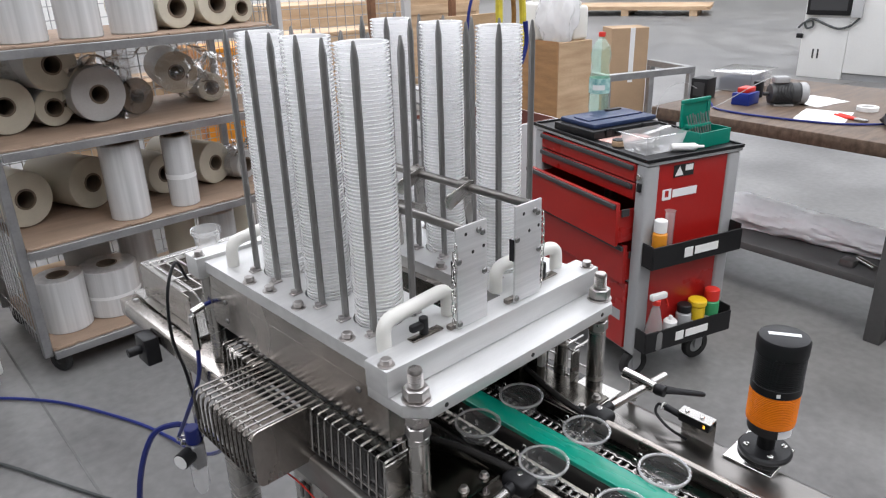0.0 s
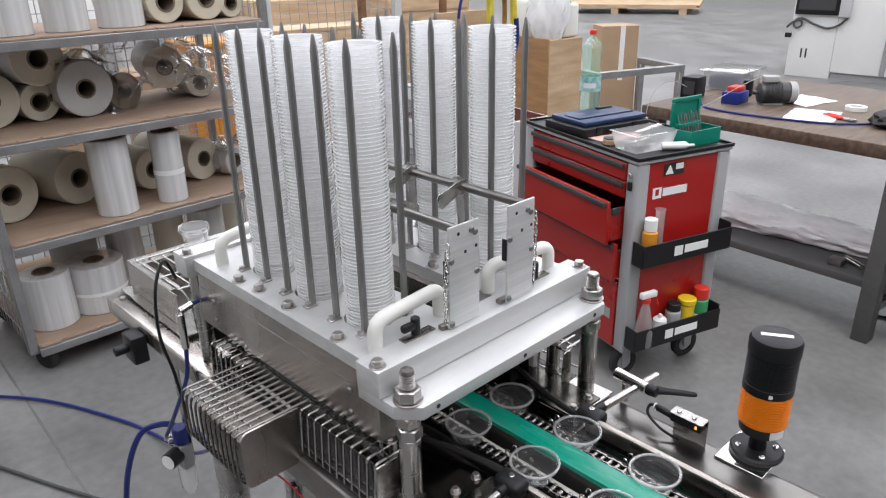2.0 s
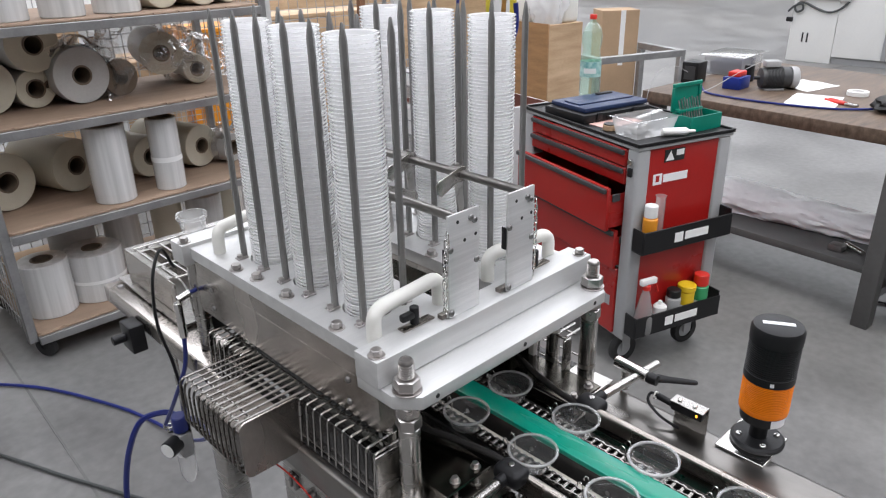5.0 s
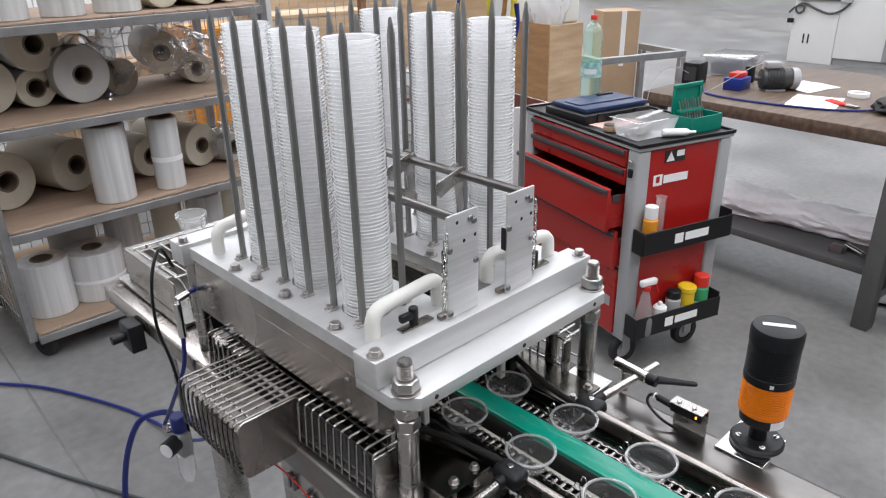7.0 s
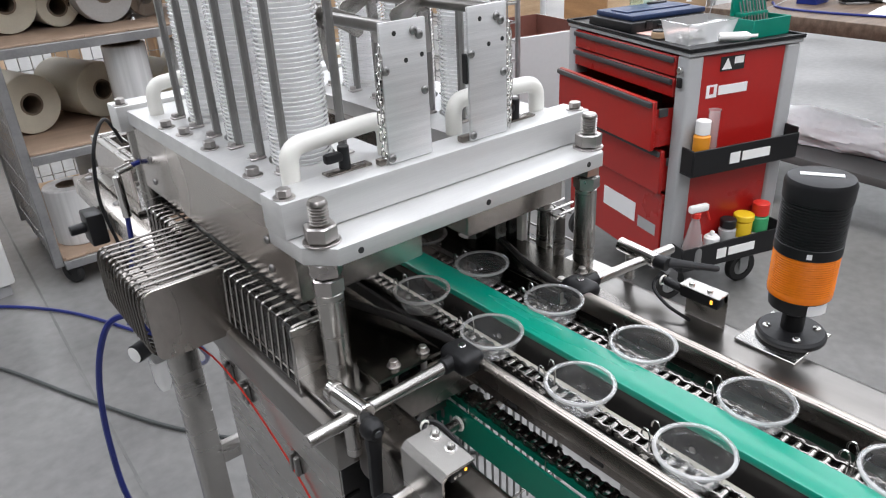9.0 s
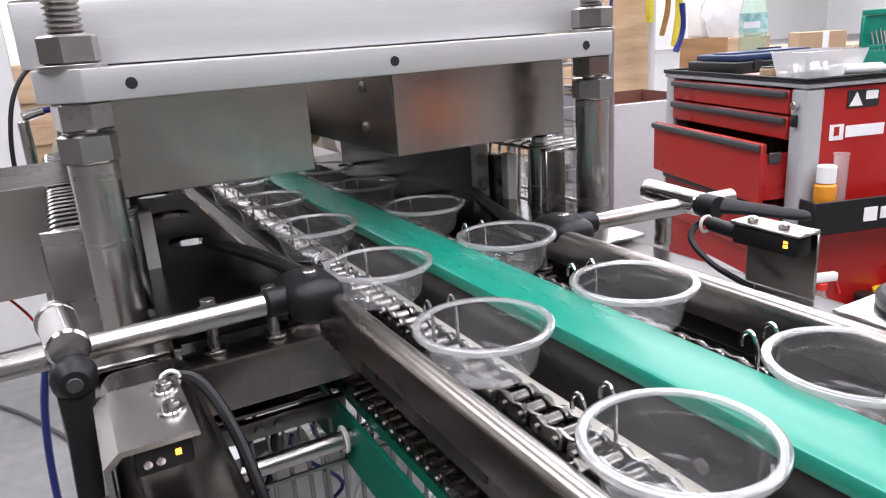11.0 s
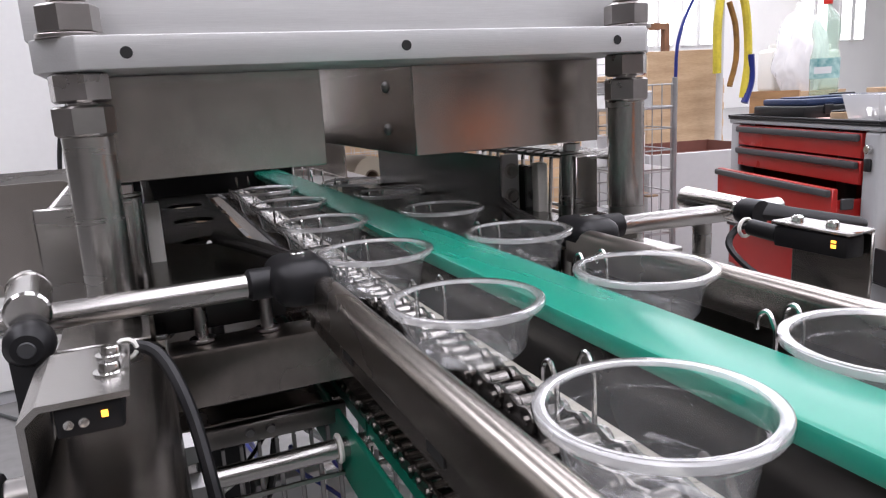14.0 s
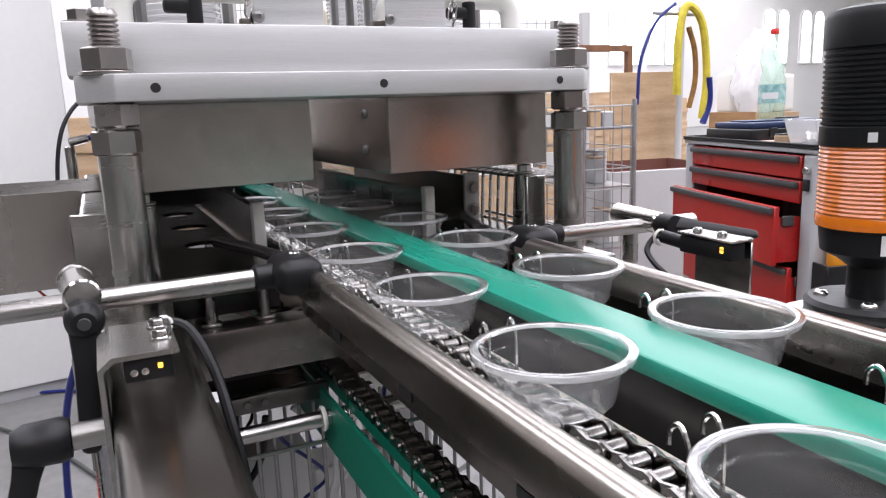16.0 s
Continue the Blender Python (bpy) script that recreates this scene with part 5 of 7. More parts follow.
    # bottle trays on the side
    for z in (0.535, 0.180):
        b = bm_()
        x0, x1 = 0.004, W - 0.012
        box(b, x0, x1, -0.068, -0.062, z, z + 0.088, 0.002, 1)
        box(b, x0, x0 + 0.006, -0.0615, -0.002, z, z + 0.088, 0.002, 1)
        box(b, x1 - 0.006, x1, -0.0615, -0.002, z, z + 0.105, 0.002, 1)
        box(b, x0, x1, -0.0615, -0.002, z - 0.004, z - 0.0005, 0.001, 1)
        q = part("bottle_tray", b, BLACK, m, "black plastic bottle tray")
        part("logo_square", box(bm_(), 0.150, 0.190, -0.0696, -0.0682, z + 0.024, z + 0.062), PAPER, q)
        part("logo_bar", box(bm_(), 0.200, 0.315, -0.0696, -0.0682, z + 0.028, z + 0.060), PAPER, q, "white lettering bar")
    for x, y in ((0.06, 0.06), (W - 0.06, 0.06), (0.06, D - 0.06), (W - 0.06, D - 0.06)):
        f = bm_()
        box(f, x - 0.034, x + 0.034, y - 0.02, y + 0.02, 0.125, 0.1345, 0.002, 1)
        for s in (-1, 1):
            box(f, x - 0.018, x + 0.022, y + s * 0.019 - 0.002, y + s * 0.019 + 0.002, 0.052, 0.1245, 0.001, 1)
        c = part("caster", f, GREY_PAINT, m, "grey caster fork")
        part("tyre", lathe(bm_(), [(0.036, -0.014), (0.058, -0.015), (0.0625, -0.010), (0.0625, 0.010), (0.058, 0.015), (0.036, 0.014)], 32, (x, y, 0.0625), (0, 1, 0)), BLACK_RUBBER, c, "black rubber tyre")
        part("hub", lathe(bm_(), [(0, -0.0145), (0.012, -0.0145), (0.014, -0.010), (0.035, -0.009), (0.036, 0.009), (0.014, 0.010), (0, 0.0145)], 24, (x, y, 0.0625), (0, 1, 0)), GREY_PAINT, c)
    M = m.matrix_basis

    def on(x, y, z, rz=0.0, rx=0.0):
        return M @ pose(x, y, z, rx, 0, rz)

    z = 0.9325
    c = thing("tool_case", "navy and black plastic tool case lying closed", "case", on(0.185, 0.485, z, 4))
    part("lower_shell", box(bm_(), -0.175, 0.175, -0.125, 0.125, 0, 0.036, 0.005), BLACK, c)
    part("upper_shell", box(bm_(), -0.150, 0.185, -0.100, 0.115, 0.0365, 0.056, 0.005), BLUE_CASE, c, "navy blue lid")
    part("lid_rib", box(bm_(), -0.130, 0.165, -0.040, 0.055, 0.0563, 0.061, 0.002), BLUE_CASE, c)
    part("case_handle", tube(bm_(), round_path([(-0.055, -0.126, 0.018), (-0.055, -0.150, 0.018), (0.055, -0.150, 0.018), (0.055, -0.126, 0.018)], 0.010, 4), 0.006, 8), BLACK, c)
    for x in (-0.10, 0.09):
        part("catch", box(bm_(), x - 0.014, x + 0.014, -0.133, -0.1255, 0.012, 0.040, 0.002), BLACK, c)
    part("strap", box(bm_(), 0.06, 0.14, 0.060, 0.085, 0.0563, 0.066, 0.004), BLACK, c)
    c = thing("clear_tub", "cloudy clear plastic tub holding small metal parts", "tub", on(0.125, 0.125, z, 3))
    b = bm_()
    lo, hi = (0.085, 0.055), (0.100, 0.068)
    corners = ((-1, -1), (1, -1), (1, 1), (-1, 1))
    vlo = [b.verts.new((lo[0] * sx, lo[1] * sy, 0.001)) for sx, sy in corners]
    vhi = [b.verts.new((hi[0] * sx, hi[1] * sy, 0.070)) for sx, sy in corners]
    vrm = [b.verts.new(((hi[0] + 0.007) * sx, (hi[1] + 0.007) * sy, 0.069)) for sx, sy in corners]
    b.faces.new(vlo[::-1])
    for i in range(4):
        j = (i + 1) % 4
        b.faces.new((vlo[i], vlo[j], vhi[j], vhi[i]))
        b.faces.new((vhi[i], vhi[j], vrm[j], vrm[i]))
    part("shell", b, TUB_CLEAR, c)
    for x, y, r in ((-0.02, 0.0, 0.028), (0.035, 0.015, 0.018), (-0.055, 0.02, 0.015)):
        part("metal_piece", cyl(bm_(), (x, y, 0.006), (x, y + 0.01, 0.030), r, 18), STEEL_BRIGHT, c)
    c = thing("drill_bit_box", "open teal plastic box with a fan of drill bits", "drill box", on(0.355, 0.105, z, 6))
    b = bm_()
    for bx in ((-0.085, 0.085, -0.055, -0.050), (-0.085, 0.085, 0.040, 0.045), (-0.085, -0.080, -0.0495, 0.0395), (0.080, 0.085, -0.0495, 0.0395)):
        box(b, *bx, 0.0, 0.058, 0.001, 1)
    box(b, -0.0795, 0.0795, -0.0495, 0.0395, 0.0, 0.004)
    part("tray", b, TEAL_BOX, c)
    b = bm_()
    for bx in ((-0.080, 0.080, 0.150, 0.165), (-0.080, -0.066, 0.06, 0.1495), (0.066, 0.080, 0.06, 0.1495)):
        box(b, bx[0], bx[1], 0.046, 0.056, bx[2], bx[3], 0.002, 1)
    part("lid_frame", b, TEAL_BOX, c)
    part("lid_panel", box(bm_(), -0.0655, 0.0655, 0.0525, 0.0555, 0.045, 0.1495, 0.001, 1), TEAL_BOX, c)
    part("bit_rack", box(bm_(), -0.064, 0.064, 0.020, 0.050, 0.056, 0.070, 0.003), TEAL_BOX, c)
    for i in range(9):
        x = -0.056 + i * 0.014
        part("drill_bit", cyl(bm_(), (x, 0.012, 0.030), (x * 1.05, 0.038, 0.105 + 0.004 * (i % 3)), 0.0022 + 0.0004 * (i % 4), 8), STEEL_ROD, c)
    c = thing("grease_tube", "white grease tube with a grey nozzle lying flat", "tube", on(0.215, 0.045, z, -25))
    part("tube", lathe(bm_(), [(0, -0.06), (0.014, -0.058), (0.015, 0.03), (0.006, 0.045), (0.0055, 0.065), (0, 0.066)], 16, (0, 0, 0.0155), (1, 0, 0)), PAPER, c)
    c = thing("grinding_disc_pack", "small stack of brown discs", "discs", on(0.055, 0.235, z))
    part("discs", cyl(bm_(), (0, 0, 0), (0, 0, 0.022), 0.026, 20), CARDBOARD, c)
    part("cover", cyl(bm_(), (0, 0, 0.0225), (0, 0, 0.026), 0.024, 20), BLACK, c)
    c = thing("instruction_sheet", "pale pink printed sheet on the tray", "paper", on(0.15, 0.315, z, 8))
    part("sheet", box(bm_(), -0.10, 0.10, -0.05, 0.05, 0, 0.002), surf("pink_paper", (0.62, 0.40, 0.36), 0.7, 0, 0.1, 12), c)
    c = thing("steel_rule", "narrow white measuring strip on the tray", "ruler", on(0.36, 0.36, z, 20))
    part("strip", box(bm_(), -0.10, 0.10, -0.012, 0.012, 0, 0.004), PAPER, c)
    # bottles in the trays
    q = thing("drink_bottle", "pale green clear plastic water bottle standing on the cart", "bottle", on(0.305, 0.700, z))
    part("bottle", lathe(bm_(), [(0, 0.004), (0.030, 0.0), (0.043, 0.008), (0.044, 0.030), (0.042, 0.034), (0.0445, 0.040), (0.0445, 0.105), (0.0455, 0.110), (0.0455, 0.180), (0.044, 0.186),
                                 (0.038, 0.215), (0.037, 0.230), (0.044, 0.255), (0.0445, 0.285), (0.036, 0.315), (0.018, 0.338), (0.013, 0.342), (0.013, 0.352)], 32), PET_GREEN, q)
    part("cap", lathe(bm_(), [(0, 0.372), (0.013, 0.372), (0.015, 0.369), (0.015, 0.353), (0, 0.353)], 20), RED_PLASTIC, q, "red screw cap")
    part("label_wrap", lathe(bm_(), [(0.0460, 0.112), (0.0460, 0.178)], 32), LABEL_BLUE, q, "aqua printed label")
    part("label_print", _curved_label(0.0464, 0.128, 0.150, 3.4, 4.6), PAPER, q, "white print")
    y = -0.033
    z1, z2 = 0.5355, 0.1805

    def can(x, z, r, h, body, cap, label, cap_h=0.03, cap_r=None, name="spray_can"):
        c = thing(name, label, "can" if name == "spray_can" else "bottle", on(x, y, z))
        part("body", lathe(bm_(), [(0, 0), (r - 0.002, 0), (r, 0.003), (r, h), (r * 0.7, h + 0.008), (0, h + 0.008)], 24), body, c)
        rr = cap_r or r * 0.92
        part("cap", lathe(bm_(), [(0, h + 0.0085 + cap_h), (rr - 0.003, h + 0.0085 + cap_h), (rr, h + 0.006 + cap_h), (rr, h + 0.0085), (0, h + 0.0085)], 24), cap, c)
        part("print_band", lathe(bm_(), [(r + 0.0005, h * 0.25), (r + 0.0005, h * 0.6)], 24), PAPER if body is not PAPER else GREY_PAINT, c)

    can(0.055, z1, 0.027, 0.125, ORANGE, PAPER, "orange and white lubricant spray can", 0.045, 0.024)
    c = thing("clear_beaker", "clear plastic measuring tube standing in the tray", "beaker", on(0.100, -0.028, z1))
    part("tube", lathe(bm_(), [(0, 0.002), (0.018, 0.002), (0.019, 0.20), (0.022, 0.205)], 20), TUB_CLEAR, c)
    c = thing("spray_bottle", "clear spray bottle with a white and red trigger", "spray bottle", on(0.070, y, z2))
    part("bottle", lathe(bm_(), [(0, 0.001), (0.036, 0.001), (0.039, 0.008), (0.038, 0.07), (0.026, 0.12), (0.018, 0.165), (0.014, 0.175), (0.014, 0.185)], 24), TUB_CLEAR, c)
    part("collar", cyl(bm_(), (0, 0, 0.185), (0, 0, 0.205), 0.016, 18), RED_PLASTIC, c)
    b = bm_()
    prism(b, [(-0.03, -0.011), (0.045, -0.011), (0.045, 0.011), (-0.03, 0.011)], 0.206, 0.232, 0.006)
    part("trigger_head", b, PAPER, c, "white trigger head")
    part("trigger", tube(bm_(), curve_pts([(0.040, 0, 0.21), (0.048, 0, 0.195), (0.060, 0, 0.165)], 4), 0.0045, 8), RED_PLASTIC, c)
    can(0.150, z2, 0.027, 0.095, PAPER, PAPER, "white spray can with an open nozzle", 0.015, 0.008)
    can(0.215, z2, 0.030, 0.115, GREY_PAINT, BLACK, "grey spray can with a black cap", 0.030)
    can(0.282, z2, 0.032, 0.13, YELLOW, YELLOW, "yellow spray can with a yellow cap", 0.020, 0.036)
    can(0.355, z2, 0.032, 0.135, GREEN_PLASTIC, RED_PLASTIC, "green spray can with a red cap", 0.045)


# ---- work bench ----
def bench():
    m = thing("work_bench", "heavy dark wooden workbench on grey steel legs", "workbench", pose(2.600, 1.375, 0, 0, 0, -5))
    b = bm_()
    # local: x into depth, y towards the near end
    part("bench_top", box(b, 0.0, 1.25, -2.6, 0.0, 0.822, 0.882, 0.006), WOOD_BENCH, m, "dark worn wooden bench top")
    for x in (0.06, 1.15):
        for y in ((-0.06, -1.22, -2.5) if x < 1 else (-1.22, -2.5)):
            part("leg", box(bm_(), x - 0.035, x + 0.035, y - 0.035, y + 0.035, 0.0, 0.8215, 0.004), DARK_ENAMEL, m, "dark grey steel leg")
    sh = part("lower_shelf", box(bm_(), 0.09, 0.68, -2.55, 0.0, 0.225, 0.262, 0.004), DARK_ENAMEL, m, "dark grey lower shelf")
    for y in (-0.06, -1.22):
        part("foot_rail", box(bm_(), 0.10, 1.11, y - 0.02, y + 0.02, 0.12, 0.16), GREY_PAINT, m)
    M = m.matrix_basis

    def on(x, y, z, rz=0.0):
        return M @ pose(x, y, z, 0, 0, rz)

    zt = 0.8825
    c = thing("plastic_bundle", "long bundle in crumpled cloudy plastic sheet on the lower shelf", "bundle", on(0.29, -0.56, 0.2625, 0))
    w = bm_()
    n, rings, m2 = 56, [], 70
    for k in range(m2):
        f = k / (m2 - 1)
        v = 0.50 - f * 1.30
        r0 = (0.098 - 0.044 * f) * min(1.0, 0.35 + 3.0 * f) * min(1.0, 0.3 + 4.0 * (1 - f))
        ring = []
        for i in range(n):
            a = 2 * math.pi * i / n
            q = Vector((math.cos(a), math.sin(a), f * 5.0))
            fold = 1 - 2 * abs(noise.noise(q * 1.7 + Vector((0, 0, 3))))
            fine = 1 - 2 * abs(noise.noise(q * 4.1))
            r = r0 * (0.90 + 0.17 * fold + 0.085 * fine)
            ring.append(w.verts.new((1.35 * r * math.cos(a) + 0.03 + 0.10 * f, v + 0.02 * noise.noise(q * 3), max(0.002 + 0.004 * abs(fine), 0.068 - 0.02 * f + r * math.sin(a)))))
        rings.append(ring)
    for a, b2 in zip(rings, rings[1:]):
        for i in range(n):
            w.faces.new((a[i], a[(i + 1) % n], b2[(i + 1) % n], b2[i]))
    w.faces.new(rings[0])
    w.faces.new(rings[-1][::-1])
    part("sheet", w, BAG_WHITE, c)
    part("rolled_core", cyl(bm_(), (0.10, -0.79, 0.048), (0.12, -0.87, 0.044), 0.028, 20), FILM_WHITE, c, "white rolled end")
    c = thing("steel_fittings", "small loose steel fittings on the lower shelf", "fittings", on(0.19, -1.12, 0.2625))
    part("bar", cyl(bm_(), (0, 0, 0.014), (0.06, 0.10, 0.014), 0.0135, 12), STEEL_BRIGHT, c)
    part("block", box(bm_(), -0.04, 0.02, 0.08, 0.14, 0, 0.03, 0.003), STEEL_ROD, c)
    c = thing("electric_motor", "dark grey finned electric motor lying on the bench", "motor", on(0.46, -0.44, zt, -42) @ Matrix.Scale(0.8, 4))
    pr = [(0, -0.10), (0.062, -0.10), (0.065, -0.09), (0.065, -0.05)]
    for i in range(12):
        pr += [(0.070, -0.05 + i * 0.009), (0.070, -0.046 + i * 0.009), (0.063, -0.0455 + i * 0.009), (0.063, -0.0412 + i * 0.009)]
    pr += [(0.060, 0.075), (0.030, 0.080), (0.012, 0.082), (0.012, 0.115), (0, 0.115)]
    part("housing", lathe(bm_(), pr, 28, (0, 0, 0.072), (-1, 0, 0)), GREY_PLASTIC, c, "finned dark grey cast housing")
    part("fan_cover", lathe(bm_(), [(0.066, -0.102), (0.067, -0.14), (0.058, -0.15), (0, -0.15)], 28, (0, 0, 0.072), (-1, 0, 0)), GREY_PAINT, c)
    part("terminal_box", box(bm_(), -0.06, 0.03, -0.035, 0.035, 0.140, 0.178, 0.006), GREY_PAINT, c)
    part("foot", box(bm_(), -0.06, 0.06, -0.06, 0.06, 0, 0.012, 0.002), GALV, c)
    c = thing("power_supply", "small black power supply block on the bench", "power supply", on(0.36, -0.06, zt, 8))
    part("body", box(bm_(), -0.055, 0.055, -0.045, 0.045, 0, 0.11, 0.004), BLACK, c)
    part("vent", box(bm_(), -0.0565, -0.0552, -0.03, 0.03, 0.02, 0.09), GREY_PLASTIC, c)
    c = thing("parts_tub", "clear plastic tub of dark parts on the bench", "tub", on(0.78, -0.04, zt, 8))
    b = bm_()
    box(b, -0.15, 0.15, -0.11, 0.11, 0.0, 0.10, 0.012)
    part("tub", b, TUB_CLEAR, c)
    part("rim", box(bm_(), -0.17, 0.17, -0.13, 0.13, 0.1005, 0.106, 0.003), TUB_CLEAR, c)
    part("contents", box(bm_(), -0.12, 0.12, -0.085, 0.085, 0.004, 0.07, 0.01), BLUE_CASE, c)
    c = thing("blue_box", "small blue box with red and white packets", "box", on(0.37, -0.30, zt, 5))
    part("body", box(bm_(), -0.06, 0.06, -0.045, 0.045, 0, 0.06, 0.003), surf("blue_box_plastic", (0.012, 0.03, 0.22), 0.4), c)
    part("packet", box(bm_(), -0.04, 0.045, -0.03, 0.03, 0.0605, 0.085, 0.004), RED_PLASTIC, c)
    c = thing("black_jar", "small black jar on the bench", "jar", on(0.58, -0.25, zt))
    part("jar", cyl(bm_(), (0, 0, 0), (0, 0, 0.085), 0.026, 20), BLACK, c)
    for x, y, rz, w2 in ((0.33, -0.72, 15, 0.15), (0.66, -0.52, -10, 0.13)):
        c = thing("paper_sheets", "loose white paper sheets on the bench", "paper", on(x, y, zt, rz), "papers on the bench")
        b = bm_()
        random.seed(int(x * 100))
        g = [[b.verts.new((-w2 + 2 * w2 * i / 6, -0.105 + 0.21 * j / 5, 0.001 + 0.016 * max(0, noise.noise(Vector((i * 0.6, j * 0.6, x)))))) for j in range(6)] for i in range(7)]
        for i in range(6):
            for j in range(5):
                b.faces.new((g[i][j], g[i + 1][j], g[i + 1][j + 1], g[i][j + 1]))
        part("sheet", b, PAPER, c)
    c = thing("tape_roll", "white roll of tape lying on the bench", "tape", on(0.60, -0.80, zt))
    part("tape", lathe(bm_(), [(0.030, 0), (0.048, 0), (0.048, 0.02), (0.030, 0.02)], 28, closed=True), PAPER, c)
    c = thing("pliers", "red-handled pliers lying on the bench", "pliers", on(0.34, -0.86, zt, 70))
    part("handle", tube(bm_(), curve_pts([(0, 0, 0.008), (0.05, 0.012, 0.008), (0.11, 0.010, 0.008)], 4), 0.0075, 8), RED_PLASTIC, c)
    part("handle", tube(bm_(), curve_pts([(0, 0, 0.008), (0.05, -0.012, 0.008), (0.11, -0.014, 0.008)], 4), 0.0075, 8), RED_PLASTIC, c)
    part("jaw", box(bm_(), -0.06, 0.005, -0.01, 0.01, 0.002, 0.014, 0.003), STEEL, c)
    c = thing("work_gloves", "dark crumpled work gloves on the bench", "gloves", on(0.34, -1.05, zt))
    b = bmesh.new()
    bmesh.ops.create_icosphere(b, subdivisions=3, radius=1.0)
    for v in b.verts:
        k = 1 + 0.35 * noise.noise(v.co * 2.2)
        v.co = Vector((v.co.x * 0.085 * k, v.co.y * 0.075 * k, max(0.0, 0.035 + v.co.z * 0.04 * k)))
    part("glove", b, BLACK_RUBBER, c)
    c = thing("white_canister", "white plastic canister on the bench", "canister", on(0.44, -1.08, zt))
    part("canister", lathe(bm_(), [(0, 0), (0.035, 0), (0.037, 0.004), (0.037, 0.13), (0.02, 0.15), (0.02, 0.17), (0, 0.17)], 24), WHITE_PLASTIC, c)
    c = thing("blue_hose", "thin blue air hose lying along the bench edge", "hose", on(0, 0, zt))
    part("hose", tube(bm_(), curve_pts([(0.25, -0.18, 0.006), (0.13, -0.30, 0.006), (0.12, -0.55, 0.006), (0.20, -0.85, 0.006), (0.36, -1.00, 0.006), (0.50, -0.95, 0.006)], 8), 0.0055, 8), BLUE_HOSE, c)
    c = thing("thin_cable", "thin grey cable hanging over the bench edge", "cable", on(0, 0, zt))
    part("cable", tube(bm_(), curve_pts([(0.42, -0.40, 0.14), (0.30, -0.36, 0.10), (0.14, -0.30, 0.03), (0.02, -0.27, 0.003), (-0.008, -0.26, -0.03), (-0.012, -0.25, -0.2), (-0.01, -0.22, -0.4)], 7), 0.0018, 6), GREY_PAINT, c)
    part("cable", tube(bm_(), curve_pts([(0.30, -0.06, 0.06), (0.20, -0.04, 0.10), (0.08, -0.03, 0.08), (-0.01, -0.04, -0.02), (-0.012, -0.05, -0.2)], 7), 0.0018, 6), GREY_PAINT, c)
    c = thing("floor_cable", "black cable lying in a loop on the floor", "cable", pose(2.95, -0.02, 0))
    part("cable", tube(bm_(), curve_pts([(0.30, -0.30, 0.006), (0.02, -0.02, 0.006), (-0.12, 0.18, 0.006), (-0.02, 0.27, 0.006), (0.16, 0.16, 0.006), (0.30, 0.05, 0.006), (0.6, -0.1, 0.006)], 8), 0.0055, 6), BLACK, c)
    c = thing("timber_offcut", "brown square timber block on the lower shelf", "timber", M @ pose(0.95, -1.35, 0.2625, 0, 0, 10))
    part("block", box(bm_(), -0.12, 0.12, -0.08, 0.08, 0, 0.10, 0.003), PLYWOOD, c)


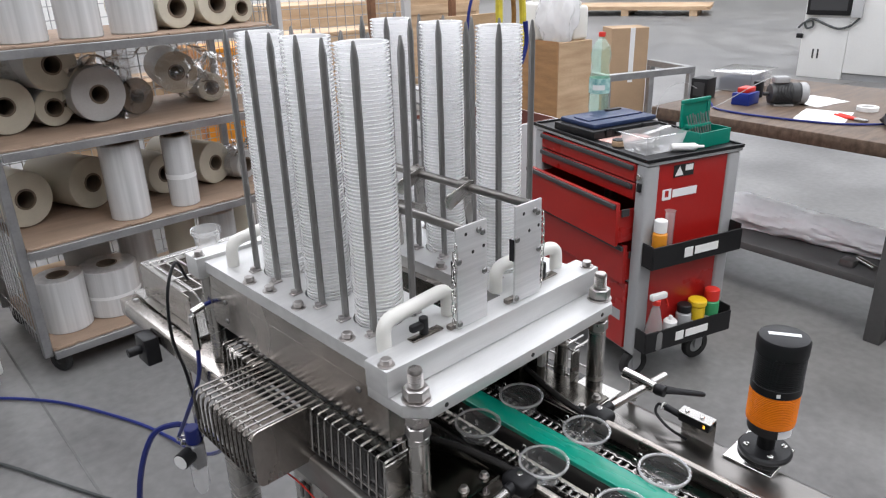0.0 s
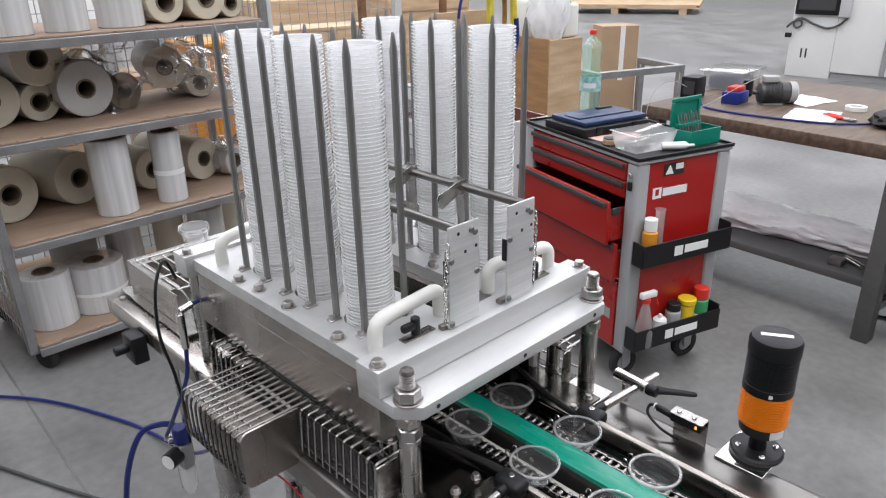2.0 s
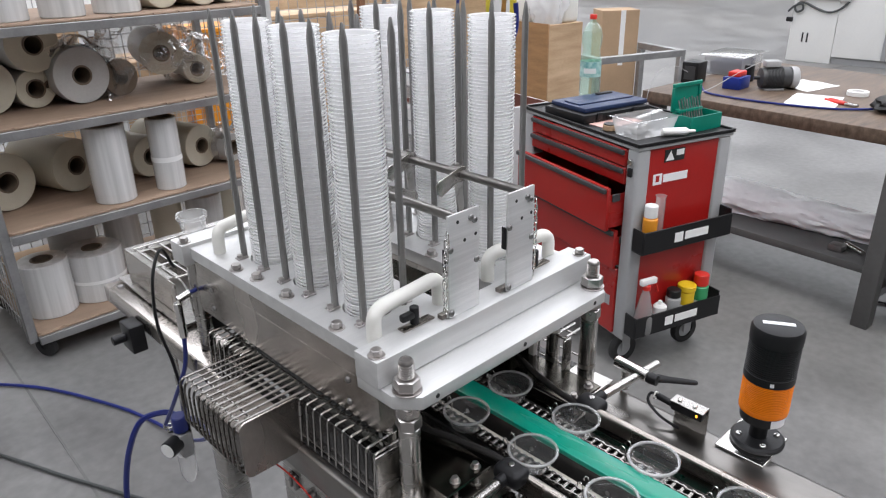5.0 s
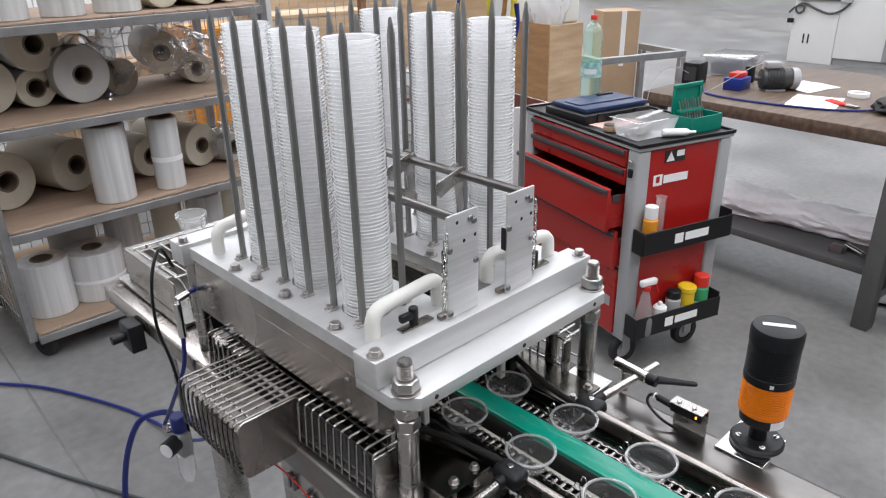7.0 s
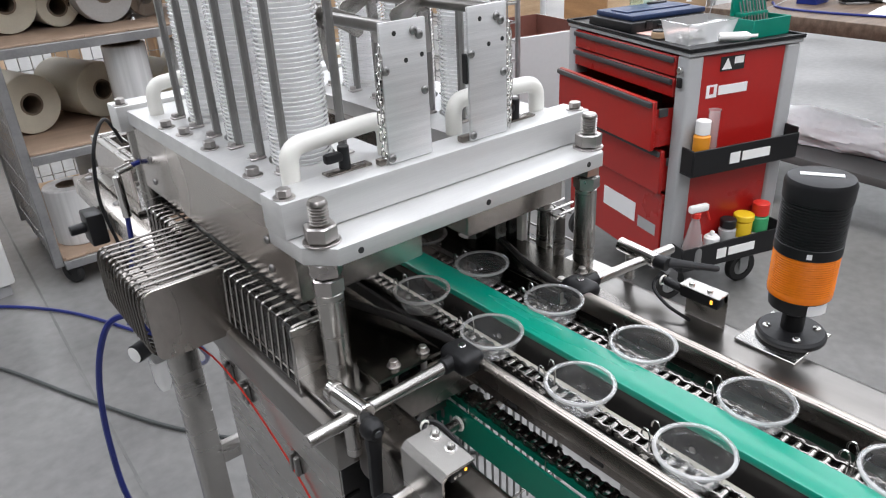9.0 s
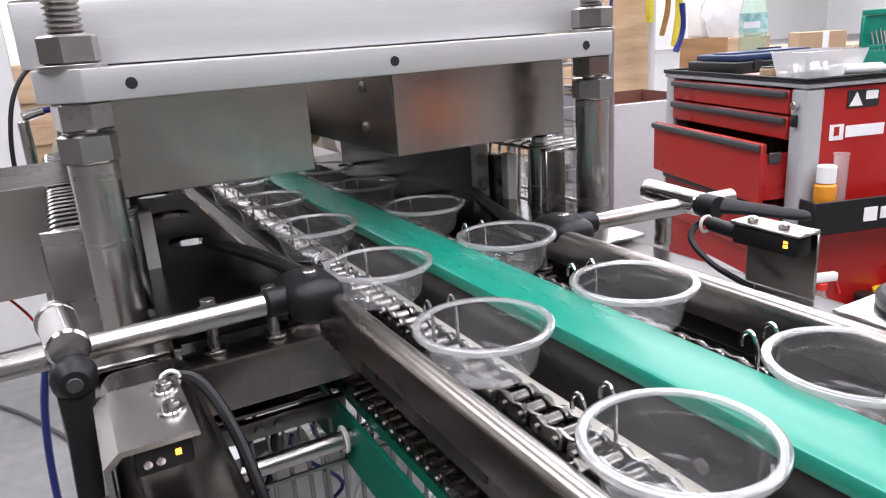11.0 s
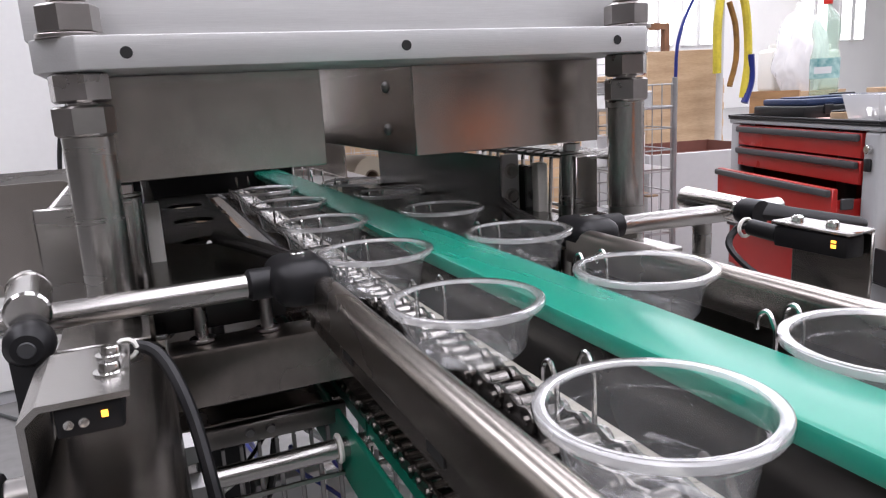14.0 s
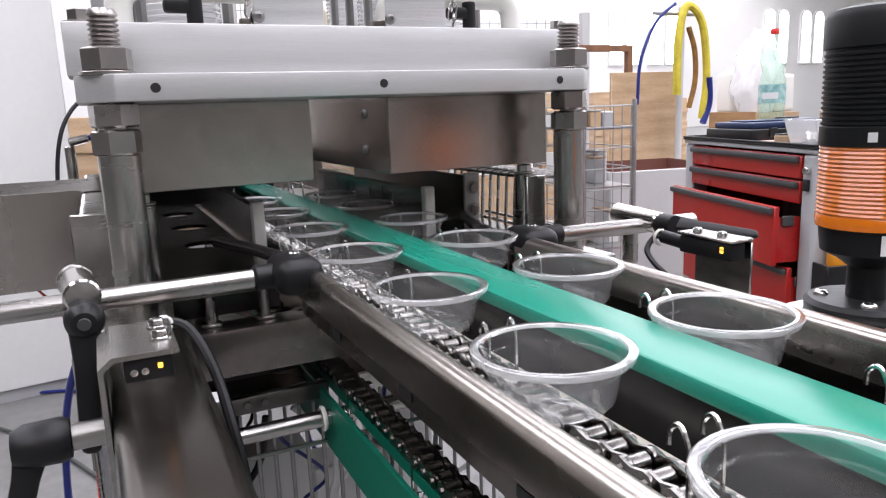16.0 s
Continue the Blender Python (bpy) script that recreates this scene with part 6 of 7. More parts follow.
# ---- things further back in the hall ----
def backdrop_things():
    m = thing("wheeled_bin", "light grey open bin with a brown lining", "bin", pose(2.30, 2.30, 0, 0, 0, -12))
    b = bm_()
    for bx in ((-0.33, 0.33, -0.30, -0.285), (-0.33, 0.33, 0.285, 0.30), (-0.33, -0.315, -0.2845, 0.2845), (0.315, 0.33, -0.2845, 0.2845)):
        part("wall_panel", box(bm_(), *bx, 0.02, 0.75, 0.003, 1), FRIDGE_GREY, m)
    part("bottom", box(b, -0.314, 0.314, -0.284, 0.284, 0.02, 0.03), FRIDGE_GREY, m)
    for bx in ((-0.3145, 0.3145, -0.2845, -0.280), (-0.3145, 0.3145, 0.280, 0.2845), (-0.3145, -0.310, -0.2795, 0.2795), (0.310, 0.3145, -0.2795, 0.2795)):
        part("lining", box(bm_(), *bx, 0.031, 0.752), BIN_INSIDE, m, "dark brown lining")
    part("foot", box(bm_(), -0.30, 0.30, -0.27, 0.27, 0.0, 0.0195), BLACK, m)
    # wire cage trolley with small goods
    m = thing("wire_trolley", "tall galvanised wire mesh trolley with small parts", "trolley", pose(1.71, 2.02, 0, 0, 0, -8))
    for x in (-0.12, 0.12):
        for y in (-0.22, 0.22):
            part("post", cyl(bm_(), (x, y, 0.0), (x, y, 1.08), 0.010, 10), GALV, m)
    for i in range(12):
        z = 0.12 + i * 0.085
        for y in (-0.22, 0.22):
            part("mesh_wire", cyl(bm_(), (-0.12, y, z), (0.12, y, z), 0.003, 5), GALV, m)
        for x in (-0.12, 0.12):
            part("mesh_wire", cyl(bm_(), (x, -0.22, z), (x, 0.22, z), 0.003, 5), GALV, m)
    for i in range(6):
        x = -0.105 + i * 0.042
        for y in (-0.22, 0.22):
            part("mesh_wire", cyl(bm_(), (x, y, 0.1), (x, y, 1.06), 0.0025, 5), GALV, m)
    for k, z in enumerate((0.20, 0.46, 0.72, 0.96)):
        part("tray", box(bm_(), -0.117, 0.117, -0.215, 0.215, z, z + 0.006), GALV, m)
    random.seed(4)
    mats = (PAPER, GREY_PAINT, PAPER, GALV, CARDBOARD, GREY_PAINT, PAPER)
    M = m.matrix_basis
    for k, z in enumerate((0.20, 0.46, 0.72, 0.96)):
        for i in range(4):
            c = thing("parts_box", "small mixed parts box on a wire tray", "box", M @ pose(-0.084 + 0.056 * i, random.uniform(-0.1, 0.1), z + 0.0065), "boxes in the wire trolley")
            h = random.uniform(0.05, 0.14)
            part("body", box(bm_(), -0.025, 0.025, -0.07, 0.07, 0, h, 0.003, 1), mats[(k * 3 + i) % 7], c)
            part("lid", box(bm_(), -0.026, 0.026, -0.071, 0.071, h + 0.0003, h + 0.008, 0.002, 1), mats[(k + i) % 7], c)
    # leaning plywood sheet, pole with straps
    m = thing("plywood_sheet", "tall sheet of pine plywood standing on edge", "plywood", pose(2.78, 3.10, 0, 0, 0, -6))
    part("sheet", box(bm_(), -0.04, 0.50, -0.01, 0.012, 0.0, 1.25, 0.002, 1), PLYWOOD, m)
    m = thing("strap_pole", "slim steel pole hung with yellow and blue straps", "pole", pose(3.08, 2.86, 0))
    part("pole", cyl(bm_(), (0, 0, 0.02), (0, 0, 1.62), 0.020, 14), FRIDGE_GREY, m)
    part("foot", cyl(bm_(), (0, 0, 0), (0, 0, 0.02), 0.10, 20), GREY_PAINT, m)
    part("arm", cyl(bm_(), (-0.22, 0, 1.58), (0.1, 0, 1.58), 0.012, 10), GALV, m)
    part("yellow_strap", tube(bm_(), curve_pts([(-0.05, -0.03, 1.10), (-0.06, -0.04, 1.42), (0, -0.04, 1.62), (0.12, -0.05, 1.52), (0.17, -0.05, 1.2), (0.14, -0.05, 0.95)], 8), 0.024, 8), surf("yellow_webbing", (0.60, 0.50, 0.05), 0.7, 0, 0.2, 20, 0.1, 90), m, "thick yellow lifting strap")
    part("blue_strap", tube(bm_(), curve_pts([(-0.36, -0.03, 1.05), (-0.34, -0.03, 1.30), (-0.24, -0.04, 1.52), (-0.10, -0.05, 1.63)], 8), 0.010, 8), BLUE_HOSE, m, "blue strap")
    part("blue_strap", tube(bm_(), curve_pts([(0.17, -0.07, 1.20), (0.18, -0.07, 1.05), (0.13, -0.07, 0.92)], 8), 0.020, 8), BLUE_HOSE, m)
    part("brown_strap", tube(bm_(), curve_pts([(0.03, -0.03, 1.50), (0.08, -0.035, 1.36), (0.09, -0.035, 1.18), (0.05, -0.03, 1.02)], 8), 0.016, 8), surf("brown_webbing", (0.24, 0.12, 0.03), 0.8, 0, 0.3, 20, 0.2, 70), m, "folded brown strap")
    m = thing("rusty_frame", "rusty steel rail frame", "frame", pose(2.75, 3.35, 0))
    RUST = surf("rusty_steel", (0.22, 0.11, 0.06), 0.7, 0.2, 0.3, 12, 0.2, 60)
    part("top_rail", box(bm_(), -0.42, 0.36, -0.02, 0.02, 1.40, 1.44), RUST, m)
    for x in (-0.40, 0.34):
        part("upright", box(bm_(), x - 0.02, x + 0.02, -0.02, 0.02, 0, 1.3995), RUST, m)
    # wooden crate with white bags and jugs
    m = thing("plywood_crate", "tall pine plywood crate with a darker end panel", "crate", pose(4.066, 3.118, 0, 0, 0, -8))
    part("body", box(bm_(), 0.0, 0.38, 0.0, 0.50, 0.10, 0.955, 0.003, 1), PLYWOOD, m)
    part("end_panel", box(bm_(), -0.014, -0.0005, 0.0, 0.50, 0.10, 0.965, 0.002, 1), surf("stained_panel", (0.33, 0.185, 0.085), 0.55, 0, 0.25, 3, 0.1, 40, (1, 1, 6)), m, "brown stained end panel")
    for y in (0.10, 0.40):
        part("runner", box(bm_(), 0.0, 0.38, y - 0.05, y + 0.05, 0, 0.0995), PLYWOOD, m)
    M = m.matrix_basis
    random.seed(3)
    for x, y, s in ((0.10, 0.36, 0.19), (0.28, 0.38, 0.17), (0.29, 0.14, 0.17)):
        c = thing("white_jug", "white plastic jug on the crate", "jug", M @ pose(x, y, 0.9555, 0, 0, random.uniform(-20, 20)), "jugs on the crate")
        part("body", box(bm_(), -s * 0.48, s * 0.48, -s * 0.6, s * 0.6, 0, s * 1.6, 0.03, 4), WHITE_PLASTIC, c)
        part("neck", cyl(bm_(), (0, s * 0.25, s * 1.6), (0, s * 0.25, s * 1.78), s * 0.2, 16), WHITE_PLASTIC, c)
        part("grip", tube(bm_(), round_path([(0, -s * 0.45, s * 1.58), (0, -s * 0.45, s * 1.78), (0, s * 0.05, s * 1.78), (0, s * 0.05, s * 1.58)], 0.02, 4), 0.011, 8), WHITE_PLASTIC, c)
    c = thing("plastic_bag", "large crumpled cloudy plastic bag on the crate", "bag", M @ pose(0.12, 0.15, 0.9555))
    b = bmesh.new()
    bmesh.ops.create_icosphere(b, subdivisions=5, radius=1.0)
    for v in b.verts:
        k = 1 + 0.22 * noise.noise(v.co * 2.5) + 0.08 * abs(noise.noise(v.co * 5)) + 0.03 * noise.noise(v.co * 13)
        w = 1.0 - 0.25 * max(0.0, v.co.z)
        v.co = Vector((v.co.x * 0.17 * k * w, v.co.y * 0.17 * k * w, max(0.0, 0.24 + v.co.z * 0.32 * k)))
    part("bag", b, WRAP_WHITE, c)
    m = thing("steel_side_table", "low galvanised steel stand", "stand", pose(5.2, 2.95, 0, 0, 0, -20))
    for bx in ((-0.5, 0.5, -0.03, 0.03), (-0.5, -0.44, 0.035, 0.6), (0.44, 0.5, 0.035, 0.6)):
        part("rail", box(bm_(), *bx, 0.56, 0.62, 0.004, 1), GALV, m)
    for x in (-0.47, 0.47):
        for y in (0.0, 0.57):
            part("leg", box(bm_(), x - 0.03, x + 0.03, y - 0.029, y + 0.029, 0, 0.5595, 0.004, 1), GALV, m)
    m = thing("carton", "tall brown cardboard carton with white tape", "carton", pose(5.76, 3.60, 0, 0, 0, -38))
    part("body", box(bm_(), -0.19, 0.19, -0.15, 0.15, 0, 0.93, 0.004, 1), CARDBOARD, m)
    part("tape", box(bm_(), 0.0, 0.05, -0.1515, -0.1502, 0.4, 0.93), PAPER, m)
    # far machine cabinet
    m = thing("machine_cabinet", "large white machine cabinet with a dark screen", "cabinet", pose(9.53, 3.31, 0, 0, 0, -90))
    part("body", box(bm_(), 0, 0.565, 0, 1.2, 0.0, 2.2, 0.008), WHITE_PAINT, m)
    part("plinth", box(bm_(), 0.569, 3.2, 0.04, 1.1, 0.0, 0.09), GREY_PAINT, m)
    part("side_unit", box(bm_(), 0.569, 1.15, 0.0, 1.2, 0.0905, 2.2, 0.008), WHITE_PAINT, m)
    part("corner_strip", box(bm_(), 1.1505, 1.21, -0.01, 1.19, 0.0905, 2.2, 0.008), GREY_PAINT, m)
    part("side_unit", box(bm_(), 1.2105, 3.2, 0.0, 1.2, 0.0905, 2.2, 0.008), WHITE_PAINT, m)
    s = part("screen", box(bm_(), 0.03, 0.56, -0.05, -0.0005, 0.80, 1.22, 0.01), BLACK, m, "dark control screen")
    part("glass", box(bm_(), 0.07, 0.52, -0.052, -0.0502, 0.86, 1.18), GREY_PLASTIC, s)
    part("switch_box", box(bm_(), 0.5705, 0.70, -0.05, -0.0005, 0.78, 1.2, 0.008), FRIDGE_GREY, m)
    part("cable", tube(bm_(), curve_pts([(0.68, -0.02, 0.78), (0.58, -0.025, 0.68), (0.45, -0.025, 0.64), (0.30, -0.025, 0.68), (0.12, -0.025, 0.75), (0.03, -0.025, 0.70), (0.06, -0.03, 0.63), (0.13, -0.03, 0.66),
                                               (0.11, -0.03, 0.73), (0.02, -0.03, 0.70), (-0.05, -0.03, 0.63)], 8), 0.014, 8), GREY_CABLE, m)
    part("plug", box(bm_(), -0.06, 0.02, -0.04, -0.0005, 0.50, 0.56, 0.01), BLACK, m)
    for x in (0.165, 0.225):
        part("vent_mark", box(bm_(), x, x + 0.02, -0.003, -0.0005, 0.25, 0.37), MARK_BLACK, m)
    # pallet of boards far off
    m = thing("pallet", "wooden pallet loaded with flat boards", "pallet", pose(17.6, 11.2, 0, 0, 0, -66))
    for i in range(3):
        part("runner", box(bm_(), -1.9 + i * 1.8, -1.7 + i * 1.8, -0.62, 1.15, 0, 0.15), PLYWOOD, m)
    for i in range(4):
        part("board", box(bm_(), -2.2 + 0.05 * (i % 2), 2.2 - 0.04 * (i % 3), -0.65, 1.2, 0.1505 + 0.025 * i, 0.174 + 0.025 * i), PLYWOOD, m)
    # storage behind: crates, mesh cage, orange boxes
    m = thing("mesh_cage", "wide steel mesh cage behind the trolleys", "cage", pose(2.1, 4.3, 0, 0, 0, -10))
    for i in range(30):
        part("mesh_wire", cyl(bm_(), (-1.0 + i * 0.075, 0, 0.1), (-1.0 + i * 0.075, 0, 1.7), 0.003, 5), GALV, m)
    for i in range(22):
        part("mesh_wire", cyl(bm_(), (-1.0, 0.006, 0.1 + i * 0.075), (1.175, 0.006, 0.1 + i * 0.075), 0.003, 5), GALV, m)
    for x in (-1.02, 0.09, 1.2):
        part("post", box(bm_(), x - 0.03, x + 0.03, -0.03, 0.03, 0, 1.75), FRIDGE_GREY, m)
    for x, y, w, h, mat, lab in ((1.35, 4.75, 0.5, 0.85, CARDBOARD, "brown cardboard box in storage"), (2.0, 4.9, 0.5, 1.0, ORANGE, "orange plastic storage crate"), (2.7, 4.8, 0.55, 1.05, PLYWOOD, "pale wooden box in storage"),
                                 (0.7, 4.7, 0.5, 1.1, CARDBOARD, "brown cardboard box in storage"), (3.4, 5.2, 0.6, 1.0, PLYWOOD, "pale wooden box in storage")):
        c = thing("storage_box", lab, "box", pose(x, y, 0, 0, 0, -10), "boxes in storage")
        part("body", box(bm_(), -w / 2, w / 2, -0.25, 0.25, 0, h, 0.006, 1), mat, c)
        part("lid", box(bm_(), -w / 2 - 0.006, w / 2 + 0.006, -0.256, 0.256, h + 0.0005, h + 0.03, 0.004, 1), mat, c)
        part("label_patch", box(bm_(), -0.08, 0.08, -0.2525, -0.2505, h * 0.5, h * 0.72), PAPER, c)
    for x, y, w, d, h in ((-0.4, 5.2, 1.2, 0.8, 1.1), (3.9, 6.6, 1.2, 0.8, 1.2), (6.2, 7.2, 1.2, 1.0, 1.2), (8.0, 9.0, 1.4, 1.0, 1.1)):
        c = thing("wooden_crate", "pale wooden transport crate at the back of the hall", "crate", pose(x, y, 0, 0, 0, -12), "crates at the back")
        part("body", box(bm_(), -w / 2, w / 2, -d / 2, d / 2, 0.0, h, 0.006, 1), PLYWOOD, c)
        for i in range(4):
            part("slat", box(bm_(), -w / 2, w / 2, -d / 2 - 0.02, -d / 2 - 0.0005, 0.08 + i * h / 4.2, 0.20 + i * h / 4.2, 0.003, 1), PLYWOOD, c)
    # white panel cabinet beside the roll trolley
    m = thing("panel_cabinet", "tall plain white painted cabinet beside the roll trolley", "cabinet", pose(-0.30, 2.60, 0, 0, 0, 8))
    part("body", box(bm_(), -2.4, 0.0, 0, 0.8, 0.05, 2.3, 0.012), WHITE_PAINT, m)
    part("plinth", box(bm_(), -2.38, -0.02, 0.02, 0.78, 0, 0.0495), GREY_PAINT, m)
    part("door_gap", box(bm_(), -1.202, -1.198, -0.0008, 0.01, 0.08, 2.28), BLACK, m)


def hoses():
    h = thing("air_hose", "dark blue air hose looping from the floor to the regulator", "hose")
    part("hose", tube(bm_(), curve_pts([(-0.95, 2.72, 0.010), (-0.55, 2.60, 0.010), (-0.39, 2.519, 0.010), (-0.192, 2.277, 0.010), (-0.035, 1.942, 0.010), (0.026, 1.74, 0.010), (0.04, 1.50, 0.06), (-0.02, 1.15, 0.30), (-0.13, 0.93, 0.54), (-0.196, 0.80, 0.63)], 10), 0.0065, 8), BLUE_HOSE, h)
    part("hose", tube(bm_(), curve_pts([(-0.205, 0.800, 0.655), (-0.240, 0.82, 0.675), (-0.285, 0.85, 0.65), (-0.322, 0.88, 0.53), (-0.340, 0.90, 0.35), (-0.335, 0.90, 0.15), (-0.27, 0.86, 0.016), (-0.12, 0.70, 0.010), (0.05, 0.45, 0.010)], 10), 0.0068, 8), BLUE_HOSE, h)
    h = thing("floor_cable", "grey cable lying across the floor", "cable")
    part("cable", tube(bm_(), curve_pts([(-1.0, 2.75, 0.008), (-0.65, 2.30, 0.008), (-0.471, 2.035, 0.008), (-0.292, 1.642, 0.008), (-0.10, 1.266, 0.008), (0.15, 0.95, 0.008), (0.5, 0.6, 0.008)], 10), 0.0065, 8), GREY_CABLE, h)
    h = thing("red_cable", "thin red pneumatic line down the side panel", "cable")
    part("cable", tube(bm_(), curve_pts([(-0.30, 0.30, 0.915), (-0.26, 0.24, 0.87), (-0.246, 0.12, 0.80), (-0.244, 0.02, 0.73), (-0.244, -0.05, 0.66), (-0.22, -0.12, 0.55)], 8), 0.0013, 6), RED_CABLE, h)
    h = thing("black_hose", "black hose arching over the machine side", "hose")
    part("hose", tube(bm_(), curve_pts([(-0.200, 0.700, 1.055), (-0.222, 0.690, 1.10), (-0.255, 0.665, 1.06), (-0.270, 0.645, 0.98), (-0.262, 0.63, 0.90), (-0.256, 0.62, 0.80)], 10), 0.0031, 8), BLACK, h)
    f = thing("air_fitting", "nickel plated air fitting with a blue tube", "fitting")
    part("body", cyl(bm_(), (-0.247, 0.590, 0.965), (-0.247, 0.590, 1.035), 0.0072, 14), STEEL_BRIGHT, f)
    part("elbow", cyl(bm_(), (-0.247, 0.590, 1.040), (-0.222, 0.590, 1.046), 0.0065, 12), STEEL_BRIGHT, f)
    part("blue_tube", cyl(bm_(), (-0.222, 0.590, 1.046), (-0.2085, 0.590, 1.048), 0.004, 10), BLUE_HOSE, f)
    part("hose", tube(bm_(), curve_pts([(-0.247, 0.590, 0.965), (-0.252, 0.60, 0.90), (-0.262, 0.66, 0.80), (-0.262, 0.74, 0.70)], 8), 0.0042, 8), BLUE_HOSE, f)
    f = thing("air_regulator", "air pressure regulator with gauge and clear bowl", "regulator", pose(-0.214, 0.775, -0.018))
    part("body", box(bm_(), -0.022, 0.0055, -0.022, 0.022, 0.600, 0.660, 0.004), GALV, f)
    part("hanger", box(bm_(), 0.0060, 0.0090, -0.015, 0.015, 0.610, 0.8935, 0.001, 1), STEEL, f, "flat steel hanger")
    part("blue_knob", cyl(bm_(), (-0.008, 0, 0.6605), (-0.008, 0, 0.70), 0.017, 18), BLUE_HOSE, f, "blue adjusting knob")
    part("bowl", lathe(bm_(), [(0.019, 0.599), (0.019, 0.545), (0.012, 0.525), (0, 0.52)], 20, (-0.008, 0, 0)), TUB_CLEAR, f, "clear filter bowl")
    part("gauge", cyl(bm_(), (-0.0225, -0.006, 0.64), (-0.052, -0.02, 0.64), 0.019, 22), BLACK, f, "black pressure gauge")
    part("dial", cyl(bm_(), (-0.0521, -0.02005, 0.64), (-0.0531, -0.0205, 0.64), 0.0165, 22), PAPER, f)
    for y in (0.78, 0.80):
        part("push_fitting", cyl(bm_(), (-0.03, y - 0.76, 0.66), (-0.012, y - 0.765, 0.655), 0.007, 12), STEEL_BRIGHT, f)
    # gear and wiring under the conveyor
    g = thing("wire_cage_guard", "steel wire cage guarding cables under the conveyor", "guard")
    for i in range(22):
        x = -0.165 + i * 0.0135
        part("guard_wire", cyl(bm_(), (x, 0.00, 0.60), (x, 0.00, 0.825), 0.0018, 5), STEEL_ROD, g)
    for z in (0.62, 0.80):
        part("cross_wire", cyl(bm_(), (-0.17, -0.003, z), (0.13, -0.003, z), 0.002, 5), STEEL, g)
    part("top_tube", cyl(bm_(), (-0.171, -0.02, 0.828), (0.134, -0.02, 0.828), 0.0068, 16), STEEL, g, "polished round bar")
    for x in (-0.168, 0.132):
        part("side_rod", cyl(bm_(), (x, 0.0, 0.42), (x, 0.0, 0.84), 0.004, 8), STEEL, g)
    g = thing("valve_block", "dark valve block with cables under the conveyor", "valve block")
    part("black_box", box(bm_(), -0.150, -0.085, 0.06, 0.13, 0.848, 0.872, 0.003), BLACK, g)
    # black panel added to keep the left under the conveyor dark
    part("dark_panel", box(bm_(), -0.168, -0.128, 0.05, 0.30, 0.56, 0.829, 0.003), BLACK, g, "plain black panel added to darken the left side")
    part("rail", box(bm_(), -0.165, -0.060, 0.010, 0.018, 0.832, 0.8465, 0.001, 1), STEEL_MID, g)
    part("shelf", box(bm_(), -0.17, 0.13, 0.045, 0.42, 0.832, 0.836, 0.001, 1), STEEL_DARK, g)
    for x in (-0.128, -0.114):
        part("bolt_head", lathe(bm_(), [(0, 0.003), (0.0028, 0.003), (0.0034, 0.0)], 12, (x, 0.010, 0.840), (0, -1, 0)), STEEL_ROD, g)
    part("cable_strap", tube(bm_(), [(-0.075, -0.02 + 0.0088 * math.cos(a), 0.828 + 0.0088 * math.sin(a)) for a in [i * 0.55 for i in range(13)]], 0.0018, 5), WHITE_PLASTIC, g, "white cable strap")
    for i in range(16):
        x = -0.16 + i * 0.012
        part("comb_tooth", box(bm_(), x, x + 0.0022, 0.008, 0.012, 0.820, 0.8318), STEEL_ROD, g)
    random.seed(8)
    mats = (PAPER, PAPER, BLACK, BLUE_HOSE, GREY_CABLE, PAPER)
    for i in range(16):
        x, y = random.uniform(-0.14, 0.09), random.uniform(0.03, 0.2)
        p = [(x, y, 0.80)]
        for k in range(5):
            p.append((p[-1][0] + random.uniform(-0.05, 0.05), p[-1][1] + random.uniform(-0.015, 0.03), p[-1][2] - random.uniform(0.02, 0.06)))
        part("cable", tube(bm_(), curve_pts(p, 5), random.uniform(0.0016, 0.0034), 6), mats[i % 6], g)
    for x, y, z in ((-0.09, 0.10, 0.70), (-0.02, 0.12, 0.66), (0.04, 0.09, 0.72), (-0.13, 0.12, 0.66)):
        part("white_module", box(bm_(), x - 0.03, x + 0.03, y, y + 0.05, z - 0.05, z + 0.05, 0.003), PAPER, g)
    # loose cup stack behind the head
    c = thing("cup_stack", "short stack of clear plastic cups on the rear housing", "cup stack", pose(-0.035, 0.966, 1.0095), group="loose cups")
    ring = finish(lathe(bm_(), [(0.0280, 0.0), (0.0312, 0.028), (0.0322, 0.0294), (0.0350, 0.0298), (0.0360, 0.028)], 28), "nested_cup", CUP_RIM)
    for i in range(2):
        part("nested_cup", ring, CUP_RIM, c, at=pose(0, 0, 0.008 * i + 0.0005))


rack()
rolls()
tool_cart()
bench()
backdrop_things()
hoses()


# ---- moving things ----
FIRST_PUSH, CYCLE = 12.97 - 3.0236 * 4, 3.0236
PUSHES = [FIRST_PUSH + CYCLE * i for i in range(-1, 7)]
MOVES = []


def lane_y(k, t):
    return 0.0648 + PITCH * k - SPEED * t


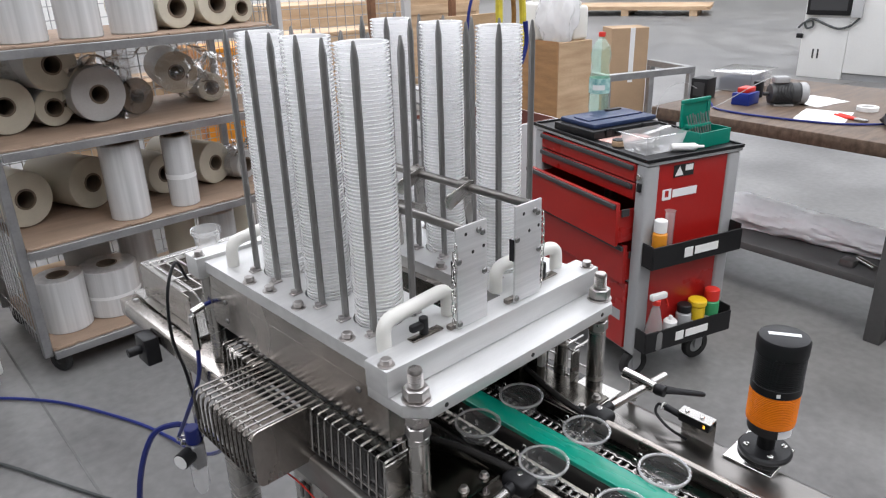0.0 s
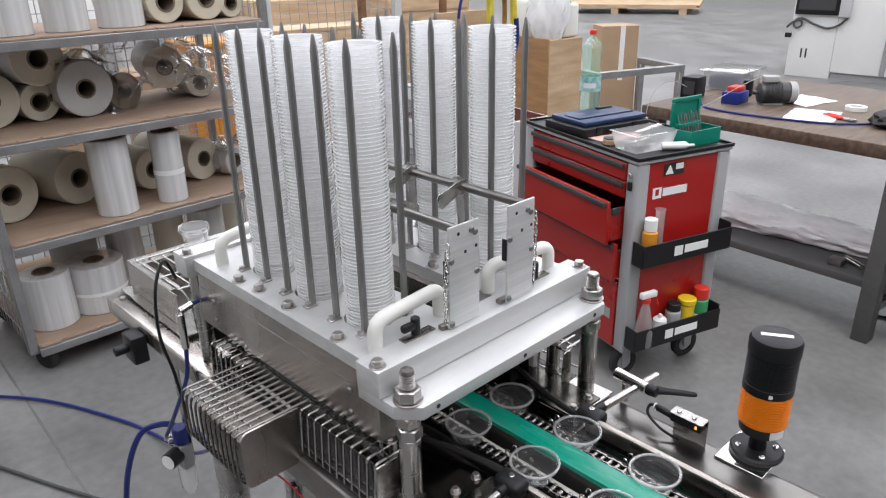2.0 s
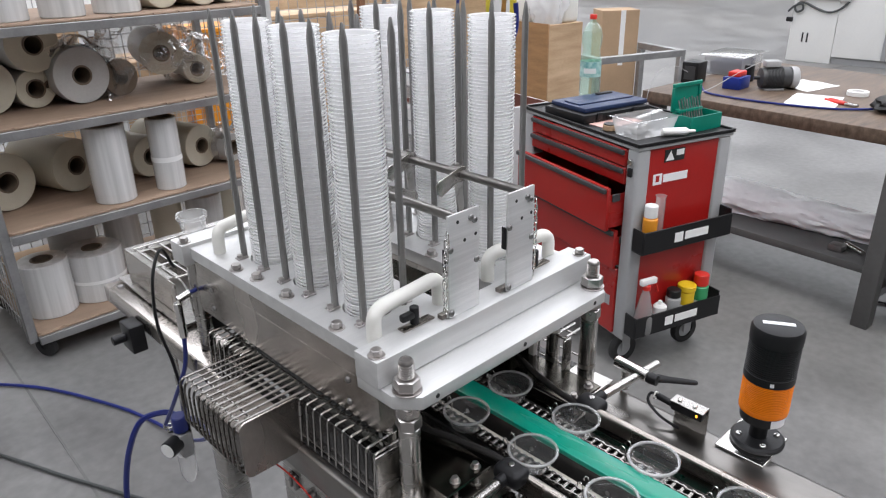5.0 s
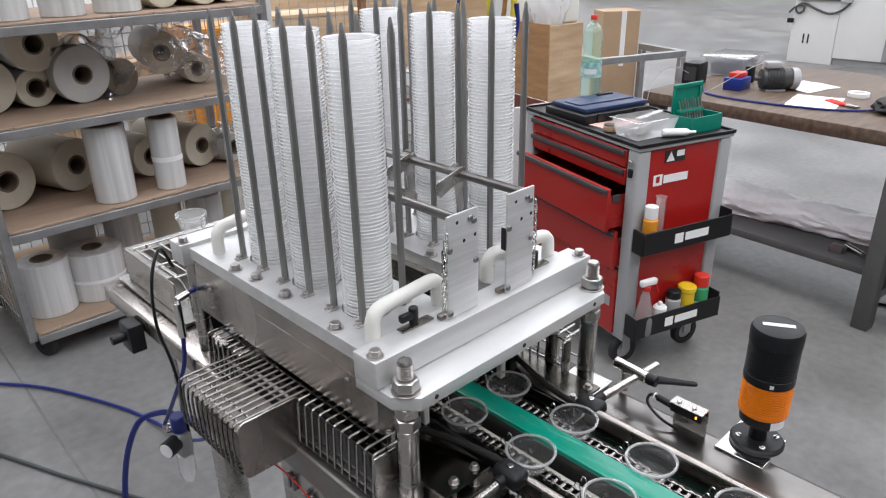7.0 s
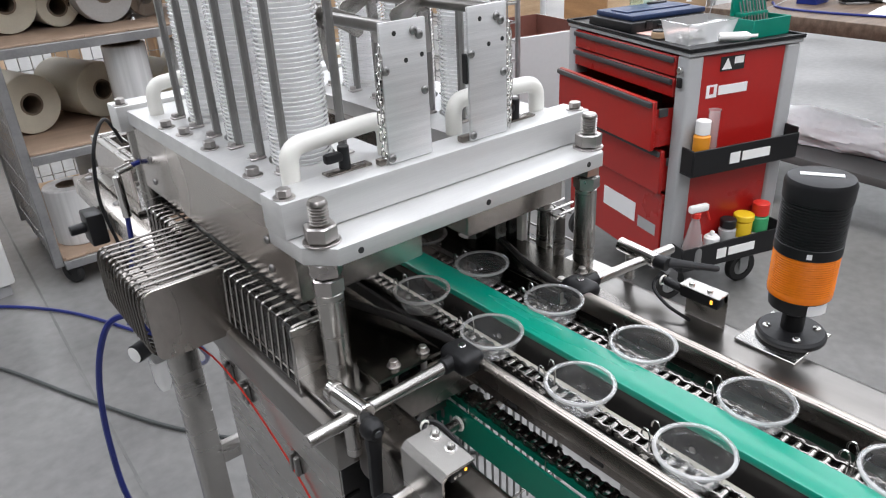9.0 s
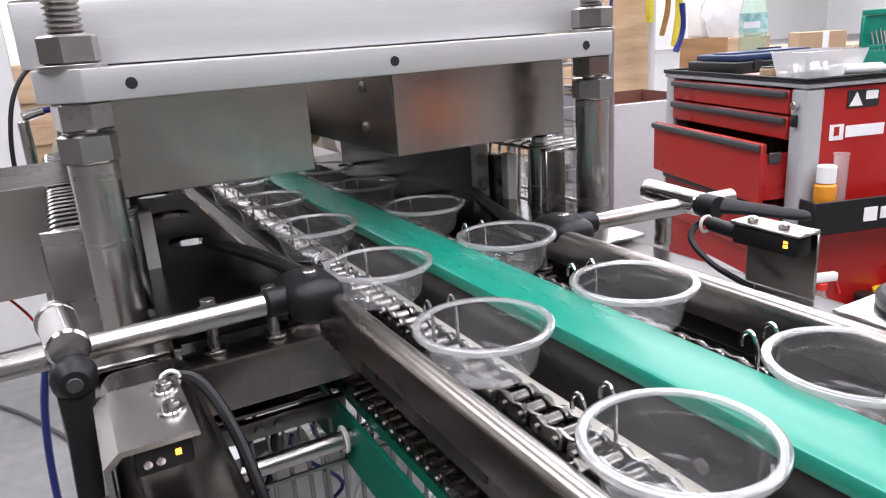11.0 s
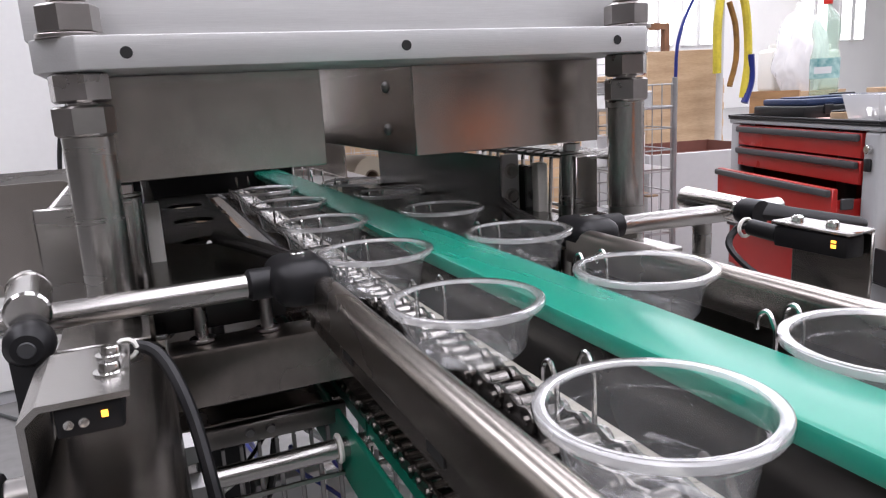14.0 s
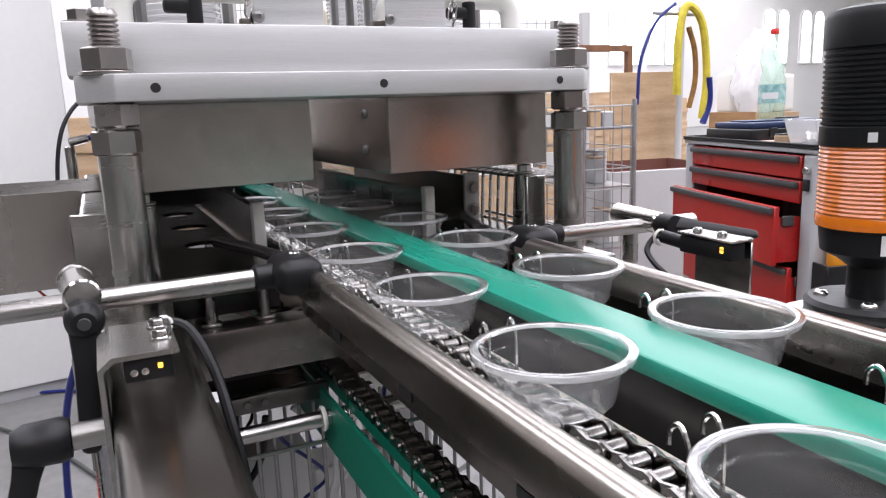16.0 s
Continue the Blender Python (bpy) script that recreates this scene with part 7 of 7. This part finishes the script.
def cups():
    wall, rim = cup_meshes()
    for lane, sx in zip(LANES, STACK_X):
        for k in range(-3, 19):
            tp = next((p for p in PUSHES if STACK_Y[0] - PITCH / 2 < lane_y(k, p) < STACK_Y[2] + PITCH / 2), None)
            if tp is None:
                if lane_y(k, 0) > STACK_Y[0]:
                    continue
                tp = -99.0
            if tp - 1.1 > 16.0:
                continue
            c = thing("plastic_cup", "clear round plastic cup with a wide rim on the chain", "cup", group="cups on the conveyor")
            part("cup_wall", wall, CUP_CLEAR, c)
            part("rim", rim, CUP_RIM, c, "milky rolled rim")
            z = CHAIN_TOP + 0.0245
            z_plate = 0.9690
            rows = []
            if tp > 0:
                y0 = lane_y(k, tp)
                pts = [(tp - 1.05, sx, y0, 1.050), (tp - 0.70, sx, y0, z_plate), (tp - 0.40, sx, y0, z_plate), (tp - 0.30, sx, y0, z), (tp, lane, y0, z)]
                if pts[0][0] > 0.02:
                    rows.append((0.0, pose(sx, y0, 1.050)))
                rows += [(t, pose(x, y, zz)) for t, x, y, zz in pts if t >= 0]
                if rows[0][0] > 0:
                    t1, x1, y1, z1 = next(p for p in pts if p[0] >= 0)
                    rows.insert(0, (0.0, pose(x1, y1, z1)))
            t = max(tp, 0.0)
            if tp <= 0:
                rows.append((0.0, pose(lane, lane_y(k, 0), z)))
            for dt in (0.07, 0.2, 0.6):
                if tp > 0 and t + dt < 16:
                    rows.append((t + dt, pose(lane, lane_y(k, t + dt), z)))
            u = math.ceil(t + 0.8)
            while u <= 16:
                rows.append((float(u), pose(lane, lane_y(k, u), z)))
                u += 1
            if rows[-1][0] < 16.0:
                rows.append((16.0, rows[-1][1]))
            MOVES.append((c, rows))


def chain_piece():
    """Ten links of roller chain: waisted side plates on rollers and pins."""
    b = bm_()
    p = PITCH / 10
    for i in range(10):
        y = (i - 4.5) * p
        cyl(b, (-0.0046, y, 0), (0.0046, y, 0), 0.0040, 10, 0.0006)
        out = 0.0076 if i % 2 else 0.0059
        pts = []
        for k in range(6):
            a = radians(90 + 36 * k)
            pts.append((y + 0.0050 * math.cos(a), 0.0052 * math.sin(a)))
        pts.append((y + p / 2, -0.0036))
        for k in range(6):
            a = radians(-90 + 36 * k)
            pts.append((y + p + 0.0050 * math.cos(a), 0.0052 * math.sin(a)))
        pts.append((y + p / 2, 0.0036))
        for s in (-1, 1):
            lo = [b.verts.new((s * out - 0.0008, u, v)) for u, v in pts]
            hi = [b.verts.new((s * out + 0.0008, u, v)) for u, v in pts]
            b.faces.new(lo)
            b.faces.new(hi[::-1])
            for k in range(len(pts)):
                j = (k + 1) % len(pts)
                b.faces.new((lo[k], lo[j], hi[j], hi[k]))
            cyl(b, (s * 0.0052, y, 0), (s * 0.0096, y, 0), 0.0021, 7, 0.0003)
    return finish(b, "chain_strand", CHAIN_MAT)


def lug_mesh():
    b = bm_()
    for s in (-1, 1):
        tube(b, round_path([(s * 0.0075, -0.004, -0.003), (s * 0.0075, -0.004, 0.022), (s * 0.0075, 0.000, 0.0295), (s * 0.0075, 0.005, 0.026), (s * 0.0075, 0.005, 0.020)], 0.003, 3), 0.0010, 6)
    box(b, -0.0115, 0.0115, -0.004, 0.004, -0.0043, -0.0034)
    return finish(b, "lug", STEEL_BRIGHT)


def chains():
    links, lug = chain_piece(), lug_mesh()
    z_top, r = CHAIN_TOP - 0.0046, 0.0435
    z_low = z_top - 2 * r
    y_hi, y_lo = Y_BACK - 0.05, Y_END + 0.05
    flat = y_hi - y_lo
    loop = 2 * flat + 2 * math.pi * r
    n = int(round(loop / PITCH))
    step = loop / n

    def at(s):
        s %= loop
        if s < flat:
            return y_hi - s, z_top, 0.0
        s -= flat
        if s < math.pi * r:
            a = s / r
            return y_lo - r * math.sin(a), z_top - r + r * math.cos(a), math.degrees(a)
        s -= math.pi * r
        if s < flat:
            return y_lo + s, z_low, 180.0
        a = (s - flat) / r
        return y_hi + r * math.sin(a), z_low + r - r * math.cos(a), 180.0 + math.degrees(a)

    for lane in LANES:
        for i in range(n):
            c = thing("chain_section", "section of oiled steel roller chain with a cup lug", "roller chain", group="conveyor chain sections")
            tagged(part("chain_strand", links, CHAIN_MAT, c), kind="stuff")
            part("cup_lug", lug, STEEL_BRIGHT, c, "thin bent wire lug", at=pose(0, 0.0675, 0))
            s0 = y_hi - (0.0648 - 0.026) + i * step
            rows = []
            times = {round(0.5 * q, 3) for q in range(33)}
            for q in range(33 * 5):
                u = q * 0.1
                w = (s0 + SPEED * u) % loop
                if flat - 0.02 < w < flat + math.pi * r + 0.02 or w > 2 * flat + math.pi * r - 0.02 or w < 0.02:
                    times.add(round(u, 3))
            for u in sorted(x for x in times if x <= 16.0):
                y, z, a = at(s0 + SPEED * u)
                rows.append((u, pose(lane, y, z, a, 0, 0)))
            MOVES.append((c, rows))


def pushers():
    for s, x_in, x_out in ((-1, -0.0855, -0.168), (1, 0.0895, 0.172)):
        p = thing("cup_pusher", "white-ended plate that pushes cups onto the chain", "pusher")
        part("plate", box(bm_(), -0.004, 0.004, 0.012, 0.40, 0.0, 0.048, 0.001, 1), PUSHER_GREY, p)
        part("end_block", box(bm_(), -0.0055, 0.0055, 0.0, 0.0115, 0.0, 0.052, 0.0015, 2), WHITE_PLASTIC, p, "white plastic end block")
        for k, y in enumerate((0.10, 0.125, 0.17, 0.23, 0.255, 0.30, 0.36)):
            part("slot", _rounded_sheet(-0.0015, 0.0015, -0.0004, 0.0, 0.0, 0.013, 0.0014), MARK_BLACK, p, at=pose(-s * 0.0042, y, 0.026 + 0.004 * (k % 2), 0, 0, -90 * s))
        rows = [(0.0, pose(x_out, 0.115, 0.938))]
        for tp in PUSHES:
            for dt, x in ((-0.45, x_out), (-0.05, x_in), (0.66, x_in), (1.0, x_out)):
                if 0.0 < tp + dt < 16.0:
                    rows.append((tp + dt, pose(x, 0.115, 0.938)))
        rows.append((16.0, pose(x_in, 0.115, 0.938)))
        MOVES.append((p, rows))


def pistons():
    for sx in STACK_X:
        for sy in STACK_Y:
            p = thing("suction_piston", "dark suction piston that draws a cup down", "piston", group="suction pistons")
            part("rod", cyl(bm_(), (0, 0, -0.12), (0, 0, -0.014), 0.006, 14), STEEL_ROD, p)
            part("suction_cup", lathe(bm_(), [(0, -0.014), (0.009, -0.014), (0.010, -0.010), (0.008, -0.008), (0.012, -0.002), (0.0105, 0.0), (0, -0.002)], 18), BLACK_RUBBER, p)
            rows = []
            for tp in [PUSHES[0] - CYCLE] + PUSHES:
                for dt, z in ((0.95, 0.918), (1.35, 1.004), (1.95, 1.004), (2.35, 0.918)):
                    if 0.0 < tp + dt < 16.0:
                        rows.append((tp + dt, pose(sx, sy, z)))
            rows = [(0.0, rows[0][1])] + rows + [(16.0, rows[-1][1])]
            MOVES.append((p, rows))


def sinking_stacks():
    for s, sx, sy, step in STACKS:
        z, rows = PLATE_TOP - 0.012, [(0.0, pose(sx, sy, PLATE_TOP - 0.012))]
        for tp in PUSHES:
            if 0.2 < tp - 0.45 < 15.5:
                rows += [(tp - 0.45, pose(sx, sy, z)), (tp - 0.20, pose(sx, sy, z - step))]
                z -= step
        rows.append((16.0, pose(sx, sy, z)))
        MOVES.append((s, rows))


sinking_stacks()
cups()
chains()
pushers()
pistons()


def motions():
    for ob, rows in MOVES:
        walk(ob, rows)


motions()
